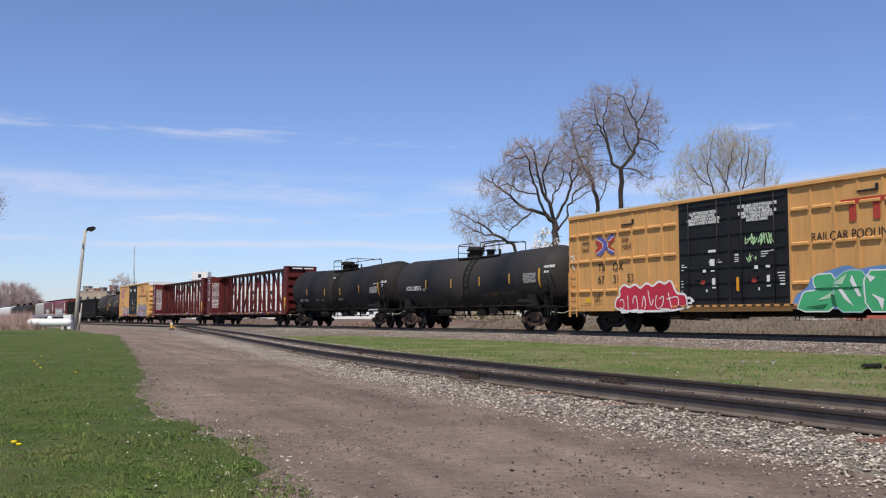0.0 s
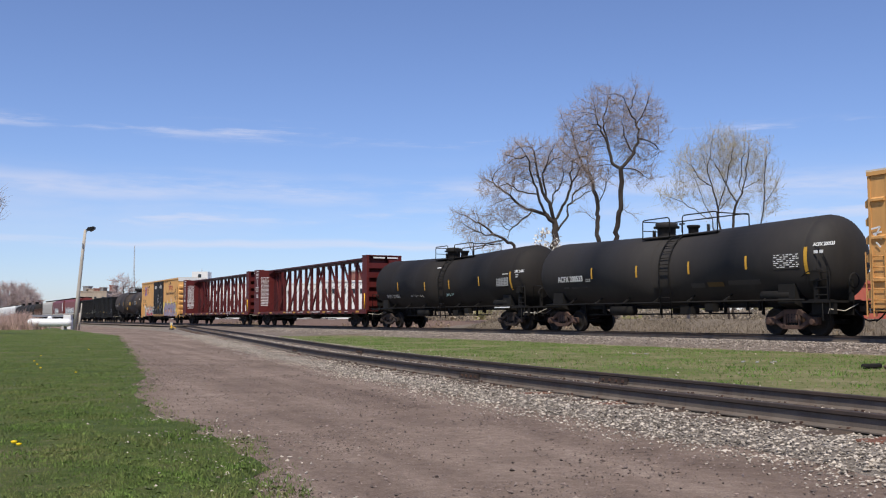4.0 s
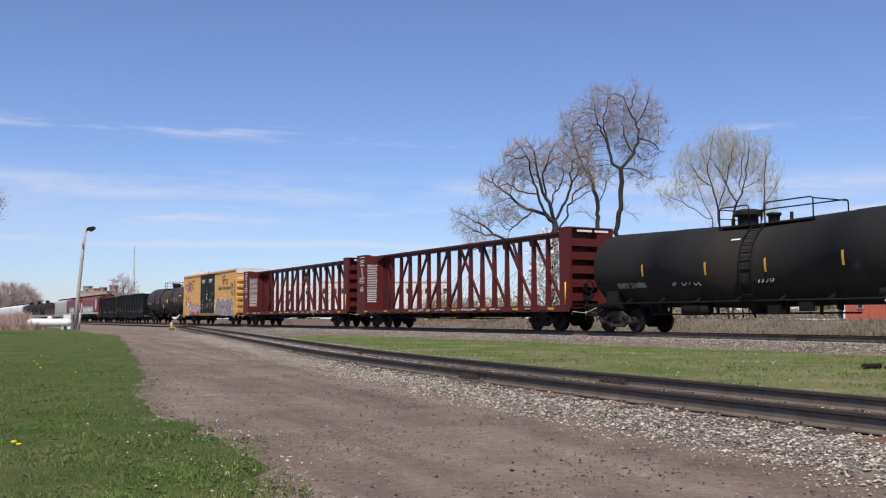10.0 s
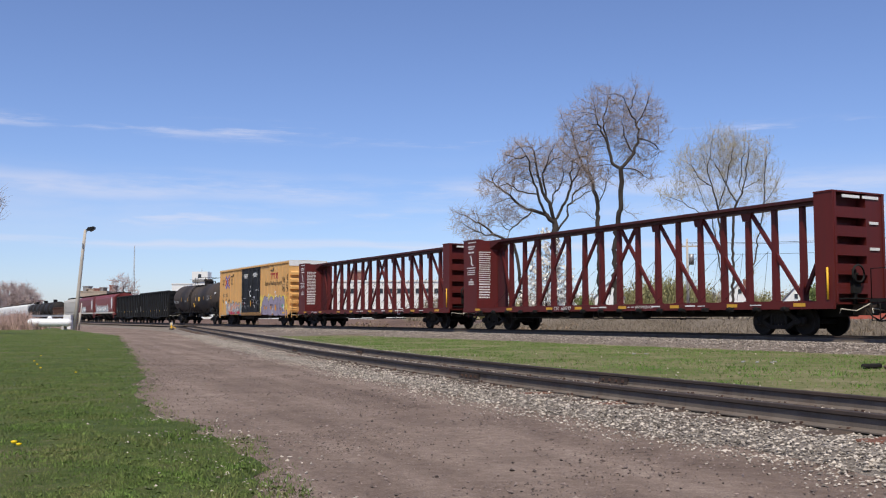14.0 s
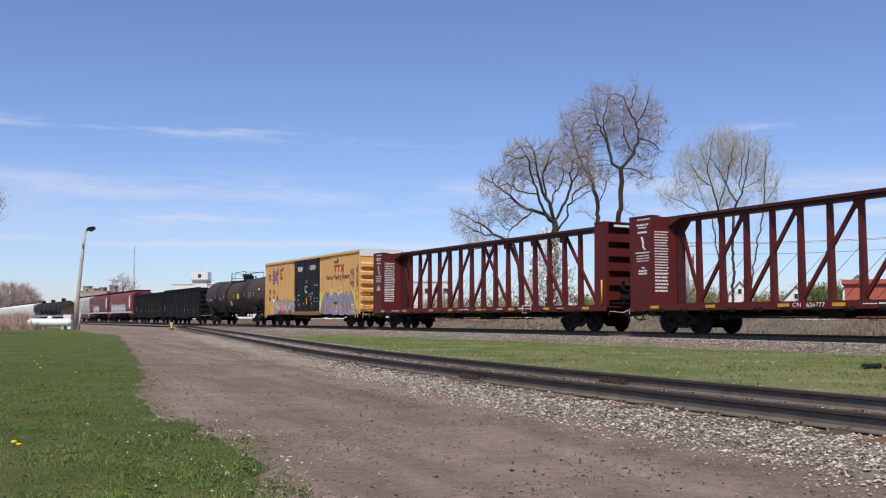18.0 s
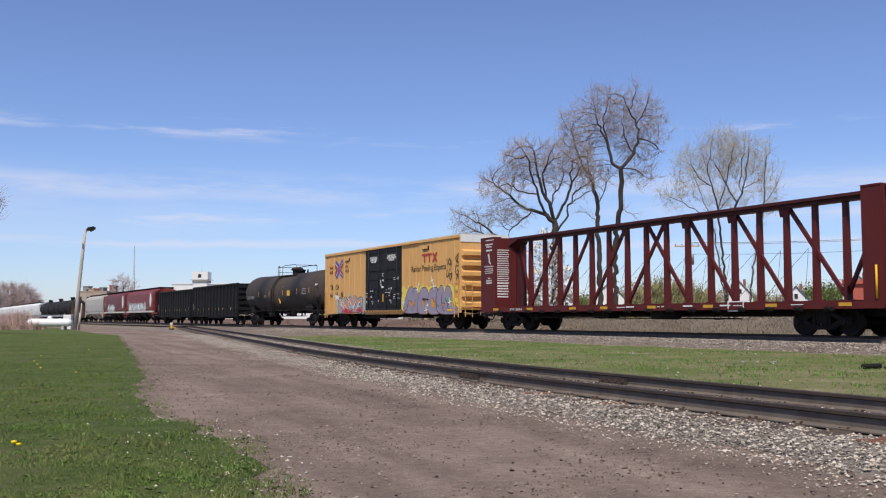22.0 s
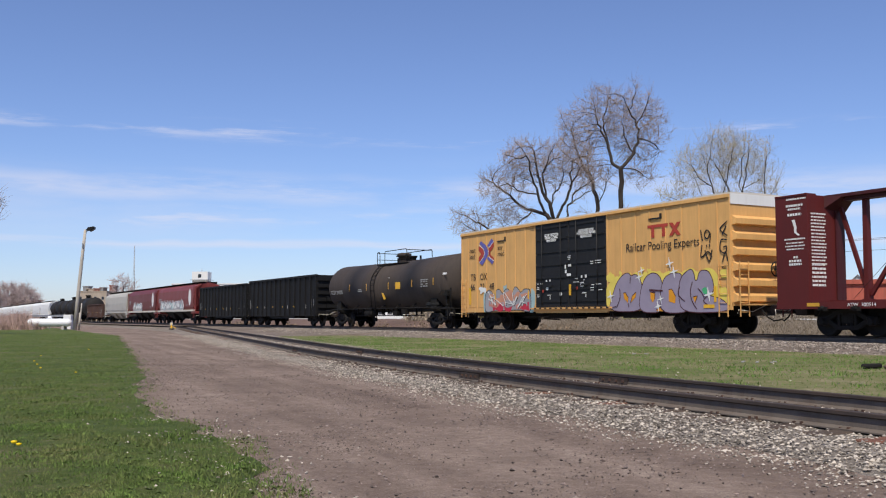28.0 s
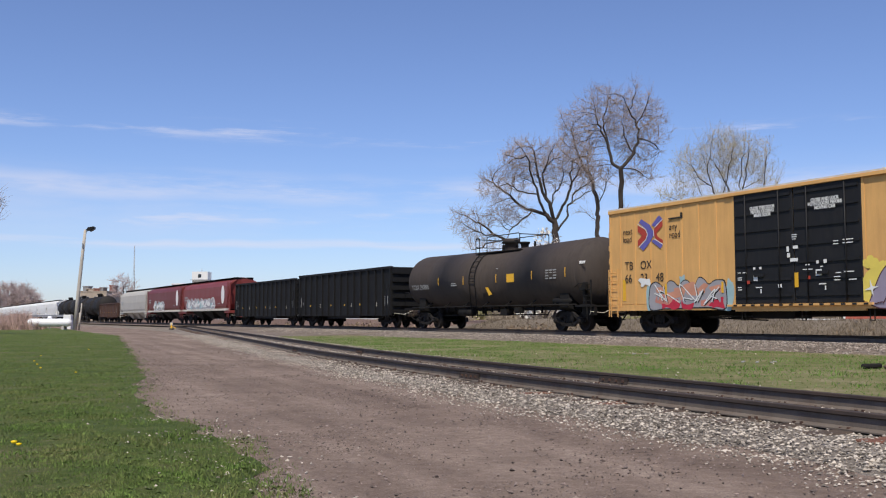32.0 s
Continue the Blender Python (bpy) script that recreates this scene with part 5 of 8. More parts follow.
    if not far:
        pa_, pb_, py = deck
        plat = Mesh()
        for e in (-1, 1):
            y0, y1 = sorted((e * (py - 0.45), e * (py + 0.02)))
            plat.box(pa_, pb_, y0, y1, top - 0.16, top - 0.12)
            for x in steps(pa_, pb_, 5):
                plat.beam((x, e * (py - 0.4), top - 0.15), (x, e * py, top - 0.40), 0.05, 0.05)
        pf = part("platform", plat, UNDER_BLACK, car, "steel grating walkway")
        for y in (-py, py):
            for a, b, z in ((pa_, ladder_x - 0.42, rail_up), (ladder_x + 0.30, pb_, rail_up)) if y < 0 else ((pa_, pb_, rail_up),):
                part("guard_rail", Mesh().tube([(a, y, top - 0.14), (a, y, top + z - 0.12), (a + 0.03, y, top + z - 0.03), (a + 0.12, y, top + z), (b - 0.12, y, top + z), (b - 0.03, y, top + z - 0.03), (b, y, top + z - 0.12), (b, y, top - 0.14)], 0.024, 6), UNDER_BLACK, pf)
        for x in (pa_, pb_):
            part("guard_rail", Mesh().tube([(x, -py, top + rail_up - 0.05), (x, py, top + rail_up - 0.05)], 0.022, 6), UNDER_BLACK, pf)
        part("guard_rail", Mesh().tube([(pa_ + 0.02, -py, top + 0.2), (pa_ + 0.02, py, top + 0.2)], 0.018, 6), UNDER_BLACK, pf)
        part("valve_handle", Mesh().tube([(valve_x - 0.3, -0.3, top + 0.05), (valve_x - 0.3, -0.3, top + 0.36)], 0.03, 6).box(valve_x - 0.42, valve_x - 0.18, -0.34, -0.26, top + 0.34, top + 0.40), UNDER_BLACK, car)
        part("hatch_bolts", Mesh().lathe([(top + 0.30, 0.50), (top + 0.34, 0.52), (top + 0.38, 0.50)], 16, 'z', (manway_x, 0, 0)), UNDER_BLACK, car)
        # curved side ladder over the shell
        lad = Mesh()
        pts = []
        for i in range(10):
            a = math.radians(60 - i * 13)
            pts.append((ladder_x, -(r + 0.07) * math.cos(a), centre_z + (r + 0.07) * math.sin(a)))
        pts.append((ladder_x, -1.38, 0.58))
        pts = [p for p in pts if p[2] > centre_z - 0.35 or p[2] < 0.7]
        for dx in (-0.27, 0.27):
            lad.tube([(p[0] + dx, p[1], p[2]) for p in pts], 0.026, 5)
        for i in range(8):
            k = (i + 0.4) / 8 * (len(pts) - 1)
            j = min(int(k), len(pts) - 2)
            p = Vector(pts[j]).lerp(Vector(pts[j + 1]), k - j)
            lad.tube([(p.x - 0.27, p.y, p.z), (p.x + 0.27, p.y, p.z)], 0.016, 5)
        part("ladder", lad, UNDER_BLACK, car)
        for e in (-1, 1):
            hr = Mesh().tube([(e * (half + 0.08), -1.36, 1.1), (e * (half + 0.08), -1.36, 2.05), (e * (half - 0.6), -1.5, 2.05), (e * (half - 0.9), -1.46, 1.9)], 0.018, 5)
            hr.tube([(e * (half + 0.08), -1.36, 1.1), (e * (half + 0.08), -1.36, 0.5), (e * (half - 0.2), -1.36, 0.5), (e * (half - 0.2), -1.36, 1.1)], 0.018, 5)
            part("handrail", hr, UNDER_BLACK, car)
        if half < 9:
            stand = part("brake_stand", Mesh().beam((half - 0.55, -1.2, 1.1), (half - 0.55, -1.2, 2.35), 0.14, 0.10).beam((half - 0.05, -1.25, 1.1), (half - 0.05, -1.25, 2.2), 0.06, 0.06).box(half - 0.75, half + 0.05, -1.34, -1.12, 1.12, 1.17).box(half - 0.70, half - 0.35, -1.32, -1.16, 1.75, 2.1), UNDER_BLACK, car)
            for i in range(4):
                part("step_rung", Mesh().tube([(half - 0.55, -1.26, 1.3 + i * 0.24), (half - 0.05, -1.26, 1.3 + i * 0.24)], 0.018, 5), UNDER_BLACK, stand)
            part("brake_wheel", Mesh().lathe([(0, 0.22), (0.02, 0.26), (0.04, 0.22)], 14, 'x', (half + 0.3, -0.5, 1.75)).beam((half + 0.2, -0.5, 1.1), (half + 0.2, -0.5, 1.8), 0.12, 0.12), UNDER_BLACK, car)
        for e in (-1, 1):
            add_coupler(car, e * (half - 0.1), e)
    add_trucks(car, truck_half, gear)
    return car


def round_mark(car, x, a, r, cz, w, h, material, name="reflector"):
    """A small upright plate that follows the round of the tank; a: degrees above the horizontal."""
    m = Mesh()
    v = []
    k = 6
    for i in range(k + 1):
        t = math.radians(a - h / 2 + h * i / k)
        for rr in (r + 0.016, r + 0.022):
            for dx in (-w / 2, w / 2):
                v.append((x + dx, -rr * math.cos(t), cz + rr * math.sin(t)))
    f = []
    for i in range(k):
        o = i * 4
        f += [(o + 2, o + 3, o + 7, o + 6), (o, o + 4, o + 5, o + 1), (o, o + 2, o + 6, o + 4), (o + 1, o + 5, o + 7, o + 3)]
    f += [(0, 1, 3, 2), (k * 4, k * 4 + 2, k * 4 + 3, k * 4 + 1)]
    m.add(v, f)
    return part(name, m, material, car)


def tank_words(car, words, material, x, z, size, r, cz, width=1.0):
    """Lettering laid against the shell's round."""
    a = math.asin(max(-1, min(1, (z + size * 0.35 - cz) / r)))
    turn = pose(0, 0, 0, 90 - math.degrees(a), 0, 0)
    return lettering(words, material, car, x, z, size, -(r + 0.03) * math.cos(a) + 0.0, width, turn=turn, bold=0.007)


tank_a = tank_car("tank_car", "long black tank car with yellow reflectors and white lettering", 8.1, 6.4, TANK_SOOT, "brown", centre_z=2.52, r=1.45, deck=(-1.2, 2.9, 0.80), manway_x=-0.70, valve_x=0.82, ladder_x=0.78, rail_up=0.62, sag=0.14)


def hang(ce, sag, half, x):
    """Height of a bent shell's middle at x."""
    return ce - sag * (1 - min(1.0, abs(x) / half))


for x in (-3.72, -0.86, 2.06, 4.85):
    round_mark(tank_a, x, 0, 1.45, hang(2.52, 0.14, 8.1, x), 0.09, 18, REFLECT_AMBER)
round_mark(tank_a, -7.15, -6, 1.42, 2.50, 0.11, 38, REFLECT_AMBER)
tank_words(tank_a, "ACFX 200533", MARK_WHITE, -6.1, 2.14, 0.33, 1.45, 2.48, 0.93)
fr = Mesh()
for a, b, c, d in ((-4.16, -4.13, 2.10, 2.34), (-3.90, -3.87, 2.10, 2.34), (-4.13, -3.90, 2.10, 2.13), (-4.13, -3.90, 2.31, 2.34), (-4.13, -3.90, 2.20, 2.22), (-4.03, -4.0, 2.13, 2.20)):
    fr.box(a, b, -1.432, -1.42, c, d)
part("stencil_frame", fr, MARK_DULL, tank_a)
for x, w in ((-5.65, 0.4), (-5.0, 0.55), (-4.4, 0.5)):
    round_mark(tank_a, x, -24, 1.45, 2.47, w, 3.0, SPRAY_SMOKE, "faded_stencil")
for x, w, mt in ((2.4, 0.70, SPRAY_SMOKE), (3.28, 0.78, SPRAY_UMBER), (4.62, 1.45, SPRAY_SMOKE)):
    round_mark(tank_a, x, -27, 1.45, hang(2.52, 0.14, 8.1, x), w, 7.0, mt, "old_stencil_panel")
pl = round_mark(tank_a, 6.58, -2.5, 1.45, 2.49, 1.12, 20, SPRAY_SMOKE, "placard")
tagged(bars(pl, MARK_WHITE, -1.472, [(6.08 + 0.13 * k + 0.03 * ((i * k) % 2), 6.15 + 0.13 * k + 0.03 * ((i + k) % 3), 2.22 + i * 0.066, 2.25 + i * 0.066) for i in range(7) for k in range(8) if (i * 3 + k * 5) % 4], "printed_lines"), kind="stuff")
round_mark(tank_a, 7.37, -4, 1.45, 2.51, 0.13, 34, REFLECT_AMBER)
tank_words(tank_a, "ACFX 200533", MARK_WHITE, 7.55, 2.86, 0.16, 1.34, 2.52, 0.9)
for q in ((7.62, 7.78, 2.62, 2.72), (7.84, 7.98, 2.62, 2.72)):
    bars(tank_a, MARK_WHITE, -1.36, [q], "stencil")
tank_b = tank_car("tank_car", "black tank car with dented skin, yellow reflectors and faded placard", 8.45, 6.85, TANK_BLACK, "rust", deck=(-1.17, 2.98, 0.85), manway_x=-0.62, valve_x=0.58, ladder_x=0.65, rail_up=0.58, sag=0.20)
for x in (-4.68, -1.28, 1.51, 4.59):
    round_mark(tank_b, x, -4, 1.5, hang(2.62, 0.20, 8.45, x), 0.09, 17.5, REFLECT_AMBER)
for x, r in ((-7.75, 1.42), (7.52, 1.5)):
    round_mark(tank_b, x, -10, r, hang(2.62, 0.20, 8.45, x), 0.12, 34, REFLECT_AMBER)
tank_words(tank_b, "SHPX 214886", MARK_DULL, -6.3, 1.76, 0.32, 1.5, 2.56, 0.95)
tank_words(tank_b, "SHPX 214886", MARK_WHITE, 7.75, 2.72, 0.17, 1.42, 2.62, 0.9)
for q in ((7.85, 8.1, 2.60, 2.64), (7.82, 8.05, 2.50, 2.54)):
    bars(tank_b, MARK_WHITE, -1.42, [q], "stencil")
for k, line in enumerate(([(-3.15, 1.92), (-3.05, 2.02), (-2.9, 1.95), (-2.98, 1.80), (-3.1, 1.85), (-2.7, 2.0), (-2.45, 2.03), (-2.35, 1.90), (-2.5, 1.78), (-2.62, 1.88)], [(-2.2, 1.80), (-2.1, 2.0), (-1.9, 2.04), (-1.72, 1.92), (-1.85, 1.78), (-1.98, 1.86), (-1.9, 1.96), (-1.6, 1.74)])):
    strokes(tank_b, MARK_DULL, -1.39 - 0.001 * k, [smooth(line, False, 4)], 0.022, "graffiti_line")
for k, line in enumerate(([(0.98, 1.86), (1.06, 2.0), (1.16, 1.86), (1.08, 1.76), (1.2, 1.98), (1.30, 2.0), (1.32, 1.82), (1.24, 1.78), (1.38, 1.98), (1.50, 1.98), (1.50, 1.80), (1.42, 1.78)], [(1.62, 1.96), (1.64, 1.78), (1.78, 1.86), (1.68, 1.90)])):
    strokes(tank_b, SPRAY_AQUA, -1.385 - 0.001 * k, [smooth(line, False, 4)], 0.022, "graffiti_line")
pl = bars(tank_b, MARK_DULL, -1.505, [(6.28, 7.33, 2.12, 2.62)], "placard")
tagged(bars(pl, MARK_BLACK, -1.5095, [(6.33 + 0.25 * k + 0.05 * ((i * k) % 2), 6.49 + 0.25 * k, 2.16 + i * 0.08, 2.19 + i * 0.08) for i in range(6) for k in range(4)], "printed_lines"), kind="stuff")
bars(tank_b, MARK_WHITE, -1.505, [(6.83, 7.33, 2.67, 2.71)], "stencil")
bars(tank_b, MARK_WHITE, -1.385, [(5.9, 7.3, 1.065, 1.12)], "sill_stripe")
round_mark(tank_b, -0.02, 35, 1.5, 2.44, 0.42, 2.4, MARK_WHITE, "stencil")
tank_c = tank_car("tank_car", "dusty dark grey tank car with small yellow placards", 8.7, 6.75, TANK_DUSTY, "grey", centre_z=2.60, r=1.53, deck=(-1.55, 2.6, 0.85), manway_x=0.55, valve_x=1.75, ladder_x=-0.75, rail_up=0.66, sag=0.12)
tank_words(tank_c, "TCBX 290090", MARK_DULL, -7.5, 2.16, 0.36, 1.53, 2.58, 0.95)
bars(tank_c, MARK_YELLOW, -1.535, [(2.45, 3.1, 2.28, 2.68)], "placard")
flat([(0.35, 2.15), (0.65, 2.1), (1.05, 1.74), (0.75, 1.68)], MARK_YELLOW, tank_c, -1.475, "placard")
bars(tank_c, MARK_DULL, -1.538, [(5.7 + 0.3 * k, 5.92 + 0.3 * k + 0.03 * (i % 2), 2.32 + i * 0.12, 2.38 + i * 0.12) for i in range(4) for k in range(3) if (i, k) != (1, 1)] + [(-3.0, -2.5, 2.35, 2.4), (-3.0, -2.4, 2.25, 2.3), (1.5, 1.7, 2.95, 3.0)], "stencil_block")
for x in (-4.4, -1.7, 1.5, 4.6, 7.2):
    round_mark(tank_c, x, 0, 1.53, hang(2.60, 0.12, 8.7, x), 0.07, 15, REFLECT_AMBER)
tank_words(tank_c, "TCBX 290090", MARK_WHITE, 7.6, 2.9, 0.17, 1.45, 2.60, 0.9)


# ---- centre-beam lumber cars ----
def centre_beam(name, label):
    """Empty centre-beam flat car: deck, two bulkheads, a trussed spine of posts and diagonals."""
    car = thing(name, label, "flat car", group="freight cars of the train")
    H = 11.48
    deck = Mesh().box(-H + 0.1, H - 0.1, -1.38, 1.38, 1.0, 1.06)
    part("deck", deck, CENTRE_RED, car)
    for e in (-1, 1):
        y0, y1 = sorted((e * 1.38, e * 1.46))
        s = part("side_sill", Mesh().box(-H, H, y0, y1, 0.87, 1.085).box(-H, H, y0 - (0.05 if e < 0 else 0), y1 + (0.05 if e > 0 else 0), 0.86, 0.90), CENTRE_RED, car)
        if e < 0:
            for x in steps(-9.6, 9.6, 16):
                w = Mesh().box(x - 0.16, x + 0.16, -1.56, -1.44, 0.80, 0.92).lathe([(-1.60, 0), (-1.60, 0.07), (-1.50, 0.07)], 8, 'y', (x, 0, 0.88))
                part("winch", w, UNDER_BLACK, s)
    un = Mesh().box(-H + 0.6, H - 0.6, -0.4, 0.4, 0.62, 1.02)
    for x in steps(-7, 7, 8):
        un.box(x - 0.06, x + 0.06, -1.38, 1.38, 0.74, 1.02)
    un.lathe([(-0.7, 0), (-0.7, 0.2), (0.7, 0.2), (0.7, 0)], 12, 'x', (1.5, -0.9, 0.72)).box(-2.6, -1.6, -1.2, -0.7, 0.56, 0.9).tube([(-7.5, -1.1, 0.6), (5.5, -1.0, 0.55)], 0.025, 6)
    for x in (-6.6, -0.6, 4.6):
        un.tube([(x, -1.42, 0.86), (x, -1.42, 0.52), (x + 0.3, -1.42, 0.52), (x + 0.3, -1.42, 0.86)], 0.018, 5)
    part("underframe", un, UNDER_BLACK, car)
    # bulkheads: a framed end wall, and behind it a deep corner box on the near side
    for e, depth, out in ((-1, 1.30, 0.0), (1, 0.72, 0.0)):
        xo, xi = e * (H + out), e * (H + out - depth)
        x0, x1 = sorted((xo, xi))
        bh = part("bulkhead", Mesh().box(x0, x1, -1.42, -1.36, 1.06, 4.52), CENTRE_RED, car, "tall red steel bulkhead")
        part("inner_plate", Mesh().box(*sorted((xi, xi + e * 0.06)), -1.36, -0.06, 1.06, 4.52), CENTRE_RED, bh)
        part("end_plate", Mesh().box(*sorted((xo - e * 0.40, xo - e * 0.46)), -1.36, 1.02, 1.06, 4.52), CENTRE_RED, bh)
        for z in (1.50, 2.10, 2.70, 3.30, 3.90):
            part("stiffener", Mesh().box(*sorted((xo - e * 0.02, xo - e * 0.42)), -1.36, 0.18, z - 0.17, z + 0.17), CENTRE_RED, bh)
        panel = part("end_panel", Mesh().box(*sorted((xo - e * 0.03, xo - e * 0.40)), 0.16, 0.98, 1.06, 4.50), CENTRE_RED, bh)
        for y0, y1, z in ((-0.95, -0.15, 4.36), (0.0, 0.75, 4.36), (0.30, 0.72, 3.55), (0.30, 0.75, 2.72)):
            part("stencil_block", Mesh().box(*sorted((xo - e * 0.025, xo + e * 0.004)), y0, y1, z, z + 0.09), MARK_WHITE, panel)
        for y in (-1.31, 0.96):
            part("stile", Mesh().box(*sorted((xo + e * 0.012, xo - e * 0.40)), y - 0.05, y + 0.05, 1.06, 4.51), CENTRE_RED, bh)
        part("bulkhead_cap", Mesh().box(x0, x1, -1.44, -1.0, 4.52, 4.57), CENTRE_RED, bh)
        part("bulkhead_cap", Mesh().box(*sorted((xo, xo - e * 0.46)), -1.0, 1.04, 4.52, 4.57), CENTRE_RED, bh)
        if e < 0:
            part("ladder", ladder_mesh(0.6, 4.4, 0.42, 10), CENTRE_RED, bh, place=pose(e * (H + out + 0.01), -0.90, 0, 0, 0, 90 * e))
        else:
            part("brake_wheel", Mesh().lathe([(0, 0.26), (0.03, 0.32), (0.06, 0.26)], 16, 'x', (H + 0.12, -0.5, 1.95)).tube([(H - 0.1, -0.5, 1.95), (H + 0.13, -0.5, 1.95)], 0.04, 6).box(H - 0.02, H + 0.1, -0.68, -0.32, 1.35, 1.75).box(H - 0.02, H + 0.08, -0.60, -0.50, 1.0, 2.1), UNDER_BLACK, bh)
            part("grab_rail", Mesh().tube([(H - 0.22, -1.47, 1.15), (H - 0.22, -1.47, 2.15)], 0.035, 6), MARK_YELLOW, bh)
            part("crossover_step", Mesh().box(H, H + 0.34, -1.2, 1.0, 1.16, 1.20), UNDER_BLACK, bh)
        # bracket from the inner plate up to the top chord
        g2 = Mesh().add([(xi, -0.62, 4.50), (xi - e * 0.5, -0.32, 4.50), (xi, -0.62, 4.12), (xi, 0.30, 4.50), (xi - e * 0.5, 0.30, 4.50), (xi, 0.30, 3.95)], [(0, 2, 1), (3, 4, 5), (0, 1, 4, 3), (1, 2, 5, 4), (2, 0, 3, 5)])
        part("gusset", g2, CHORD_DARK, bh)
        part("spine_end", Mesh().box(*sorted((xi, xi - e * 0.05)), -0.16, 0.26, 1.14, 4.45), CHORD_DARK, bh)
    part("top_chord", Mesh().box(-H + 0.3, H - 0.5, -0.36, 0.36, 4.46, 4.565).box(-H + 1.32, H - 0.74, -0.20, 0.20, 4.34, 4.46), CHORD_DARK, car)
    part("bottom_chord", Mesh().box(-H + 1.32, H - 0.74, -0.5, 0.5, 1.06, 1.14), CENTRE_RED, car)
    posts = [-9.1 + 1.2133 * i for i in range(16)]
    for i, x in enumerate(posts):
        wd = 0.155
        p = Mesh().add([(x - wd / 2, -0.13, 1.13), (x + wd / 2, -0.13, 1.13), (x + wd / 2, 0.13, 1.13), (x - wd / 2, 0.13, 1.13), (x - wd / 2, -0.08, 4.5), (x + wd / 2, -0.08, 4.5), (x + wd / 2, 0.08, 4.5), (x - wd / 2, 0.08, 4.5)], [(0, 1, 2, 3), (7, 6, 5, 4), (0, 4, 5, 1), (1, 5, 6, 2), (2, 6, 7, 3), (3, 7, 4, 0)])
        part("post", p, CENTRE_RED, car)
        part("foot", Mesh().box(x - 0.13, x + 0.13, -0.17, 0.17, 1.14, 1.17), CENTRE_RED, car)
        if i in (2, 4, 6, 9, 11, 13):
            # node plate where two diagonals meet under the chord
            part("node_plate", Mesh().prism([(x - 0.26, 4.40), (x + 0.26, 4.40), (x + 0.17, 4.05), (x - 0.17, 4.05)], 'y', -0.12, -0.09), CENTRE_RED, car)

    def diag(xa, xb):
        part("diagonal", Mesh().beam((xa, 0, 1.3), (xb, 0, 4.45), 0.10, 0.13, (1, 0, 0)), CENTRE_RED, car)

    for i in (0, 2, 4, 6):
        diag(posts[i] + 0.1, posts[i + 2] - 0.05)
        diag(-posts[i] - 0.1, -posts[i + 2] + 0.05)
    for e in (-1, 1):
        part("diagonal", Mesh().beam((e * 9.1, 0, 1.3), (-10.08 if e < 0 else 10.6, 0, 4.25), 0.10, 0.12, (1, 0, 0)), CENTRE_RED, car)
    # tie-down cables hanging from the chord
    for x in steps(-7.67, 7.67, 13):
        for e in (-1, 1):
            part("tie_cable", Mesh().tube([(x, -0.12, 2.9), (x + e * 0.9, -1.38, 1.16)], 0.008, 4), UNDER_BLACK, car)
    y = -1.468
    for x in (-10.25, -7.3, -4.0, -1.85, 1.08, 4.1, 7.0, 9.9):
        bars(car, REFLECT_AMBER, y, [(x, x + 0.48, 0.94, 1.05)], "reflector")
    rng = random.Random(3)
    for x in [rng.uniform(-0.9, 9.8) for _ in range(9)]:
        bars(car, MARK_WHITE, y, [(x, x + rng.choice((0.15, 0.3, 0.5)), 0.99, 0.99 + rng.choice((0.03, 0.05)))], "stencil")
    # warning notices on the rear bulkhead's side and inner face
    ys = -1.428
    xl = -H + 0.25
    rows = []
    for z, a, b, h in ((4.40, 0.25, 1.1, 0.05), (4.18, 0.22, 0.95, 0.07), (4.07, 0.30, 0.85, 0.06), (3.88, 0.28, 0.88, 0.08), (3.1, 0.12, 1.02, 0.05), (2.98, 0.2, 0.95, 0.04), (2.88, 0.14, 1.0, 0.04), (2.78, 0.2, 0.95, 0.04), (2.5, 0.5, 0.7, 0.07), (2.38, 0.3, 0.85, 0.07), (2.27, 0.3, 0.85, 0.07)):
        x = a
        while x < b:
            w_ = rng.uniform(0.03, 0.11)
            rows.append((xl + 0.92 * x, xl + 0.92 * min(x + w_, b), z, z + h))
            x += w_ + 0.025
    tagged(bars(car, MARK_WHITE, ys, rows, "stencil_block"), kind="stuff")
    flat([(xl + 0.42, 3.74), (xl + 0.54, 3.76), (xl + 0.62, 3.5), (xl + 0.60, 3.36), (xl + 0.74, 3.24), (xl + 0.66, 3.22), (xl + 0.51, 3.34), (xl + 0.52, 3.5)], MARK_WHITE, car, ys, "symbol")
    inner = Mesh()
    xin = -H + 1.302
    for z0, n_, h in ((3.90, 6, 0.045), (3.25, 10, 0.045), (2.25, 6, 0.07)):
        for i in range(n_):
            z = z0 - i * (h + 0.042 + (0.02 if h > 0.04 else 0))
            yy = -1.27
            while yy < -0.64:
                w_ = rng.uniform(0.04, 0.16)
                inner.box(xin, xin + 0.003, yy, min(yy + w_, -0.58), z, z + h)
                yy += w_ + 0.025
    tagged(part("stencil_block", inner, MARK_WHITE, car), kind="stuff")
    for e in (-1, 1):
        add_coupler(car, e * H, e)
    add_trucks(car, (-9.1, 8.9), "grey")
    return car


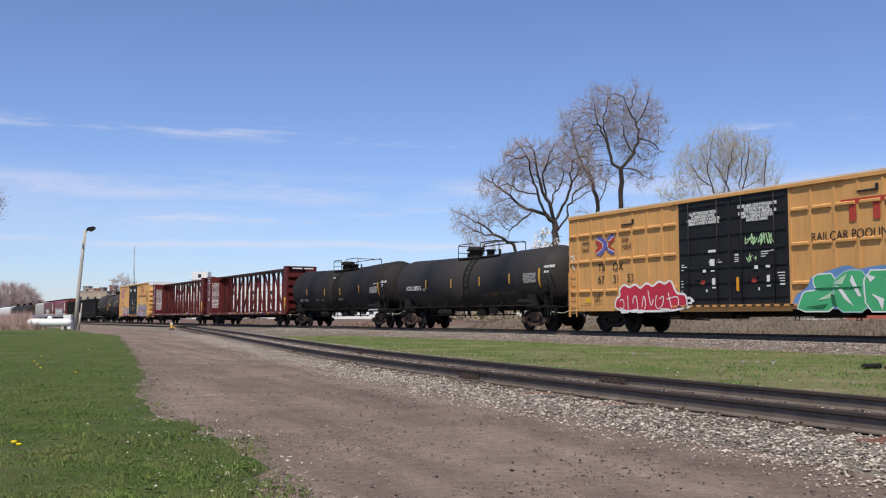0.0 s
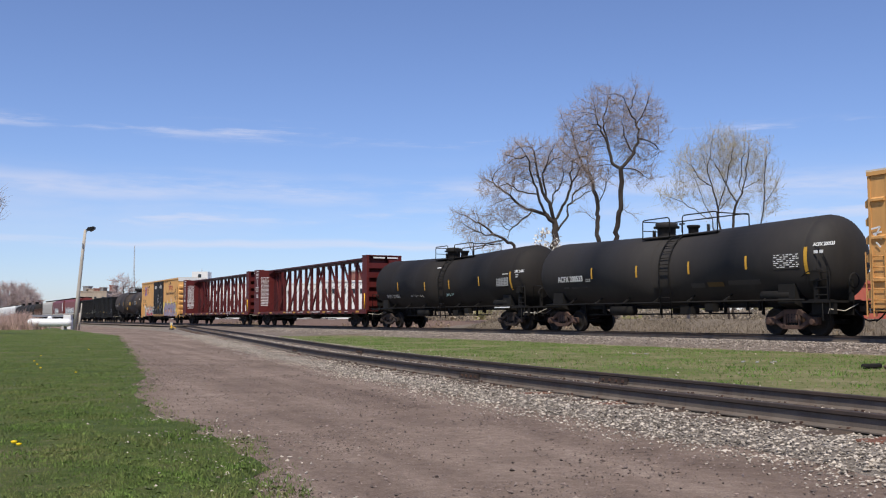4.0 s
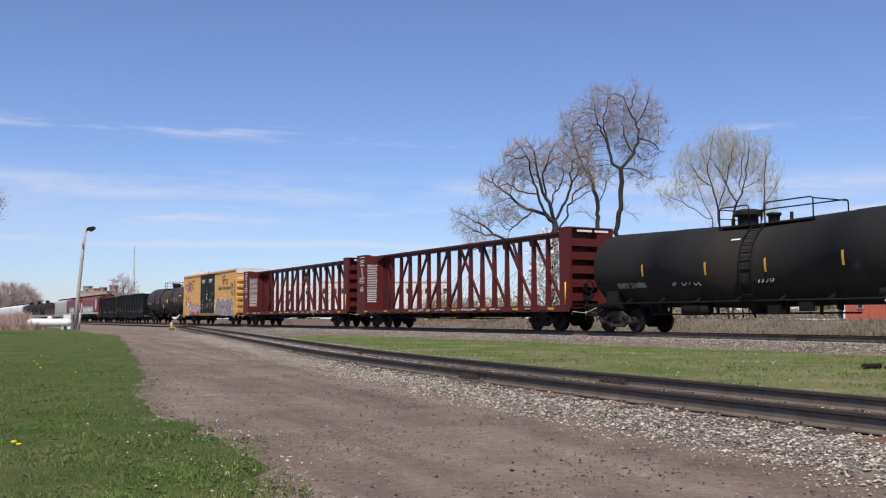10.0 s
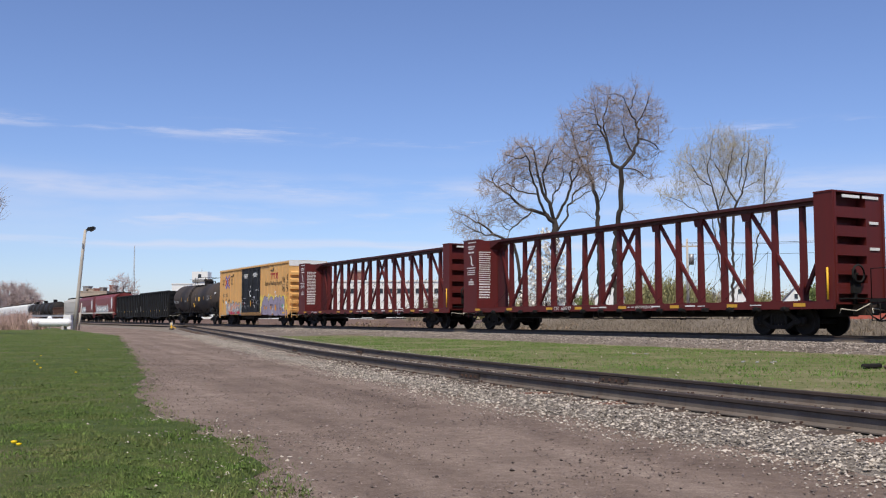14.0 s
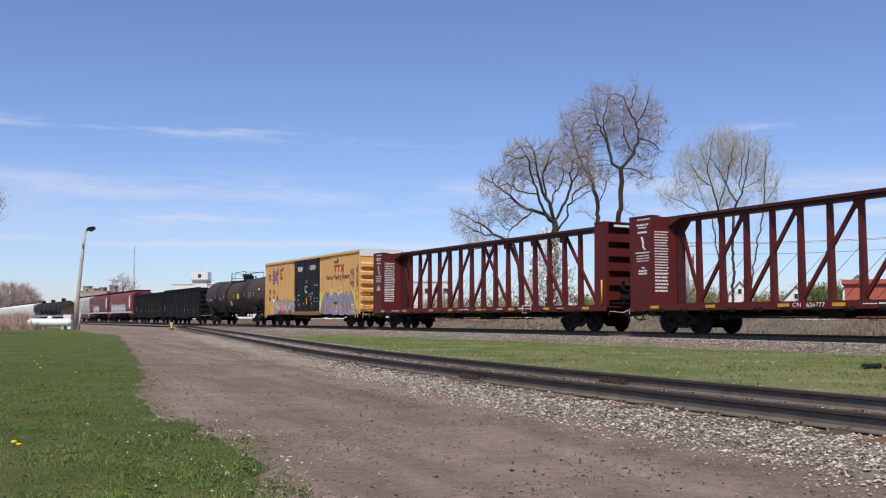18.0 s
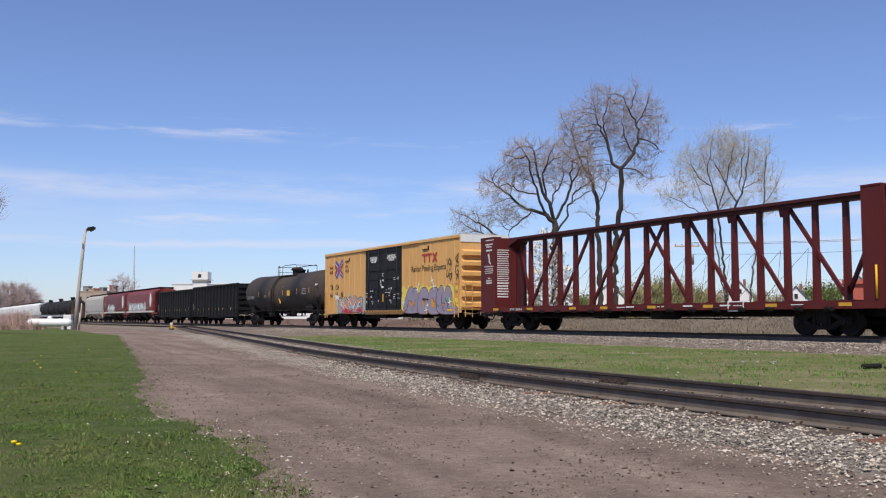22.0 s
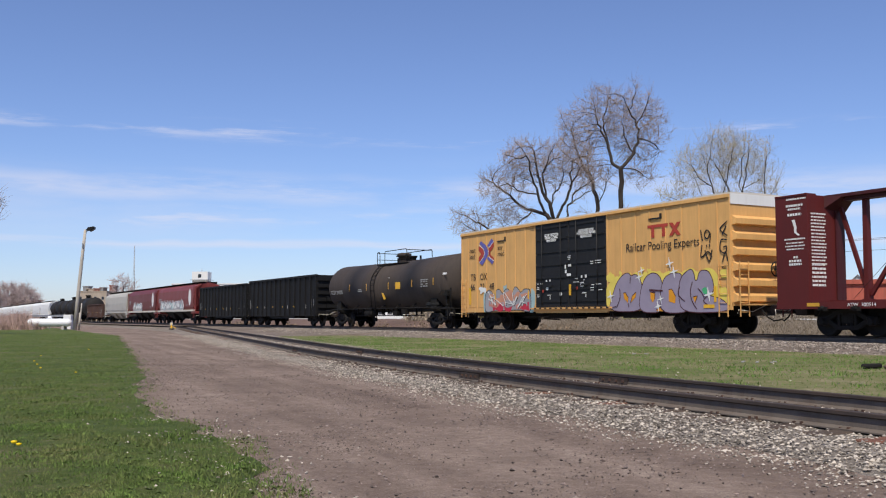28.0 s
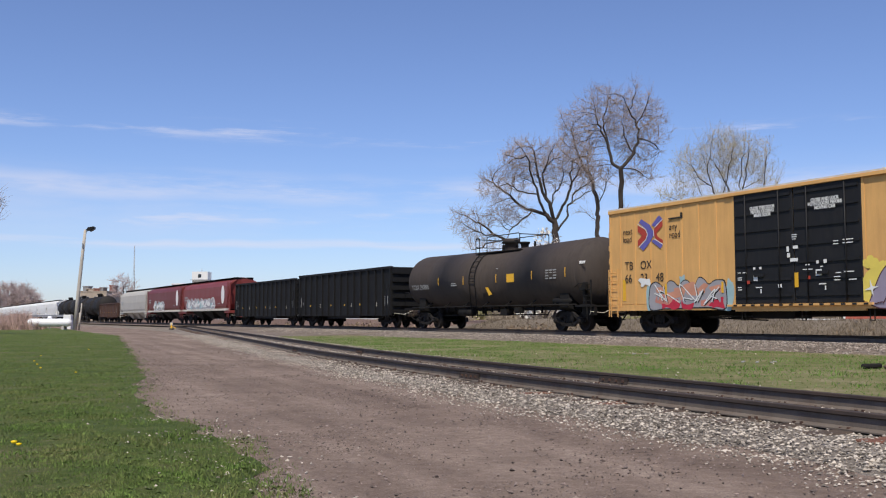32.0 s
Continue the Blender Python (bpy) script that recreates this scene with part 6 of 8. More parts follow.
beam_a = centre_beam("centre_beam_car", "empty dark red centre-beam lumber car with trussed spine")
lettering("CN", MARK_WHITE, beam_a, -3.4, 0.93, 0.2, -1.466, 1.2)
lettering("626777", MARK_WHITE, beam_a, -2.85, 0.93, 0.2, -1.466, 1.2)
lettering("WWW.CN.CA", MARK_WHITE, beam_a, 2.1, 0.95, 0.15, -1.466, 1.1)
beam_b = centre_beam("centre_beam_car", "empty dark red centre-beam lumber car with white placards")
lettering("ATW  300514", MARK_WHITE, beam_b, -8.75, 0.93, 0.15, -1.466, 1.15)
bars(beam_b, MARK_WHITE, -1.475, [(5.3, 5.35, 0.80, 1.16), (6.0, 6.05, 0.80, 1.16), (5.3, 6.05, 0.80, 0.84), (5.3, 6.05, 1.12, 1.16)], "stencil_block")


# ---- gondolas and hoppers ----
def gondola(name, label, half, top, material, far=False):
    """A deep open gondola with ribbed sides; hollow."""
    car = thing(name, label, "gondola car", group="freight cars of the train")
    for e in (-1, 1):
        y0, y1 = sorted((e * 1.42, e * 1.46))
        w = part("side_wall", Mesh().box(-half, half, y0, y1, 0.72, top - 0.1), material, car)
        y0, y1 = sorted((e * 1.40, e * 1.56))
        part("top_rail", Mesh().box(-half - 0.02, half + 0.02, y0, y1, top - 0.14, top), material, car)
        y0, y1 = sorted((e * 1.46, e * 1.55))
        for x in steps(-half + 0.1, half - 0.1, 12 if far else 14):
            part("rib", Mesh().box(x - 0.07, x + 0.07, y0, y1, 0.78, top - 0.14), material, w)
        x0, x1 = sorted((e * (half - 0.05), e * half))
        en = part("end_wall", Mesh().box(x0, x1, -1.42, 1.42, 0.95, top - 0.05), material, car)
        for i in range(5):
            z = 1.35 + i * (top - 1.5) / 4.5
            part("end_rib", Mesh().box(*sorted((e * half, e * (half + 0.12))), -1.42, 1.42, z - 0.06, z + 0.06), material, en)
        part("ladder", ladder_mesh(0.6, 2.6, 0.4, 6), material, car, place=pose(e * (half - 0.35), -1.56, 0))
        add_coupler(car, e * half, e)
    part("floor", Mesh().box(-half, half, -1.42, 1.42, 0.90, 0.98).box(-half + 0.2, half - 0.2, -0.4, 0.4, 0.62, 0.9).box(-half * 0.35, half * 0.35, -1.3, 1.3, 0.55, 0.9), material, car)
    y = -1.565
    bars(car, MARK_DULL, y, [(-half + 0.5, -half + 0.62, 1.35, 2.05), (half - 0.75, half - 0.65, 1.3, 1.9), (half - 0.4, half - 0.28, 1.4, 1.9), (-half + 0.9, -half + 1.0, 1.5, 1.7)], "stencil_block")
    bars(car, MARK_YELLOW, y, [(x, x + 0.13, 1.38, 1.50) for x in (-half * 0.7, -half * 0.2, half * 0.1, half * 0.42)], "reflector")
    bars(car, ROOF_PALE, y, [(x, x + 0.06, 1.3, 1.55) for x in (-half * 0.45, half * 0.25, half * 0.75)], "reflector")
    add_trucks(car, half - 1.6, "grey")
    return car


gon_a = gondola("gondola_car", "deep black ribbed gondola car", 7.8, 3.68, GONDOLA_BLACK)
gon_b = gondola("gondola_car", "deep black ribbed gondola car, dusty", 7.65, 3.56, GONDOLA_BLACK)
gon_c = gondola("gondola_car", "low rusty brown gondola car", 7.2, 2.75, GONDOLA_BROWN, True)


def hopper(name, label, half, material, emblem, tags, far=False):
    """A covered hopper with rounded sides, end cages, roof walk and discharge gates."""
    car = thing(name, label, "hopper car", group="freight cars of the train")
    sec = [(-1.36, 1.42), (-1.46, 1.7), (-1.50, 2.6), (-1.46, 3.5), (-1.30, 3.85), (-0.6, 4.16), (0.6, 4.16), (1.30, 3.85), (1.46, 3.5), (1.50, 2.6), (1.46, 1.7), (1.36, 1.42)]
    v, f = [], []
    n = len(sec)
    for x in (-half + 1.0, half - 1.0):
        v += [(x, a, b) for a, b in sec]
    for x in (-half + 0.25, half - 0.25):
        v += [(x, a, b) for a, b in sec]
    m = Mesh()
    inn = half - 0.75
    body = []
    for x, k in ((-half + 0.3, 0), (half - 0.3, 0)):
        body.append([(x + (0.9 if x < 0 else -0.9) * max(0, (2.5 - b) / 1.08), a, b) for a, b in sec])
    vv = body[0] + body[1]
    ff = [(k, (k + 1) % n, n + (k + 1) % n, n + k) for k in range(n)] + [tuple(reversed(range(n))), tuple(range(n, 2 * n))]
    m.add(vv, ff)
    part("body", m, material, car, bevel=0.03)
    part("side_sill", Mesh().box(-half + 0.1, half - 0.1, -1.5, -1.38, 1.28, 1.46).box(-half + 0.1, half - 0.1, 1.38, 1.5, 1.28, 1.46), ROOF_PALE if emblem else material, car)
    rw = Mesh().box(-half + 0.2, half - 0.2, -0.85, -0.3, 4.26, 4.29).box(-half + 0.2, half - 0.2, 0.3, 0.85, 4.26, 4.29)
    for x in steps(-half + 0.5, half - 0.5, 10):
        rw.box(x - 0.03, x + 0.03, -0.9, 0.9, 4.1, 4.26)
    part("roof_walk", rw, UNDER_BLACK, car)
    hat = Mesh().box(-half + 1.0, half - 1.0, -0.26, 0.26, 4.14, 4.32)
    part("hatch", hat, material, car)
    bins = Mesh()
    for x in (-half * 0.46, 0, half * 0.46):
        bins.add([(x - 2.1, -1.3, 1.42), (x + 2.1, -1.3, 1.42), (x + 2.1, 1.3, 1.42), (x - 2.1, 1.3, 1.42), (x - 0.5, -0.5, 0.5), (x + 0.5, -0.5, 0.5), (x + 0.5, 0.5, 0.5), (x - 0.5, 0.5, 0.5)], [(3, 2, 1, 0), (4, 5, 6, 7), (0, 1, 5, 4), (1, 2, 6, 5), (2, 3, 7, 6), (3, 0, 4, 7)])
    part("discharge_bin", bins, UNDER_BLACK if emblem else material, car)
    for e in (-1, 1):
        fr = Mesh().box(*sorted((e * (half - 1.6), e * (half + 0.1))), -1.45, 1.45, 1.05, 1.3).box(*sorted((e * (half - 2.6), e * (half + 0.2))), -0.4, 0.4, 0.65, 1.05)
        for y in (-1.4, 1.4):
            fr.box(*sorted((e * (half - 0.15), e * (half - 0.05))), y - 0.05, y + 0.05, 1.3, 3.8)
            fr.beam((e * (half - 0.1), y, 1.35), (e * (half - 1.2), y, 2.4), 0.07, 0.07)
        part("end_frame", fr, material, car)
        if not far:
            part("ladder", ladder_mesh(0.6, 3.9, 0.4, 9), material, car, place=pose(e * (half - 0.3), -1.46, 0))
        add_coupler(car, e * half, e)
    y = -1.512
    if emblem:
        part("emblem", Mesh().prism([(half - 2.0 + 0.55 * math.cos(a), 2.75 + 0.85 * math.sin(a)) for a in [i * math.pi / 10 for i in range(20)]], 'y', y, y - 0.004), HOPPER_WHITE, car, "white painted emblem")
    if tags:
        mt, a, b = tags
        piece(car, y - 0.004, a, b, 1.52, 2.55, max(3, int((b - a) / 1.3)), SPRAY_ASH, MARK_WHITE, (SPRAY_AQUA, mt, MARK_WHITE, SPRAY_AQUA), MARK_WHITE, int(abs(a) * 7), 22, 0.06)
    bars(car, MARK_DULL, y, [(-half + 1.2, -half + 2.4, 2.6, 2.75), (-half + 1.2, -half + 2.2, 2.35, 2.5), (half - 3.6, half - 2.9, 1.9, 1.98)], "stencil_block")
    add_trucks(car, half - 1.75, "grey")
    return car


hop_a = hopper("covered_hopper", "red covered hopper car with white emblem and pale graffiti", 8.7, HOPPER_RED, True, (SPRAY_AQUA, -6.6, 3.9))
hop_b = hopper("covered_hopper", "deep red covered hopper car with white emblem and small graffiti", 8.7, HOPPER_DEEP, True, (SPRAY_OLIVE, -4.6, 0.6))
hop_c = hopper("covered_hopper", "pale grey covered hopper car, lightly stained", 8.6, HOPPER_GREY, False, None)
hop_d = hopper("covered_hopper", "white covered hopper car, far down the train", 8.6, HOPPER_WHITE, False, None, True)
tank_d = tank_car("tank_car", "plain black tank car, far down the train", 8.0, 6.5, TANK_BLACK, "grey", True, centre_z=2.55, r=1.48)

# ---- the train, in order from its head; the number is the place of each car's middle at the sixteenth second ----
TRAIN = [(box_a, 32.385), (tank_a, 13.19), (tank_b, -4.05), (beam_a, -25.08), (beam_b, -49.58), (box_b, -72.42), (tank_c, -92.1), (gon_a, -110.27), (gon_b, -126.55),
         (hop_a, -145.0), (hop_b, -162.7), (hop_c, -180.4), (gon_c, -198.2), (tank_d, -214.8)]
for u in (-231.8, -248.8):
    TRAIN.append((copy_thing(tank_d, Matrix()), u))
TRAIN.append((hop_d, -267.0))
for i in range(8):
    TRAIN.append((copy_thing(hop_d, Matrix()), -284.6 - 17.6 * i))


# ---- bare trees ----
def colonise(rng, trunk, crowns, count, step, reach, kill):
    """Branches that grow towards random points in the crown's lumps. Gives nodes and each one's parent."""
    nodes = [np.array(trunk[0][0], float)]
    up = [-1]
    owner = [(0, 0)]
    for which, line in enumerate(trunk):
        near = int(np.argmin([np.linalg.norm(n - np.array(line[0], float)) for n in nodes]))
        for a, b in zip(line, line[1:]):
            a, b = np.array(a, float), np.array(b, float)
            k = max(1, int(np.linalg.norm(b - a) / step))
            for i in range(1, k + 1):
                nodes.append(a + (b - a) * i / k + rng.normal(0, 0.06, 3))
                owner.append((which, len(nodes)))
                up.append(near)
                near = len(nodes) - 1
    pts = []
    vol = np.array([c[3] * c[4] * c[5] for c in crowns])
    for c, n in zip(crowns, (count * vol / vol.sum()).astype(int)):
        q = rng.normal(0, 1, (n, 3))
        q /= np.linalg.norm(q, axis=1)[:, None]
        q *= rng.uniform(0, 1, n)[:, None] ** (1 / 2.4)
        pts.append(q * np.array(c[3:6]) + np.array(c[:3]))
    pts = np.concatenate(pts)
    N = np.array(nodes)
    near = np.argmin(((pts[:, None] - N[None]) ** 2).sum(2), 1)
    dist = np.linalg.norm(pts - N[near], axis=1)
    for it in range(90):
        use = dist < reach
        if not use.any():
            break
        d = (pts[use] - N[near[use]]) / dist[use][:, None]
        acc = np.zeros_like(N)
        np.add.at(acc, near[use], d)
        who = np.unique(near[use])
        g = acc[who]
        ln = np.linalg.norm(g, axis=1)
        ok = ln > 0.2
        who, g = who[ok], g[ok] / ln[ok][:, None]
        grown = np.bincount(np.array(up)[1:], minlength=len(N))[who]
        who, g = who[grown < 3], g[grown < 3]
        if len(who) == 0:
            break
        prev = N[who] - N[np.maximum(np.array(up)[who], 0)]
        prev /= np.linalg.norm(prev, axis=1)[:, None] + 1e-6
        g = g + 0.75 * prev + np.array([0, 0, 0.10])
        g /= np.linalg.norm(g, axis=1)[:, None]
        fresh = N[who] + (g + rng.normal(0, 0.09, g.shape)) * step
        if len(fresh) == 0:
            break
        o = len(N)
        N = np.concatenate([N, fresh])
        up += who.tolist()
        dn = np.sqrt(((pts[:, None] - fresh[None]) ** 2).sum(2))
        best = dn.argmin(1)
        bd = dn[np.arange(len(pts)), best]
        sw = bd < dist
        near[sw], dist[sw] = o + best[sw], bd[sw]
        keep = dist > kill
        pts, near, dist = pts[keep], near[keep], dist[keep]
        if len(pts) == 0 or len(N) > 5200:
            break
    return N, up, owner


def limbs(seed, *tables):
    """Boughs drawn as (sideways, up) curves; each starts on an earlier one and wanders in depth."""
    r = random.Random(seed)
    placed, out = [], []
    for line in [q for t in tables for q in t]:
        x0, z0 = line[0]
        y = min(placed, key=lambda p: (p[0] - x0) ** 2 + (p[2] - z0) ** 2)[1] if placed else 0.0
        drift = r.uniform(-0.45, 0.45)
        pts, last = [], line[0]
        for x, z in smooth(line, False, 3):
            step = math.hypot(x - last[0], z - last[1])
            y += drift * step * min(1.0, max(0.0, (z - 5) / 4)) + r.gauss(0, 0.03)
            pts.append((x, y, z))
            last = (x, z)
        placed += pts
        out.append(pts)
    return out


def bare_tree(name, label, place, trunk, crowns, seed, count=900, step=0.45, reach=4.0, kill=0.5, twig=None, thick=0.36, twigs=5, length=1.0, buds=None, bud_size=0.05, lift=0.3, power=1.65, fine=0.0105, stems=None):
    """A leafless tree that fills the given crown lumps: (x, y, z, three radii) about its foot."""
    rng = np.random.RandomState(seed)
    t = thing(name, label, "tree", place=Matrix.Translation(place))
    N, up, owner = colonise(rng, trunk, crowns, count, step, reach, kill)
    n = len(N)
    load = np.zeros(n)
    load[:len(owner)] = 1.6
    kids = [[] for _ in range(n)]
    for i in range(1, n):
        kids[up[i]].append(i)
    for i in range(n - 1, 0, -1):
        if not kids[i]:
            load[i] += 1.0
        load[up[i]] += load[i]
    rad = np.maximum(fine, thick * (load / load[0]) ** (1 / power))
    for which, (foot, tip) in (stems or {}).items():
        own = [i for i, (q, _) in enumerate(owner) if q == which]
        for k, i in enumerate(own):
            rad[i] = max(rad[i], foot + (tip - foot) * k / len(own))
    limb, tw, tips = Mesh(), Mesh(), []
    # chains from each fork outwards
    stack = [(0, k) for k in kids[0]]
    while stack:
        a, b_ = stack.pop()
        chain = [a, b_]
        while kids[chain[-1]]:
            ks = sorted(kids[chain[-1]], key=lambda q: -load[q])
            stack += [(chain[-1], q) for q in ks[1:]]
            chain.append(ks[0])
        pts = [tuple(N[q]) for q in chain]
        rs_ = [float(min(rad[q], rad[chain[1]])) for q in chain]
        cut = next((i for i, r in enumerate(rs_) if r < 0.0135), len(rs_))
        if cut >= 2:
            limb.tube(pts[:cut], rs_[:cut], 8 if rs_[0] > 0.12 else 5 if rs_[0] > 0.04 else 4, False)
        if len(pts) - max(0, cut - 1) >= 2:
            tw.tube(pts[max(0, cut - 1):], rs_[max(0, cut - 1):], 3, False)
        for q in chain[1:]:
            if rad[q] > 0.075:
                continue
            d0 = N[q] - N[up[q]]
            d0 = d0 / (np.linalg.norm(d0) + 1e-6)
            for k in range(twigs):
                d = d0 + rng.normal(0, 0.62, 3) + np.array([0, 0, lift])
                d /= np.linalg.norm(d)
                l = length * rng.uniform(0.4, 1.2)
                mid = N[q] + d * l * 0.5
                end = mid + (d + rng.normal(0, 0.28, 3) + np.array([0, 0, 0.12])) * l * 0.5
                tw.tube([tuple(N[q]), tuple(mid), tuple(end)], [fine, fine * 0.85, fine * 0.5], 3, False)
                tips.append(end)
    part("trunk", limb, BARK, t)
    part("crown", tw, twig or TWIG, t, "fine bare twigs")
    if buds:
        m = Mesh()
        for p in tips:
            c = Vector(p)
            s = bud_size * rng.uniform(0.6, 1.5)
            a, b_ = Vector(rng.normal(0, 1, 3)).normalized() * s, Vector(rng.normal(0, 1, 3)).normalized() * s
            m.add([c - a, c + b_, c + a, c - b_], [(0, 1, 2, 3)])
        tagged(part("foliage", m, buds, t), kind="stuff")
    return t


def away(px_x, dist):
    """The point on the ground that far ahead, at that slope to the right of the camera's middle line."""
    return Vector((px_x * dist, dist, -0.03))


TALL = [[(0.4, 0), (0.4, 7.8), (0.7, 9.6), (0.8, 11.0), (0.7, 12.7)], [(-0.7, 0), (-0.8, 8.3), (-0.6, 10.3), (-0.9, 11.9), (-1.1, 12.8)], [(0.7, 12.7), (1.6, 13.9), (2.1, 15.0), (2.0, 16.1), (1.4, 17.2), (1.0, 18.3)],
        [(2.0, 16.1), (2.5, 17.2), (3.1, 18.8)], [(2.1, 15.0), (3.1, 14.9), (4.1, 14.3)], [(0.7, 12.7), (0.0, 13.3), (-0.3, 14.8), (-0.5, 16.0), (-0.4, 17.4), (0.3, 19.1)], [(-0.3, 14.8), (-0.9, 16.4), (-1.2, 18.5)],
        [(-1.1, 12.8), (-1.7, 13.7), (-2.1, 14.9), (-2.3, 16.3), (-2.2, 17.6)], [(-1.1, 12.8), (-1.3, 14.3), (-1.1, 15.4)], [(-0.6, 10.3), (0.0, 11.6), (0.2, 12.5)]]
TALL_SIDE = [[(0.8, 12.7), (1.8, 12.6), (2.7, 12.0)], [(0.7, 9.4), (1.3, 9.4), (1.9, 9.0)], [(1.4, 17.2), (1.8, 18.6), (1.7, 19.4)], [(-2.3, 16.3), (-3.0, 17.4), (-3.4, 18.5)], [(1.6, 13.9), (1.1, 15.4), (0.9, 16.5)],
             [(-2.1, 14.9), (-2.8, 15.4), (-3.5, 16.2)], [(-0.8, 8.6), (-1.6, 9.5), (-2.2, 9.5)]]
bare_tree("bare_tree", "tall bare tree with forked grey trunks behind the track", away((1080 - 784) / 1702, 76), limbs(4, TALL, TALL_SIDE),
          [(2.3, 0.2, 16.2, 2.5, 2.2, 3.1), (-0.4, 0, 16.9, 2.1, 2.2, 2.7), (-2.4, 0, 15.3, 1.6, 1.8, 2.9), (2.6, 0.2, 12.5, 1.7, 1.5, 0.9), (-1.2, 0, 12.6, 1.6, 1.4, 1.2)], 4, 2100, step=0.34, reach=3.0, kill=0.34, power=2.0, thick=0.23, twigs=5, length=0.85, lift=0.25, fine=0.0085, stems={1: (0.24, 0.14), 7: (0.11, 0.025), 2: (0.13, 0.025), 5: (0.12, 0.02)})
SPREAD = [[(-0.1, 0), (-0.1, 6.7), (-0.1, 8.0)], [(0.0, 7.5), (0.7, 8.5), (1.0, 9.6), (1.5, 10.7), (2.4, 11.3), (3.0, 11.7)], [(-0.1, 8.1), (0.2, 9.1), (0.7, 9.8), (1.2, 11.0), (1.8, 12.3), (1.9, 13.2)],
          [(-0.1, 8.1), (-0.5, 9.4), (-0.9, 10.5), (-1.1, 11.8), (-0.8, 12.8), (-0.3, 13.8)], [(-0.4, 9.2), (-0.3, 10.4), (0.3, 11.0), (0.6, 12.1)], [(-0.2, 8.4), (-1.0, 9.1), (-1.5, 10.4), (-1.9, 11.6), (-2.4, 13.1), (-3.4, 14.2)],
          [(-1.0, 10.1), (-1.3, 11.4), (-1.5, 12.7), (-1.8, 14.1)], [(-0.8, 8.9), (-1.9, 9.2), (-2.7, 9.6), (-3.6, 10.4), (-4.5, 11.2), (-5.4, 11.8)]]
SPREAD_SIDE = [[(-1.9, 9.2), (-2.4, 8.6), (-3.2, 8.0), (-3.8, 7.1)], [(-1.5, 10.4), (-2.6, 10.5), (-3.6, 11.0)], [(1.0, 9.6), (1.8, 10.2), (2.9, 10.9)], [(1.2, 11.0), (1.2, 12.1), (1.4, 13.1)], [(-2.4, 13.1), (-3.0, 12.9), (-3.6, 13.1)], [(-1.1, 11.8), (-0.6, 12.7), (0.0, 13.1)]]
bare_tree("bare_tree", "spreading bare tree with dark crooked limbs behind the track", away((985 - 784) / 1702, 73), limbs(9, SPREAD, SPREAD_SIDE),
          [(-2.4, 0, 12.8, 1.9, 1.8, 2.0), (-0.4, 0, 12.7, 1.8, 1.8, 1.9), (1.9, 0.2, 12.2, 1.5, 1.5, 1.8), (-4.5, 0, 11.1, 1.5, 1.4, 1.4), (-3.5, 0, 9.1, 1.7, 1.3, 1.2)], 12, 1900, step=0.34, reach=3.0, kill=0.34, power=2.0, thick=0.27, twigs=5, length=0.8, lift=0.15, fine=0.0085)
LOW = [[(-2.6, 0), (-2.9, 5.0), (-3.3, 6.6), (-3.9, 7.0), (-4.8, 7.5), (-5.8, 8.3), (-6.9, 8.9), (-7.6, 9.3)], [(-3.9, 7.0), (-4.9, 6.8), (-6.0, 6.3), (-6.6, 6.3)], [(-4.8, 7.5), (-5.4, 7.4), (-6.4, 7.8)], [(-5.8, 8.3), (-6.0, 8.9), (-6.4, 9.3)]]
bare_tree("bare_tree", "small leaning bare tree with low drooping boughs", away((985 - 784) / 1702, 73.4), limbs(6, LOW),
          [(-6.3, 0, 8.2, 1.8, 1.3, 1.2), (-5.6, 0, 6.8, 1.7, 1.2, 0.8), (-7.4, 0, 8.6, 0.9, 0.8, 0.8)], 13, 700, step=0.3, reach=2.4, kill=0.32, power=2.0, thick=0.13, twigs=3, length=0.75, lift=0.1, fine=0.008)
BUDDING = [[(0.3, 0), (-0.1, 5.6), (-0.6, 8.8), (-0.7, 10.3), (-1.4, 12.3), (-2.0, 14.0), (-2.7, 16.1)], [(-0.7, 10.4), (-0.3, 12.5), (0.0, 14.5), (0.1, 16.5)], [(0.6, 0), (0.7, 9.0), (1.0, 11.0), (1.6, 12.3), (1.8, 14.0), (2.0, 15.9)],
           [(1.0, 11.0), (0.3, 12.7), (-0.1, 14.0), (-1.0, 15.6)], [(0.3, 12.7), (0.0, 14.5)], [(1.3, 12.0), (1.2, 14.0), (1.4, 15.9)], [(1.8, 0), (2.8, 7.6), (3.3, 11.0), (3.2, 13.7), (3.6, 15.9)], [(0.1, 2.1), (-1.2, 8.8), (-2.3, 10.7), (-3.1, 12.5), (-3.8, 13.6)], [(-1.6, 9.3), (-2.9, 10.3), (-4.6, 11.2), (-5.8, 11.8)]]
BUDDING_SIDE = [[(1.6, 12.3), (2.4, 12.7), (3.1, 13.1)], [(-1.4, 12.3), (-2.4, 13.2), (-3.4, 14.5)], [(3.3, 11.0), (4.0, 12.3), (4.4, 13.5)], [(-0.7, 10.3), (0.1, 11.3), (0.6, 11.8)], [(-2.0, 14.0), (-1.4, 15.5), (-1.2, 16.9)]]
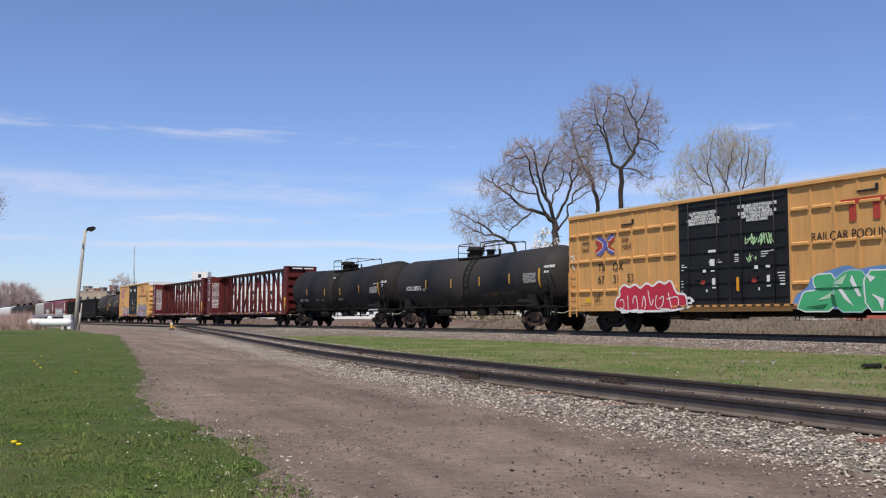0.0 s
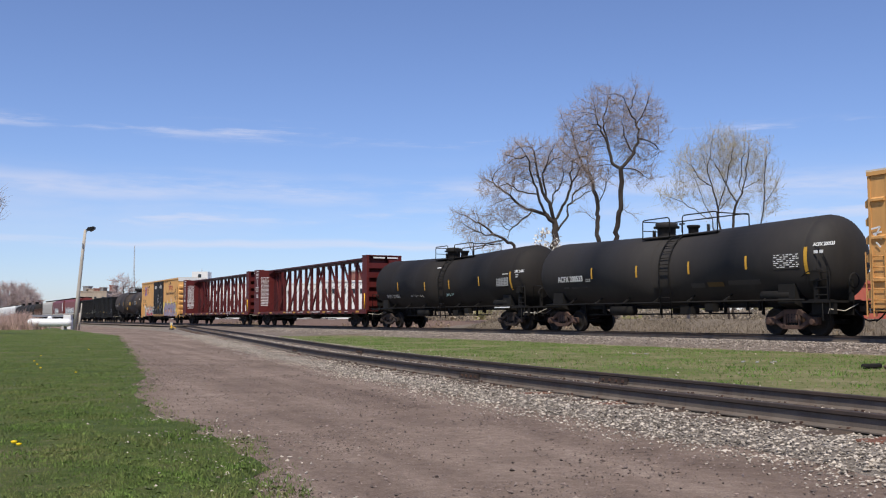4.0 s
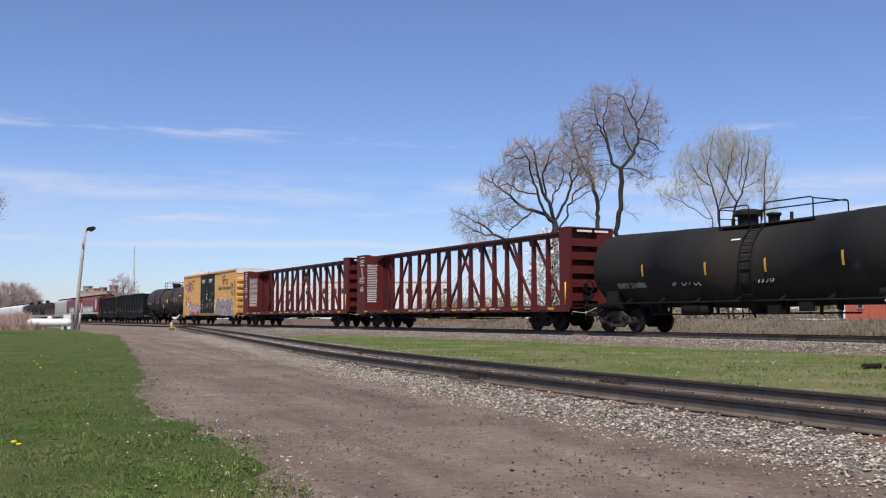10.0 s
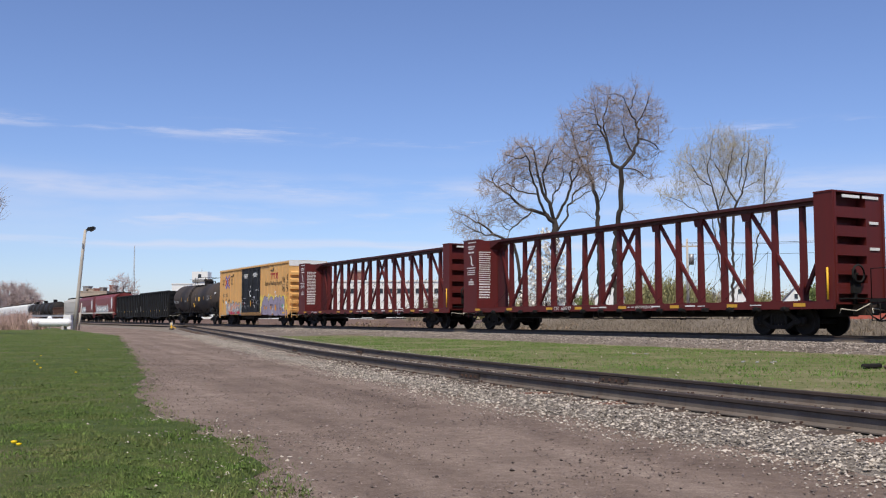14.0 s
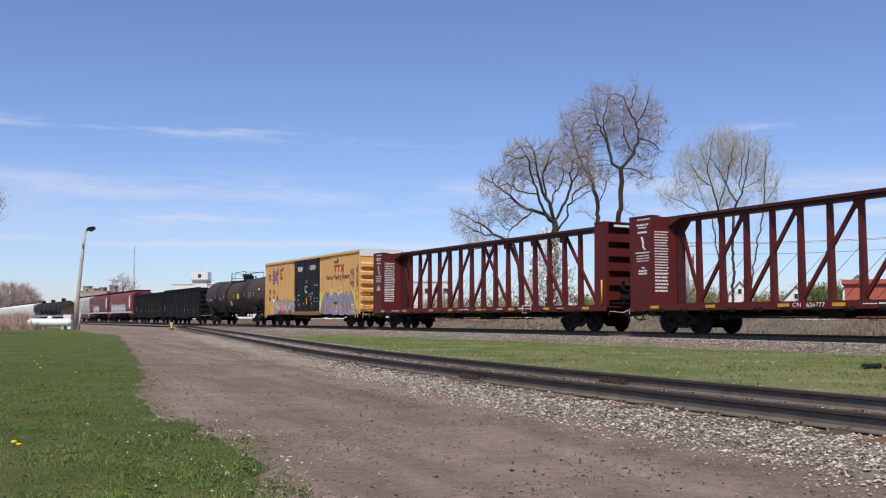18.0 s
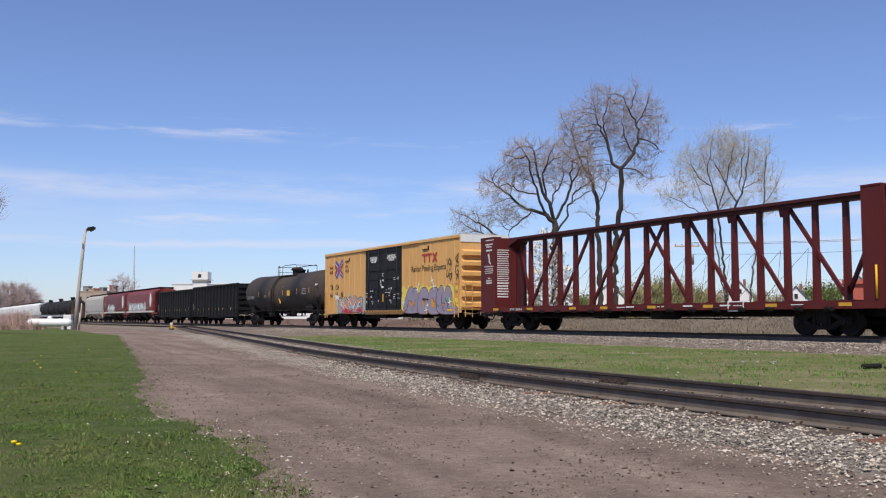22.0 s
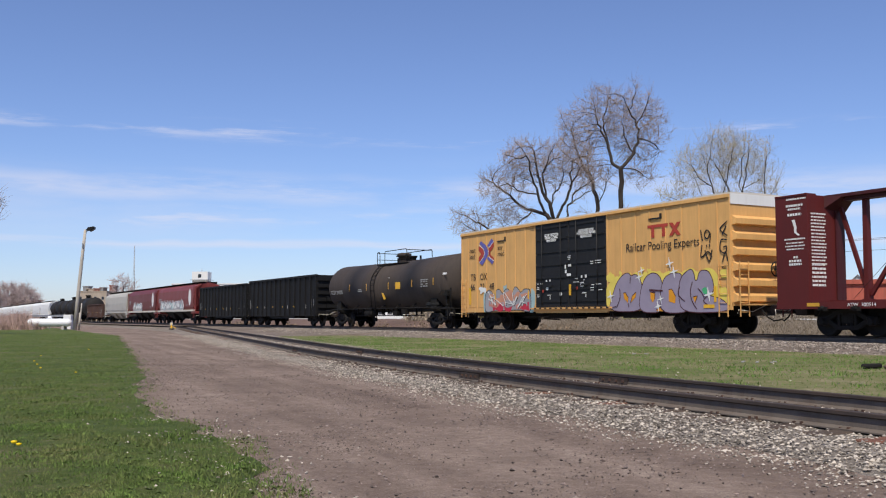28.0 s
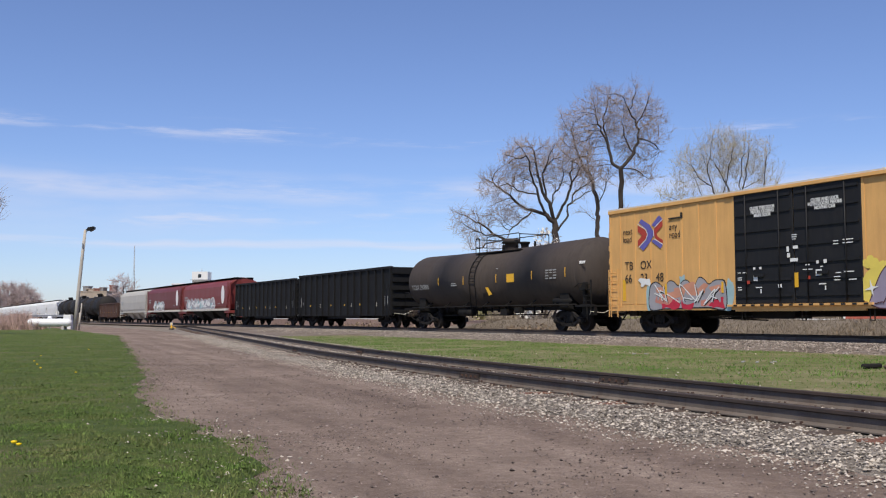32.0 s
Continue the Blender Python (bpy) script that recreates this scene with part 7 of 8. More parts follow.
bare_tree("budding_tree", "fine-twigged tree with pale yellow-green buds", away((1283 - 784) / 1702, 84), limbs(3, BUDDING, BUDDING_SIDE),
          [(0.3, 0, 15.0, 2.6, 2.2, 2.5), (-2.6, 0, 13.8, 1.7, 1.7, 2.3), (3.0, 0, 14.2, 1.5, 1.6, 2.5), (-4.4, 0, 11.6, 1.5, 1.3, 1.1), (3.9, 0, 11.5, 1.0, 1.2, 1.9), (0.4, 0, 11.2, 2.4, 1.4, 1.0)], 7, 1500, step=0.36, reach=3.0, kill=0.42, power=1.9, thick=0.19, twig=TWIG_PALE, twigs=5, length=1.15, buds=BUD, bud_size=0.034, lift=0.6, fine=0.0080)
bare_tree("blossom_tree", "small tree covered in white spring blossom", away((966 - 784) / 1702, 69),
          [[(0, 0, 0), (0, 0, 2.0), (0.1, 0, 4)], [(0, 0, 1.0), (0.9, 0, 3.4)]], [(0, 0, 4.6, 1.3, 1.3, 2.6), (1.0, 0, 3.0, 1.2, 1.2, 2.0), (-1.0, 0, 2.2, 1.0, 1.2, 1.6)], 9, 420, step=0.3, kill=0.3, thick=0.11, twigs=4, length=0.4, buds=BLOSSOM, bud_size=0.10)
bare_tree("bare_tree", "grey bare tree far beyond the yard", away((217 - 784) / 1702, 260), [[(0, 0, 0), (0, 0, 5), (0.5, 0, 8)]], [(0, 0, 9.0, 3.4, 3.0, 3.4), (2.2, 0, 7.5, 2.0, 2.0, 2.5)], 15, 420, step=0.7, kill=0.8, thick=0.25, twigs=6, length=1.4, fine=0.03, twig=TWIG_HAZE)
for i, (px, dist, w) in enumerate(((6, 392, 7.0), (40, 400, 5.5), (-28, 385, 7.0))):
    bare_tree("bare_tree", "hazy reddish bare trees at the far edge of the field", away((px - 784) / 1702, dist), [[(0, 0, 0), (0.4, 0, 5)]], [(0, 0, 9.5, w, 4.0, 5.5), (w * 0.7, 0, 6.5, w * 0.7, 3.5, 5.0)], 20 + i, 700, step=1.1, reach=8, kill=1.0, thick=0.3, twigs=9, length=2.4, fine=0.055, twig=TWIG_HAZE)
bare_tree("bare_tree", "bare tree reaching in beside the lawn", away((-90 - 784) / 1702, 60), [[(0, 0, 0), (0, 0, 4), (0.6, 0, 7)]], [(0.2, 0, 7.8, 3.0, 2.0, 2.4)], 31, 300, thick=0.2)


# ---- shrubs and scrub ----
def bush_stuff(name, label, material, spots, seed, blade=0.5, per=70, category="shrub"):
    """Loose thickets of thin stems and flecks."""
    rng = random.Random(seed)
    m = Mesh()
    for x, y, w, h in spots:
        for k in range(per):
            a = rng.uniform(0, 6.3)
            r = math.sqrt(rng.random()) * w
            px, py = x + math.cos(a) * r, y + math.sin(a) * r
            hh = h * (1 - 0.55 * (r / w) ** 2) * rng.uniform(0.35, 1.0)
            lean = Vector((rng.gauss(0, 0.25), rng.gauss(0, 0.25), 1)) * hh
            q = Vector((px, py, -0.03))
            wd = rng.uniform(0.02, 0.05) * (h / 1.5)
            side = Vector((math.cos(a * 3), math.sin(a * 3), 0)) * wd
            m.add([q - side, q + side, q + lean], [(0, 1, 2)])
            for j in range(3):
                c = q + lean * rng.uniform(0.45, 1.0) + Vector((rng.gauss(0, 0.12), rng.gauss(0, 0.12), 0)) * h * 0.5
                s = rng.uniform(0.05, 0.13) * blade
                u = Vector((rng.gauss(0, 1), rng.gauss(0, 1), rng.gauss(0, 1))).normalized() * s
                v = Vector((rng.gauss(0, 1), rng.gauss(0, 1), rng.gauss(0, 1))).normalized() * s
                m.add([c - u, c + v, c + u, c - v], [(0, 1, 2, 3)])
    return thing(name, label, category, m, material, kind="stuff")


rs = random.Random(40)
spots = []
for i in range(150):
    p = on_line(rs.uniform(-130, 12), rs.uniform(6.5, 20))
    spots.append((p.x, p.y, rs.uniform(0.8, 2.2), rs.uniform(0.4, 1.2)))
bush_stuff("scrub", "dry brown scrub and dead weeds behind the track", SCRUB, spots, 41, 0.8)
for seed, lo, hi, n, h0, h1, near, far in ((42, 760, 1000, 30, 2.4, 4.4, 82, 112), (49, 980, 1640, 260, 2.8, 3.8, 205, 225), (45, 1000, 1270, 60, 7.0, 12.0, 262, 320), (46, 1270, 1640, 70, 6.0, 10.5, 262, 320)):
    spots = []
    k = near / 82
    for i in range(n):
        p = away((rs.uniform(lo, hi) - 784) / 1702, rs.uniform(near, far))
        spots.append((p.x, p.y, rs.uniform(1.2, 2.6) * k, rs.uniform(h0, h1)))
    bush_stuff("thicket", "tall leafless grey-brown thicket behind the track", THICKET, spots, seed, 1.0 * k, 260 if n < 200 else 130)
for seed, mt, label, blade, per, table in ((43, LEAF, "fresh green trees in new leaf by the houses", 3.0, 1300, ((1428, 252, 5.5, 9.5), (1443, 256, 6.0, 11.5), (1460, 254, 6.0, 12.0), (1476, 250, 5.0, 10.0), (1020, 262, 5.0, 8.5))),
                                           (47, OLIVE, "olive budding trees behind the houses", 2.6, 1100, ((1118, 258, 6.0, 10.5), (1146, 262, 7.0, 13.5), (1176, 264, 7.5, 15.0), (1206, 260, 7.0, 13.5), (1230, 262, 6.0, 10.5), (1340, 262, 6.0, 9.5))),
                                           (48, OLIVE, "low olive budding shrubs behind the track", 1.2, 420, ((890, 95, 3.0, 4.4), (1110, 60, 1.0, 1.3)))):
    spots = []
    for px, d, w, h in table:
        p = away((px - 784) / 1702, d)
        spots.append((p.x, p.y, w, h))
    bush_stuff("shrubs", label, mt, spots, seed, blade, per)
spots = []
for i in range(120):
    y = rs.uniform(84, 125)
    x = -y * rs.uniform(0.428, 0.50)
    spots.append((x, y, rs.uniform(0.8, 1.6), rs.uniform(1.1, 2.3)))
bush_stuff("brush", "tangled reddish brown brush by the propane tank", SCRUB_RED, spots, 44, 0.35, 170)
strip("earth_bank", "low bare reddish earth bank behind the main track", BANK, steps(-20, -200, 60), lambda s: 8.0, lambda s: 40.0, lambda s, l, k: -0.06 + min(1.0, k * 8) * (0.85 + 0.15 * noise.noise(Vector((s * 0.2, l * 0.2, 1)))) * min(1.0, max(0.0, (-52 - s) / 18)), 16)


strip("dry_bank", "low bank of pale dead grass behind the main track", DRY, steps(4, -70, 90), lambda s: 6.0, lambda s: 16.0,
      lambda s, l, k: -0.06 + (0.97 + 0.10 * noise.noise(Vector((s * 0.5, l * 0.4, 2)))) * min(1.0, k * 3.2) * min(1.0, (1 - k) * 4) * min(1.0, max(0.0, (s + 70) / 14)), 20)


# ---- lamp post, propane tank, switch stand ----
def lamp_post():
    t = thing("lamp_post", "leaning weathered wooden lamp post with a floodlight", "lamp post", place=Matrix.Translation((-31.3, 82.0, 0)))
    part("pole", Mesh().tube([(0, 0, -0.1), (0.22, 0, 3.0), (0.48, 0, 6.2), (0.70, 0, 8.6)], [0.17, 0.155, 0.14, 0.12], 12), POLE_WOOD, t)
    arm = part("arm", Mesh().tube([(0.67, 0, 8.3), (0.82, 0, 8.45), (1.07, 0, 8.55)], 0.035, 8), GALV, t)
    part("lamp_head", Mesh().prism([(0.77, 8.52), (0.97, 8.78), (1.47, 8.86), (1.52, 8.70), (1.14, 8.45)], 'y', -0.22, 0.22), UNDER_BLACK, t, "dark floodlight housing", bevel=0.03)
    part("lens", Mesh().prism([(1.17, 8.44), (1.52, 8.69), (1.54, 8.66), (1.19, 8.41)], 'y', -0.18, 0.18), GLASS_DARK, arm)
    part("cable_box", Mesh().box(0.52, 0.62, -0.24, -0.12, 7.1, 7.4), GALV, t)
    part("stake", Mesh().tube([(0.35, -0.1, 0), (0.55, -0.2, 1.1), (0.62, -0.2, 2.3)], 0.05, 6), POLE_WOOD, t)
    part("base_post", Mesh().tube([(0.3, 0.2, 0), (0.32, 0.2, 1.5)], 0.09, 8), POLE_WOOD, t)


lamp_post()


def propane_tank():
    c = away((90 - 784) / 1702, 86)
    t = thing("propane_tank", "white horizontal propane tank on concrete saddles", "tank", place=Matrix.Translation((c.x, c.y, 0)))
    L, r, z = 2.0, 0.36, 0.64
    prof = [(-L, 0)] + [(-L + 0.4 * (1 - math.cos(a)), r * math.sin(a)) for a in (0.4, 0.8, 1.2, 1.57)] + [(L - 0.4 * (1 - math.cos(a)), r * math.sin(a)) for a in (1.57, 1.2, 0.8, 0.4)] + [(L, 0)]
    part("shell", Mesh().lathe(prof, 20, 'x', (0, 0, z)), TANK_WHITE, t)
    part("valve_cover", Mesh().lathe([(z + r - 0.05, 0.2), (z + r + 0.16, 0.2), (z + r + 0.22, 0.1), (z + r + 0.22, 0)], 12, 'z'), TANK_WHITE, t)
    for x in (-1.3, 1.3):
        part("saddle", Mesh().prism([(-0.4, 0), (0.4, 0), (0.36, 0.34), (0, 0.20), (-0.36, 0.34)], 'x', x - 0.1, x + 0.1), CONCRETE, t)
    thing("utility_cabinet", "pale equipment cabinet behind the propane tank", "cabinet", Mesh().box(-0.35, 0.35, -0.3, 0.3, 0, 1.35), WALL_WHITE, place=Matrix.Translation((c.x * 89 / 86 + 1.7, 89, 0)), bevel=0.03)
    rack = thing("pipe_rack", "grey pipe rack beyond the tank", "rack", place=Matrix.Translation((c.x * 91 / 86 + 0.2, 91, 0)))
    part("pipe", Mesh().box(-1.9, 1.3, -0.1, 0.1, 1.15, 1.35), GALV, rack)
    for x in (-1.8, -0.2, 1.2):
        part("post", Mesh().box(x - 0.05, x + 0.05, -0.05, 0.05, 0, 1.15), GALV, rack)


propane_tank()


def switch_stand():
    t = thing("switch_stand", "low yellow switch stand beside the turnout", "switch stand", place=Matrix.Translation(on_line(-86.0, -6.5, 0.02)))
    part("base", Mesh().box(-0.2, 0.2, -0.15, 0.15, 0, 0.1), UNDER_BLACK, t, bevel=0.02)
    part("mast", Mesh().tube([(0, 0, 0.05), (0, 0, 0.55)], 0.035, 8).box(-0.06, 0.06, -0.06, 0.06, 0.1, 0.3), MARK_YELLOW, t)
    part("target", Mesh().prism([(-0.11, 0.42), (0.11, 0.42), (0.11, 0.62), (-0.11, 0.62)], 'y', -0.02, 0.02), ROOF_PALE, t)
    part("lever", Mesh().tube([(0.05, -0.1, 0.3), (0.5, -0.35, 0.12)], 0.03, 6), MARK_YELLOW, t)


switch_stand()


# ---- buildings ----
def block(name, label, place, w, d, h, wall, rows, cols, roof_mat=None, turn=0.0, win=(1.2, 1.4), category="building"):
    """A flat-roofed building with a parapet, and windows set into frames on its front."""
    t = thing(name, label, category, place=Matrix.Translation(place) @ pose(0, 0, 0, 0, 0, turn))
    part("wall", Mesh().box(-w / 2, w / 2, 0, d, 0, h), wall, t)
    part("roof", Mesh().box(-w / 2 - 0.2, w / 2 + 0.2, -0.2, d + 0.2, h, h + 0.35), roof_mat or wall, t)
    for r in range(rows):
        for c in range(cols):
            x = -w / 2 + w * (c + 0.5) / cols
            z = h * (r + 0.55) / rows
            f = part("window", Mesh().box(x - win[0] / 2, x + win[0] / 2, -0.08, 0.02, z - win[1] / 2, z + win[1] / 2), ROOF_GREY, t)
            part("pane", Mesh().box(x - win[0] / 2 + 0.1, x + win[0] / 2 - 0.1, -0.1, -0.06, z - win[1] / 2 + 0.1, z + win[1] / 2 - 0.1), GLASS_DARK, f)
    return t


D1 = 330
block("warehouse", "long white flat-roofed factory building", (-0.2 * D1 + 4, D1, -0.03), 62, 25, 12.5, WALL_WHITE, 2, 10)
tw_ = thing("lookout_tower", "white square rooftop tower with a dark band and rail", "tower", place=Matrix.Translation(away((357 - 784) / 1702, D1 + 2)))
part("shaft", Mesh().box(-2.5, 2.5, -2.5, 2.5, 0, 15.2), WALL_WHITE, tw_)
part("band", Mesh().box(-2.6, 2.6, -2.6, 2.6, 13.2, 13.9), ROOF_GREY, tw_, "dark band under the cabin")
part("cabin", Mesh().box(-2.7, 2.7, -2.7, 2.7, 13.9, 16.9), WALL_WHITE, tw_)
cb = part("window", Mesh().box(-0.6, 0.5, -2.76, -2.68, 14.8, 16.0), GLASS_DARK, tw_)
part("gallery_rail", Mesh().box(-3.3, 3.3, -3.3, -3.2, 14.0, 14.15).box(3.2, 3.3, -3.3, 3.3, 14.0, 14.15).tube([(0, 0, 16.9), (0, 0, 18.0)], 0.08, 5), GALV, tw_)
block("mill", "buff brick factory with rooftop sheds", away((163 - 784) / 1702, 420), 13, 20, 12.5, WALL_BUFF, 2, 4)
block("mill", "brown brick factory with many windows", away((190 - 784) / 1702, 440), 16, 20, 10.0, WALL_BRICK, 3, 6)
for px, w, h, m_ in ((152, 2.4, 15, ROOF_GREY), (160, 3.4, 13.8, WALL_BUFF), (172, 3.0, 14.0, WALL_BRICK), (180, 1.6, 14.5, ROOF_GREY), (198, 2.0, 15.4, WALL_BRICK)):
    p = away((px - 784) / 1702, 430)
    block("roof_shed", "small plant housing on the factory", (p.x, p.y, -0.03), w, 5, h, m_, 1, 1)
block("low_building", "low brick building beyond the field", away((48 - 784) / 1702, 405), 7, 8, 8.5, WALL_BRICK, 2, 6, ROOF_GREY)


def radio_mast():
    p = away((237 - 784) / 1702, 600)
    t = thing("radio_mast", "thin lattice radio mast in the distance", "mast", place=Matrix.Translation(p))
    m = Mesh()
    H = 46
    legs = [(-0.9, -0.5), (0.9, -0.5), (0, 1.0)]
    for a, b in legs:
        m.tube([(a, b, 0), (a * 0.25, b * 0.25, H)], 0.09, 4)
    for i in range(22):
        k, k2 = 1 - 0.75 * i / 22, 1 - 0.75 * (i + 1) / 22
        for j in range(3):
            a, b = legs[j], legs[(j + 1) % 3]
            m.tube([(a[0] * k, a[1] * k, H * i / 22), (b[0] * k2, b[1] * k2, H * (i + 1) / 22)], 0.06, 3)
    part("lattice", m, GALV, t)


radio_mast()


def house(label, place, w, d, h, rise, wall, turn=0.0):
    t = thing("house", label, "house", place=Matrix.Translation(place) @ pose(0, 0, 0, 0, 0, turn))
    part("wall", Mesh().box(-w / 2, w / 2, 0, d, 0, h).prism([(-w / 2, h), (w / 2, h), (0, h + rise)], 'y', 0.0, d), wall, t)
    rf = Mesh()
    for e in (-1, 1):
        a = [(e * (w / 2 + 0.4), h - 0.25), (0, h + rise + 0.05), (0, h + rise + 0.25), (e * (w / 2 + 0.4), h - 0.05)]
        rf.prism(a, 'y', -0.4, d + 0.4)
    part("roof", rf, ROOF_GREY, t, "grey shingle roof")
    part("chimney", Mesh().box(0.8, 1.5, d * 0.5, d * 0.5 + 0.7, h + rise * 0.4, h + rise + 0.8), WALL_BRICK, t)
    for x, z in ((-w * 0.22, h * 0.45), (w * 0.22, h * 0.45), (0, h + rise * 0.35)):
        f = part("window", Mesh().box(x - 0.5, x + 0.5, -0.08, 0.02, z - 0.7, z + 0.7), WALL_WHITE, t)
        part("pane", Mesh().box(x - 0.4, x + 0.4, -0.1, -0.06, z - 0.6, z + 0.6), GLASS_DARK, f)
    return t


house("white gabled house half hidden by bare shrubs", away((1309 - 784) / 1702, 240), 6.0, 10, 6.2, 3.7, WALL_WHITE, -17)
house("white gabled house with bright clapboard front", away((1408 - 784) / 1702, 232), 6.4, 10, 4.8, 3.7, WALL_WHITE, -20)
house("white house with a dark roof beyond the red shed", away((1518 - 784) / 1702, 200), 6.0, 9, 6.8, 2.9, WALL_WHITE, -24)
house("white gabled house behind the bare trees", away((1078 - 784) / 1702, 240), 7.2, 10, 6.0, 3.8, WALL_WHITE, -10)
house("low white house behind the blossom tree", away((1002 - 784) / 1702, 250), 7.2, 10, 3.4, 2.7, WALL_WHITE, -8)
block("red_shed", "low red metal-clad shed behind the track", away((1575 - 784) / 1702, 74), 6.5, 8, 3.65, SHED_RED, 1, 3, SHED_RED, -24, (0.5, 0.6), "shed")
block("white_trailer", "low white flatbed trailer parked behind the track", away((1440 - 784) / 1702, 62), 2.6, 1.6, 0.62, WALL_WHITE, 1, 2, None, 0, (0.3, 0.25), "trailer")
thing("utility_box", "small pale utility box behind the track", "box", Mesh().box(-0.18, 0.18, -0.15, 0.15, 0, 0.55), WALL_WHITE, place=Matrix.Translation(away((1546 - 784) / 1702, 48)), bevel=0.03)
block("long_store", "long pale two-storey warehouse behind the train", away((682 - 784) / 1702, 200), 27, 12, 8.5, WALL_WHITE, 2, 14, None, 0, (1.0, 1.1))
block("lift_house", "small brick lift house over the warehouse roof", away((633 - 784) / 1702, 214), 3.4, 4, 11.2, WALL_BRICK, 2, 2, ROOF_GREY)


def power_pole(px, dist, h, label):
    p = away((px - 784) / 1702, dist)
    t = thing("power_pole", label, "utility pole", place=Matrix.Translation(p), group="power poles behind the track")
    part("pole", Mesh().tube([(0, 0, 0), (0, 0, h)], [0.16, 0.11], 8), POLE_WOOD, t)
    a = part("crossarm", Mesh().box(-1.2, 1.2, -0.06, 0.06, h - 0.8, h - 0.66), POLE_WOOD, t)
    for x in (-1.1, -0.5, 0.5, 1.1):
        part("insulator", Mesh().lathe([(h - 0.66, 0.03), (h - 0.6, 0.06), (h - 0.5, 0.05), (h - 0.48, 0)], 8, 'z', (x, 0, 0)), GALV, a)
    part("transformer", Mesh().lathe([(h - 2.5, 0), (h - 2.5, 0.25), (h - 1.5, 0.25), (h - 1.45, 0)], 10, 'z', (0.4, 0, 0)), GALV, t)
    return p, h


pa = power_pole(1217, 92, 8.6, "grey wooden power pole with a transformer")
pb = power_pole(1700, 88, 9.2, "tall wooden power pole at the end of the street")
lines_ = thing("power_lines", "thin sagging power lines between the poles", "cable")
for (p, h), (q, k) in ((pa, pb),):
    for dx, dz in ((-1.1, -0.48), (0.5, -0.48), (0.1, -1.5)):
        pts = []
        for i in range(9):
            f = i / 8
            c = p.lerp(q, f)
            pts.append((c.x + dx * 0.3, c.y + dx, h + (k - h) * f + dz - 1.2 * f * (1 - f)))
        part("wire", Mesh().tube(pts, 0.02, 4), UNDER_BLACK, lines_)


# ---- loose stones, grass and litter ----
def scatter_stones(name, label, material, spots, seed):
    """Angular stones: squashed eight-sided lumps with uneven corners."""
    r = np.random.RandomState(seed)
    spots = np.array(spots)
    n = len(spots)
    basev = np.array([(1, 0, 0), (-1, 0, 0), (0, 1, 0), (0, -1, 0), (0, 0, 1), (0, 0, -1)], float)
    v = basev[None] * (1 + r.uniform(-0.4, 0.4, (n, 6, 1))) + r.uniform(-0.38, 0.38, (n, 6, 3))
    v *= spots[:, 3][:, None, None] * np.array([1, 1, 0.62])
    a = r.uniform(0, 6.3, n)
    c, s = np.cos(a)[:, None], np.sin(a)[:, None]
    x, y = v[:, :, 0] * c - v[:, :, 1] * s, v[:, :, 0] * s + v[:, :, 1] * c
    v = np.stack([x, y, v[:, :, 2]], 2) + spots[:, None, :3]
    tri = np.array([(0, 2, 4), (2, 1, 4), (1, 3, 4), (3, 0, 4), (2, 0, 5), (1, 2, 5), (3, 1, 5), (0, 3, 5)])
    f = (tri[None] + 6 * np.arange(n)[:, None, None]).reshape(-1, 3)
    me = bpy.data.meshes.new(name)
    me.from_pydata(v.reshape(-1, 3).tolist(), [], f.tolist())
    me.materials.append(material)
    return tagged(new(name, me), label, "stones", kind="stuff")


rs = random.Random(77)
spots = []
for i in range(165000):
    s = 4 - 62 * rs.random() ** 2.0
    a, b = road_edge(s), siding_lat(s) + 2.3
    k = rs.random()
    lat = a - 0.25 + (b - a + 0.25) * k + rs.gauss(0, 0.14)
    d = abs(lat - siding_lat(s))
    if abs(d - 0.755) < 0.09 or (d < 1.1 and rs.random() < 0.35):
        continue
    edge = min(1.0, max(0.0, (lat - a + 0.25) / 0.7))
    if rs.random() > 0.35 + 0.65 * edge:
        continue
    r = (0.0060 + 0.0165 * rs.random() ** 1.7) * (0.65 + 0.35 * edge)
    p = on_line(s, lat)
    spots.append((p.x, p.y, siding_bed(s, lat, k) + rs.uniform(0, 0.014) + 0.3 * r, r))
scatter_stones("ballast_stones", "loose pale grey ballast stones along the siding", STONE, spots, 1)
spots = []
for i in range(34000):
    s = 2 - 75 * rs.random() ** 1.3
    lat = rs.choice((rs.uniform(-3.6, -0.9), rs.uniform(-2.6, -0.9), rs.uniform(-0.6, 0.6)))
    p = on_line(s, lat)
    spots.append((p.x, p.y, main_bed(s, lat, 0) + 0.01, rs.uniform(0.018, 0.042)))
scatter_stones("ballast_stones", "grey brown ballast stones along the main track", STONE_MAIN, spots, 2)
spots = []
for i in range(5200):
    s = 2 - 40 * rs.random() ** 1.6
    a, b = lawn_edge(s), road_edge(s)
    k = rs.random()
    k = k ** 3 if rs.random() < 0.35 else 1 - (1 - k) ** 3 if rs.random() < 0.3 else k
    p = on_line(s, a - 0.25 + (b - a) * k)
    spots.append((p.x, p.y, 0.01, rs.choice((0.005, 0.006, 0.007, 0.008, 0.010, 0.014, 0.018))))
for i in range(38000):
    s = 0.5 - 24 * rs.random() ** 1.2
    a, b = lawn_edge(s), road_edge(s)
    k = rs.random() ** (2.6 if i % 3 else 1)
    p = on_line(s, a + (b - a) * k)
    if noise.noise(Vector((p.x * 0.7, p.y * 0.5, 6))) < 0.08 and rs.random() < 0.85:
        continue
    spots.append((p.x, p.y, 0.008, rs.uniform(0.003, 0.010)))
scatter_stones("road_pebbles", "scattered dark and pale pebbles on the gravel road", PEBBLE, spots, 3)
spots = []
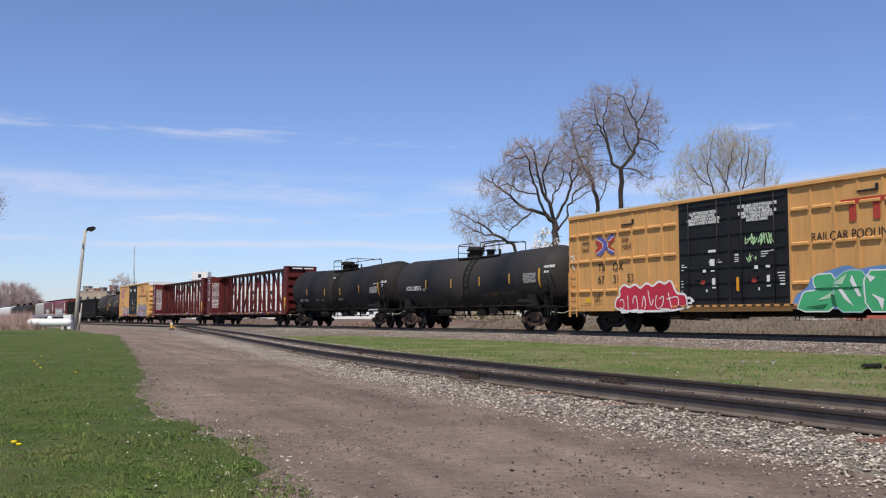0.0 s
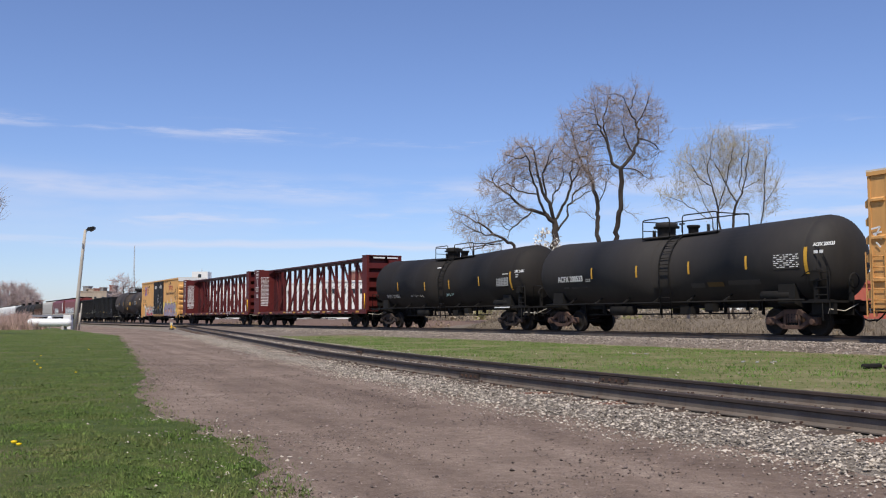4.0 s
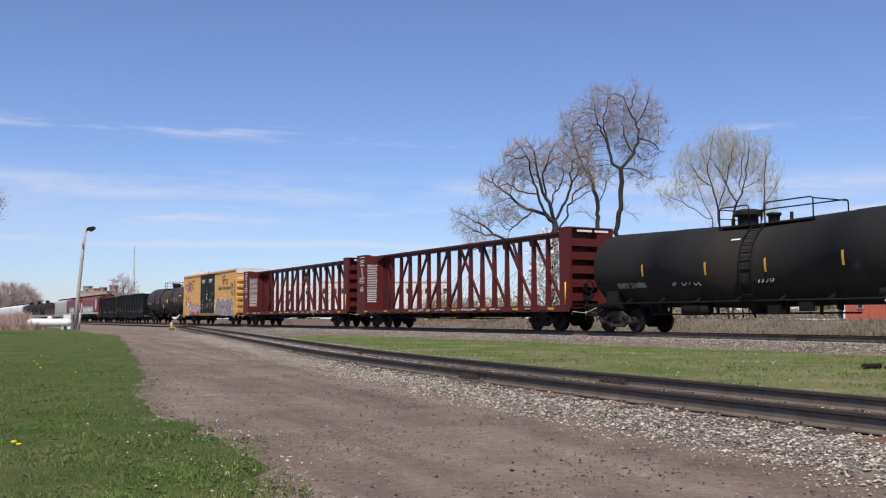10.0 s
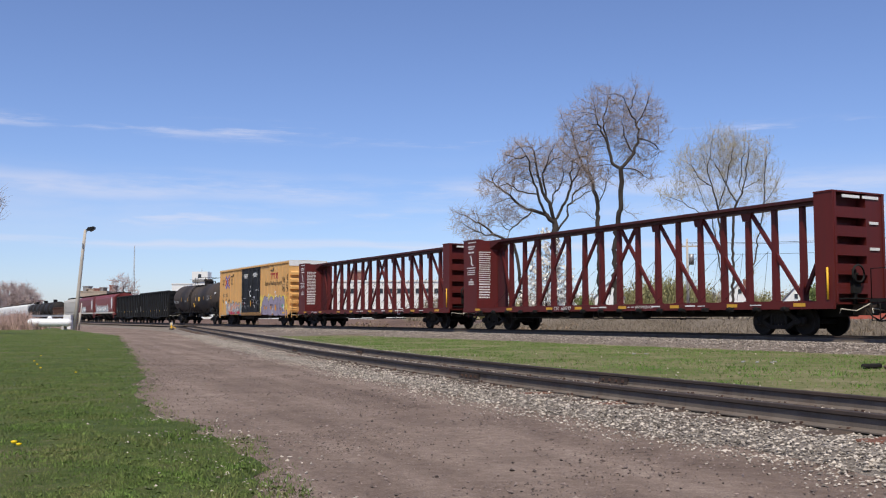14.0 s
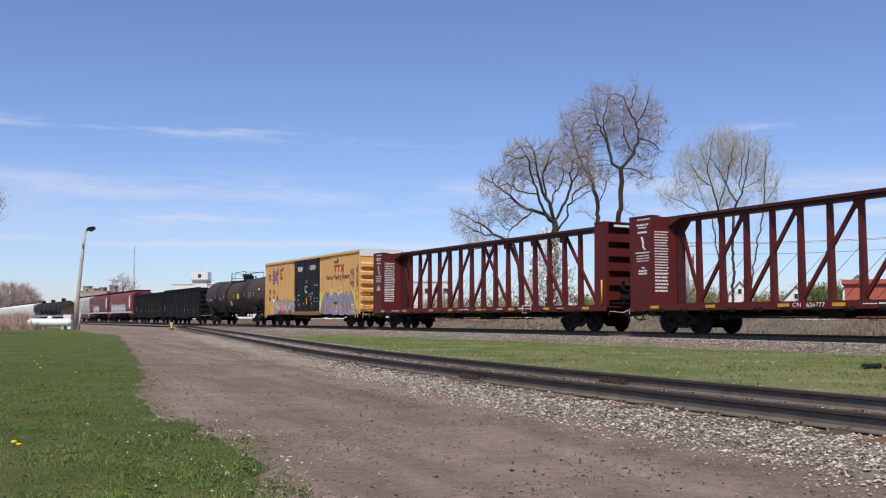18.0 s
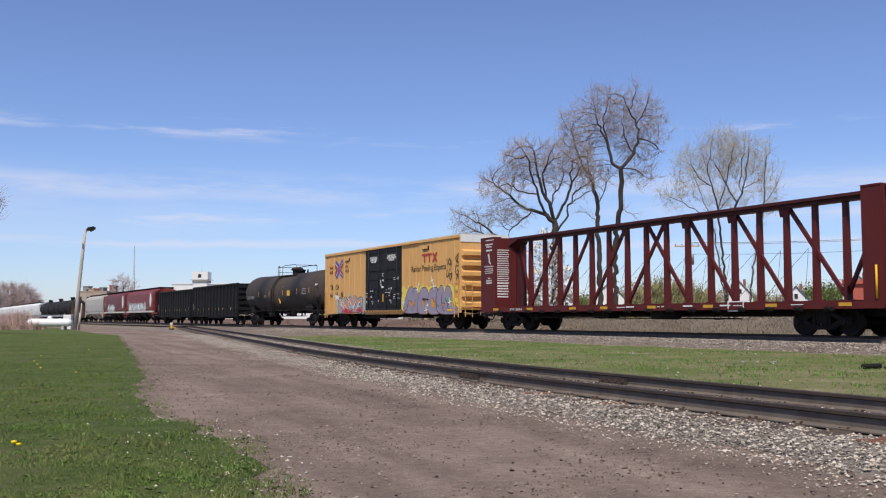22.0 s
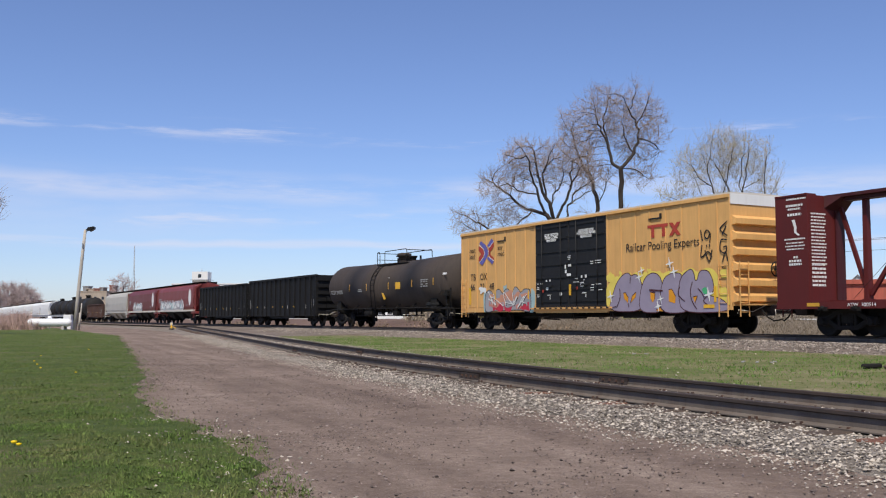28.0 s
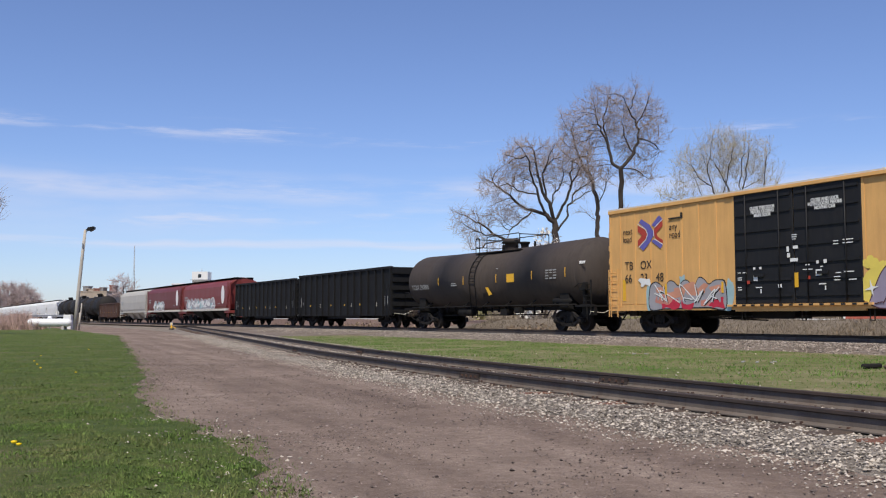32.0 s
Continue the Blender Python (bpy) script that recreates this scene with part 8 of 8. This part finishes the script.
for i in range(420):
    s = -4.5 - 6 * rs.random()
    p = on_line(s, lawn_edge(s) + rs.gauss(-0.1, 0.35))
    spots.append((p.x, p.y, 0.012, rs.uniform(0.006, 0.017)))
for i in range(600):
    s = 1 - 55 * rs.random() ** 1.3
    a, b = siding_lat(s) + 1.7, -3.6
    k = rs.random() ** 2
    p = on_line(s, (a + (b - a) * k) if rs.random() < 0.75 else rs.uniform(a, b))
    spots.append((p.x, p.y, 0.03, rs.uniform(0.012, 0.028)))
scatter_stones("loose_stones", "pale loose stones in the grass edges", STONE, spots, 4)


def grass_stuff(name, label, material, pick, count, seed, h, w):
    """Many single blades, each a bent two-piece sliver."""
    r = random.Random(seed)
    v, f = [], []
    for i in range(count):
        q = pick(r)
        if q is None:
            continue
        x, y, z, k = q
        a = r.uniform(0, 6.3)
        hh, ww = h * r.uniform(0.5, 1.3) * k, w * r.uniform(0.7, 1.4) * max(1, k)
        cx, cy = math.cos(a) * ww, math.sin(a) * ww
        lx, ly = r.gauss(0, 0.5) * hh, r.gauss(0, 0.5) * hh
        o = len(v)
        v += [(x - cx, y - cy, z), (x + cx, y + cy, z), (x + cx * 0.7 + lx * 0.4, y + cy * 0.7 + ly * 0.4, z + hh * 0.62), (x - cx * 0.7 + lx * 0.4, y - cy * 0.7 + ly * 0.4, z + hh * 0.62), (x + lx, y + ly, z + hh)]
        f += [(o, o + 1, o + 2, o + 3), (o + 3, o + 2, o + 4)]
    me = bpy.data.meshes.new(name)
    me.from_pydata(v, [], f)
    me.materials.append(material)
    return tagged(new(name, me), label, "grass", kind="stuff")


def lawn_spot(r):
    d = 5.2 * (62 / 5.2) ** (r.random() ** 0.9)
    x = r.uniform(-0.50, 0.02) * d
    y = d
    p = Vector((x, y, 0))
    s = p.dot(DIR)
    lat = p.dot(SIDE) - OFF
    e = lawn_edge(s)
    if lat > e + 0.25 or r.random() < 0.85 * max(0.0, 1 - (e + 0.25 - lat) / 0.6):
        return None
    if noise.noise(Vector((x * 0.9, y * 0.5, 2))) + 0.6 * noise.noise(Vector((x * 3.1, y * 2.0, 5))) > 0.04 and r.random() < 0.5:
        return None
    tuft = 1 + 0.9 * noise.noise(Vector((x * 2.3, y * 1.6, 11))) + 0.5 * noise.noise(Vector((x * 6.0, y * 4.0, 13)))
    return x, y, 0.008, (0.9 + d * 0.012) * max(0.35, tuft)


def verge_spot(r):
    s = 2 - 54 * r.random() ** 1.15
    if s < -34 and r.random() < (-34 - s) / 18:
        return None
    a, b = siding_lat(s) + 2.1 + wob(s, 11, 0.5), -4.0 + wob(s, 12, 0.5)
    if b < a + 0.2:
        return None
    lat = r.uniform(a, b)
    p = on_line(s, lat)
    if noise.noise(Vector((p.x * 0.5, p.y * 0.5, 4))) + 0.5 * noise.noise(Vector((p.x * 1.9, p.y * 1.9, 7))) > 0.10 and r.random() < 0.8:
        return None
    return p.x, p.y, 0.02, 1.0 + 0.8 * noise.noise(Vector((p.x * 0.9, p.y * 0.9, 3)))


grass_stuff("lawn_grass", "short green grass blades of the lawn", GRASS, lawn_spot, 270000, 5, 0.022, 0.0030)
def bank_spot(r):
    s = -8 - 50 * r.random()
    lat = r.uniform(6.5, 9.5)
    p = on_line(s, lat)
    return p.x, p.y, 0.88 * min(1.0, (lat - 6) / 3.1) - 0.08, 1.0


grass_stuff("dry_grass", "tall dead straw-coloured grass on the bank", HAY, bank_spot, 26000, 15, 0.20, 0.012)
grass_stuff("verge_grass", "green grass growing between the tracks", VERGE, verge_spot, 90000, 6, 0.036, 0.0065)


def weed_leaves(count, seed):
    """Flat rosettes of broad leaves pressed into the lawn."""
    r = random.Random(seed)
    m = Mesh()
    for i in range(count):
        q = lawn_spot(r)
        if q is None or q[1] > 22:
            continue
        for k in range(r.randint(5, 9)):
            a = r.uniform(0, 6.3)
            l, w = r.uniform(0.02, 0.05), r.uniform(0.006, 0.012)
            c, s = math.cos(a), math.sin(a)
            z = r.uniform(0.012, 0.03)
            m.add([(q[0], q[1], 0.012), (q[0] + c * l * 0.6 - s * w, q[1] + s * l * 0.6 + c * w, z), (q[0] + c * l, q[1] + s * l, z * 0.8), (q[0] + c * l * 0.6 + s * w, q[1] + s * l * 0.6 - c * w, z)], [(0, 1, 2, 3)])
    return thing("lawn_weeds", "flat broad-leaved weeds in the lawn", "weeds", m, WEED, kind="stuff")


weed_leaves(2200, 61)


def dandelion(x, y, k=1.0):
    t = thing("dandelion", "yellow dandelion flower in the grass", "flower", place=Matrix.Translation((x, y, 0.01)), group="dandelions in the lawn")
    part("stalk", Mesh().tube([(0, 0, 0), (0.004, 0, 0.05 * k)], 0.003, 5), LEAF, t)
    part("flower", Mesh().lathe([(0.045 * k, 0.0), (0.05 * k, 0.016 * k), (0.062 * k, 0.02 * k), (0.066 * k, 0.0)], 10, 'z'), DANDELION, t)


dandelion(-3.36, 7.62, 1.3)
dandelion(-3.30, 7.57, 1.1)
for x, y in ((-8.6, 20.5), (-9.3, 22.0), (-7.9, 19.0), (-10.4, 25.0), (-11.0, 30.0), (-6.6, 17.4)):
    dandelion(x, y, 1.2)
lg = thing("log", "dark rotten pieces of sleeper lying in the grass", "log", place=Matrix.Translation((8.56, 19.27, 0.02)))
part("piece", Mesh().beam((-0.22, 0, 0.05), (0.2, 0.08, 0.06), 0.12, 0.10), UNDER_BLACK, lg, bevel=0.03)
part("piece", Mesh().beam((0.15, -0.2, 0.05), (0.4, 0.02, 0.05), 0.10, 0.08), TIE_WOOD, lg, bevel=0.03)
rl = random.Random(8)
for x, y in ((7.02, 21.63), (7.3, 21.5), (6.8, 21.9), (7.5, 21.9), (5.3, 26.8), (5.6, 26.7)):
    thing("litter", "pale scrap of torn paper in the grass", "litter", Mesh().prism(blob(0, 0, rl.uniform(0.03, 0.07), rl.uniform(0.02, 0.04), rl.random() * 9, 10, 0.6), 'z', 0.02, 0.04), MARK_DULL, place=Matrix.Translation((x, y, 0.02)) @ pose(0, 0, 0, rl.uniform(-15, 15), rl.uniform(-15, 15), 0), group="litter in the verge")


# ---- what moves ----
def motions():
    times = [1.0 * i for i in range(32)] + [31.5, 32.0]
    for car, u in TRAIN:
        # the coupler slack behind the second tank car closes slowly
        slack = [0.47 * min(1.0, max(0.0, (t - 5.5) / 7.5)) - 0.24 if car == tank_b else 0.0 for t in times]
        walk(car, [(t, line_matrix(u + d + travel(t))) for t, d in zip(times, slack)])
    r = 0.457
    spin = [0.2 * i for i in range(161)]
    for car, u in TRAIN[:9]:
        for tr in car.children:
            for w in tr.children:
                if w.name.startswith("wheelset"):
                    x = w.location.x
                    walk(w, [(t, Matrix.Translation((x, 0, r)) @ Matrix.Rotation(travel(t) / r, 4, 'Y')) for t in spin])


motions()
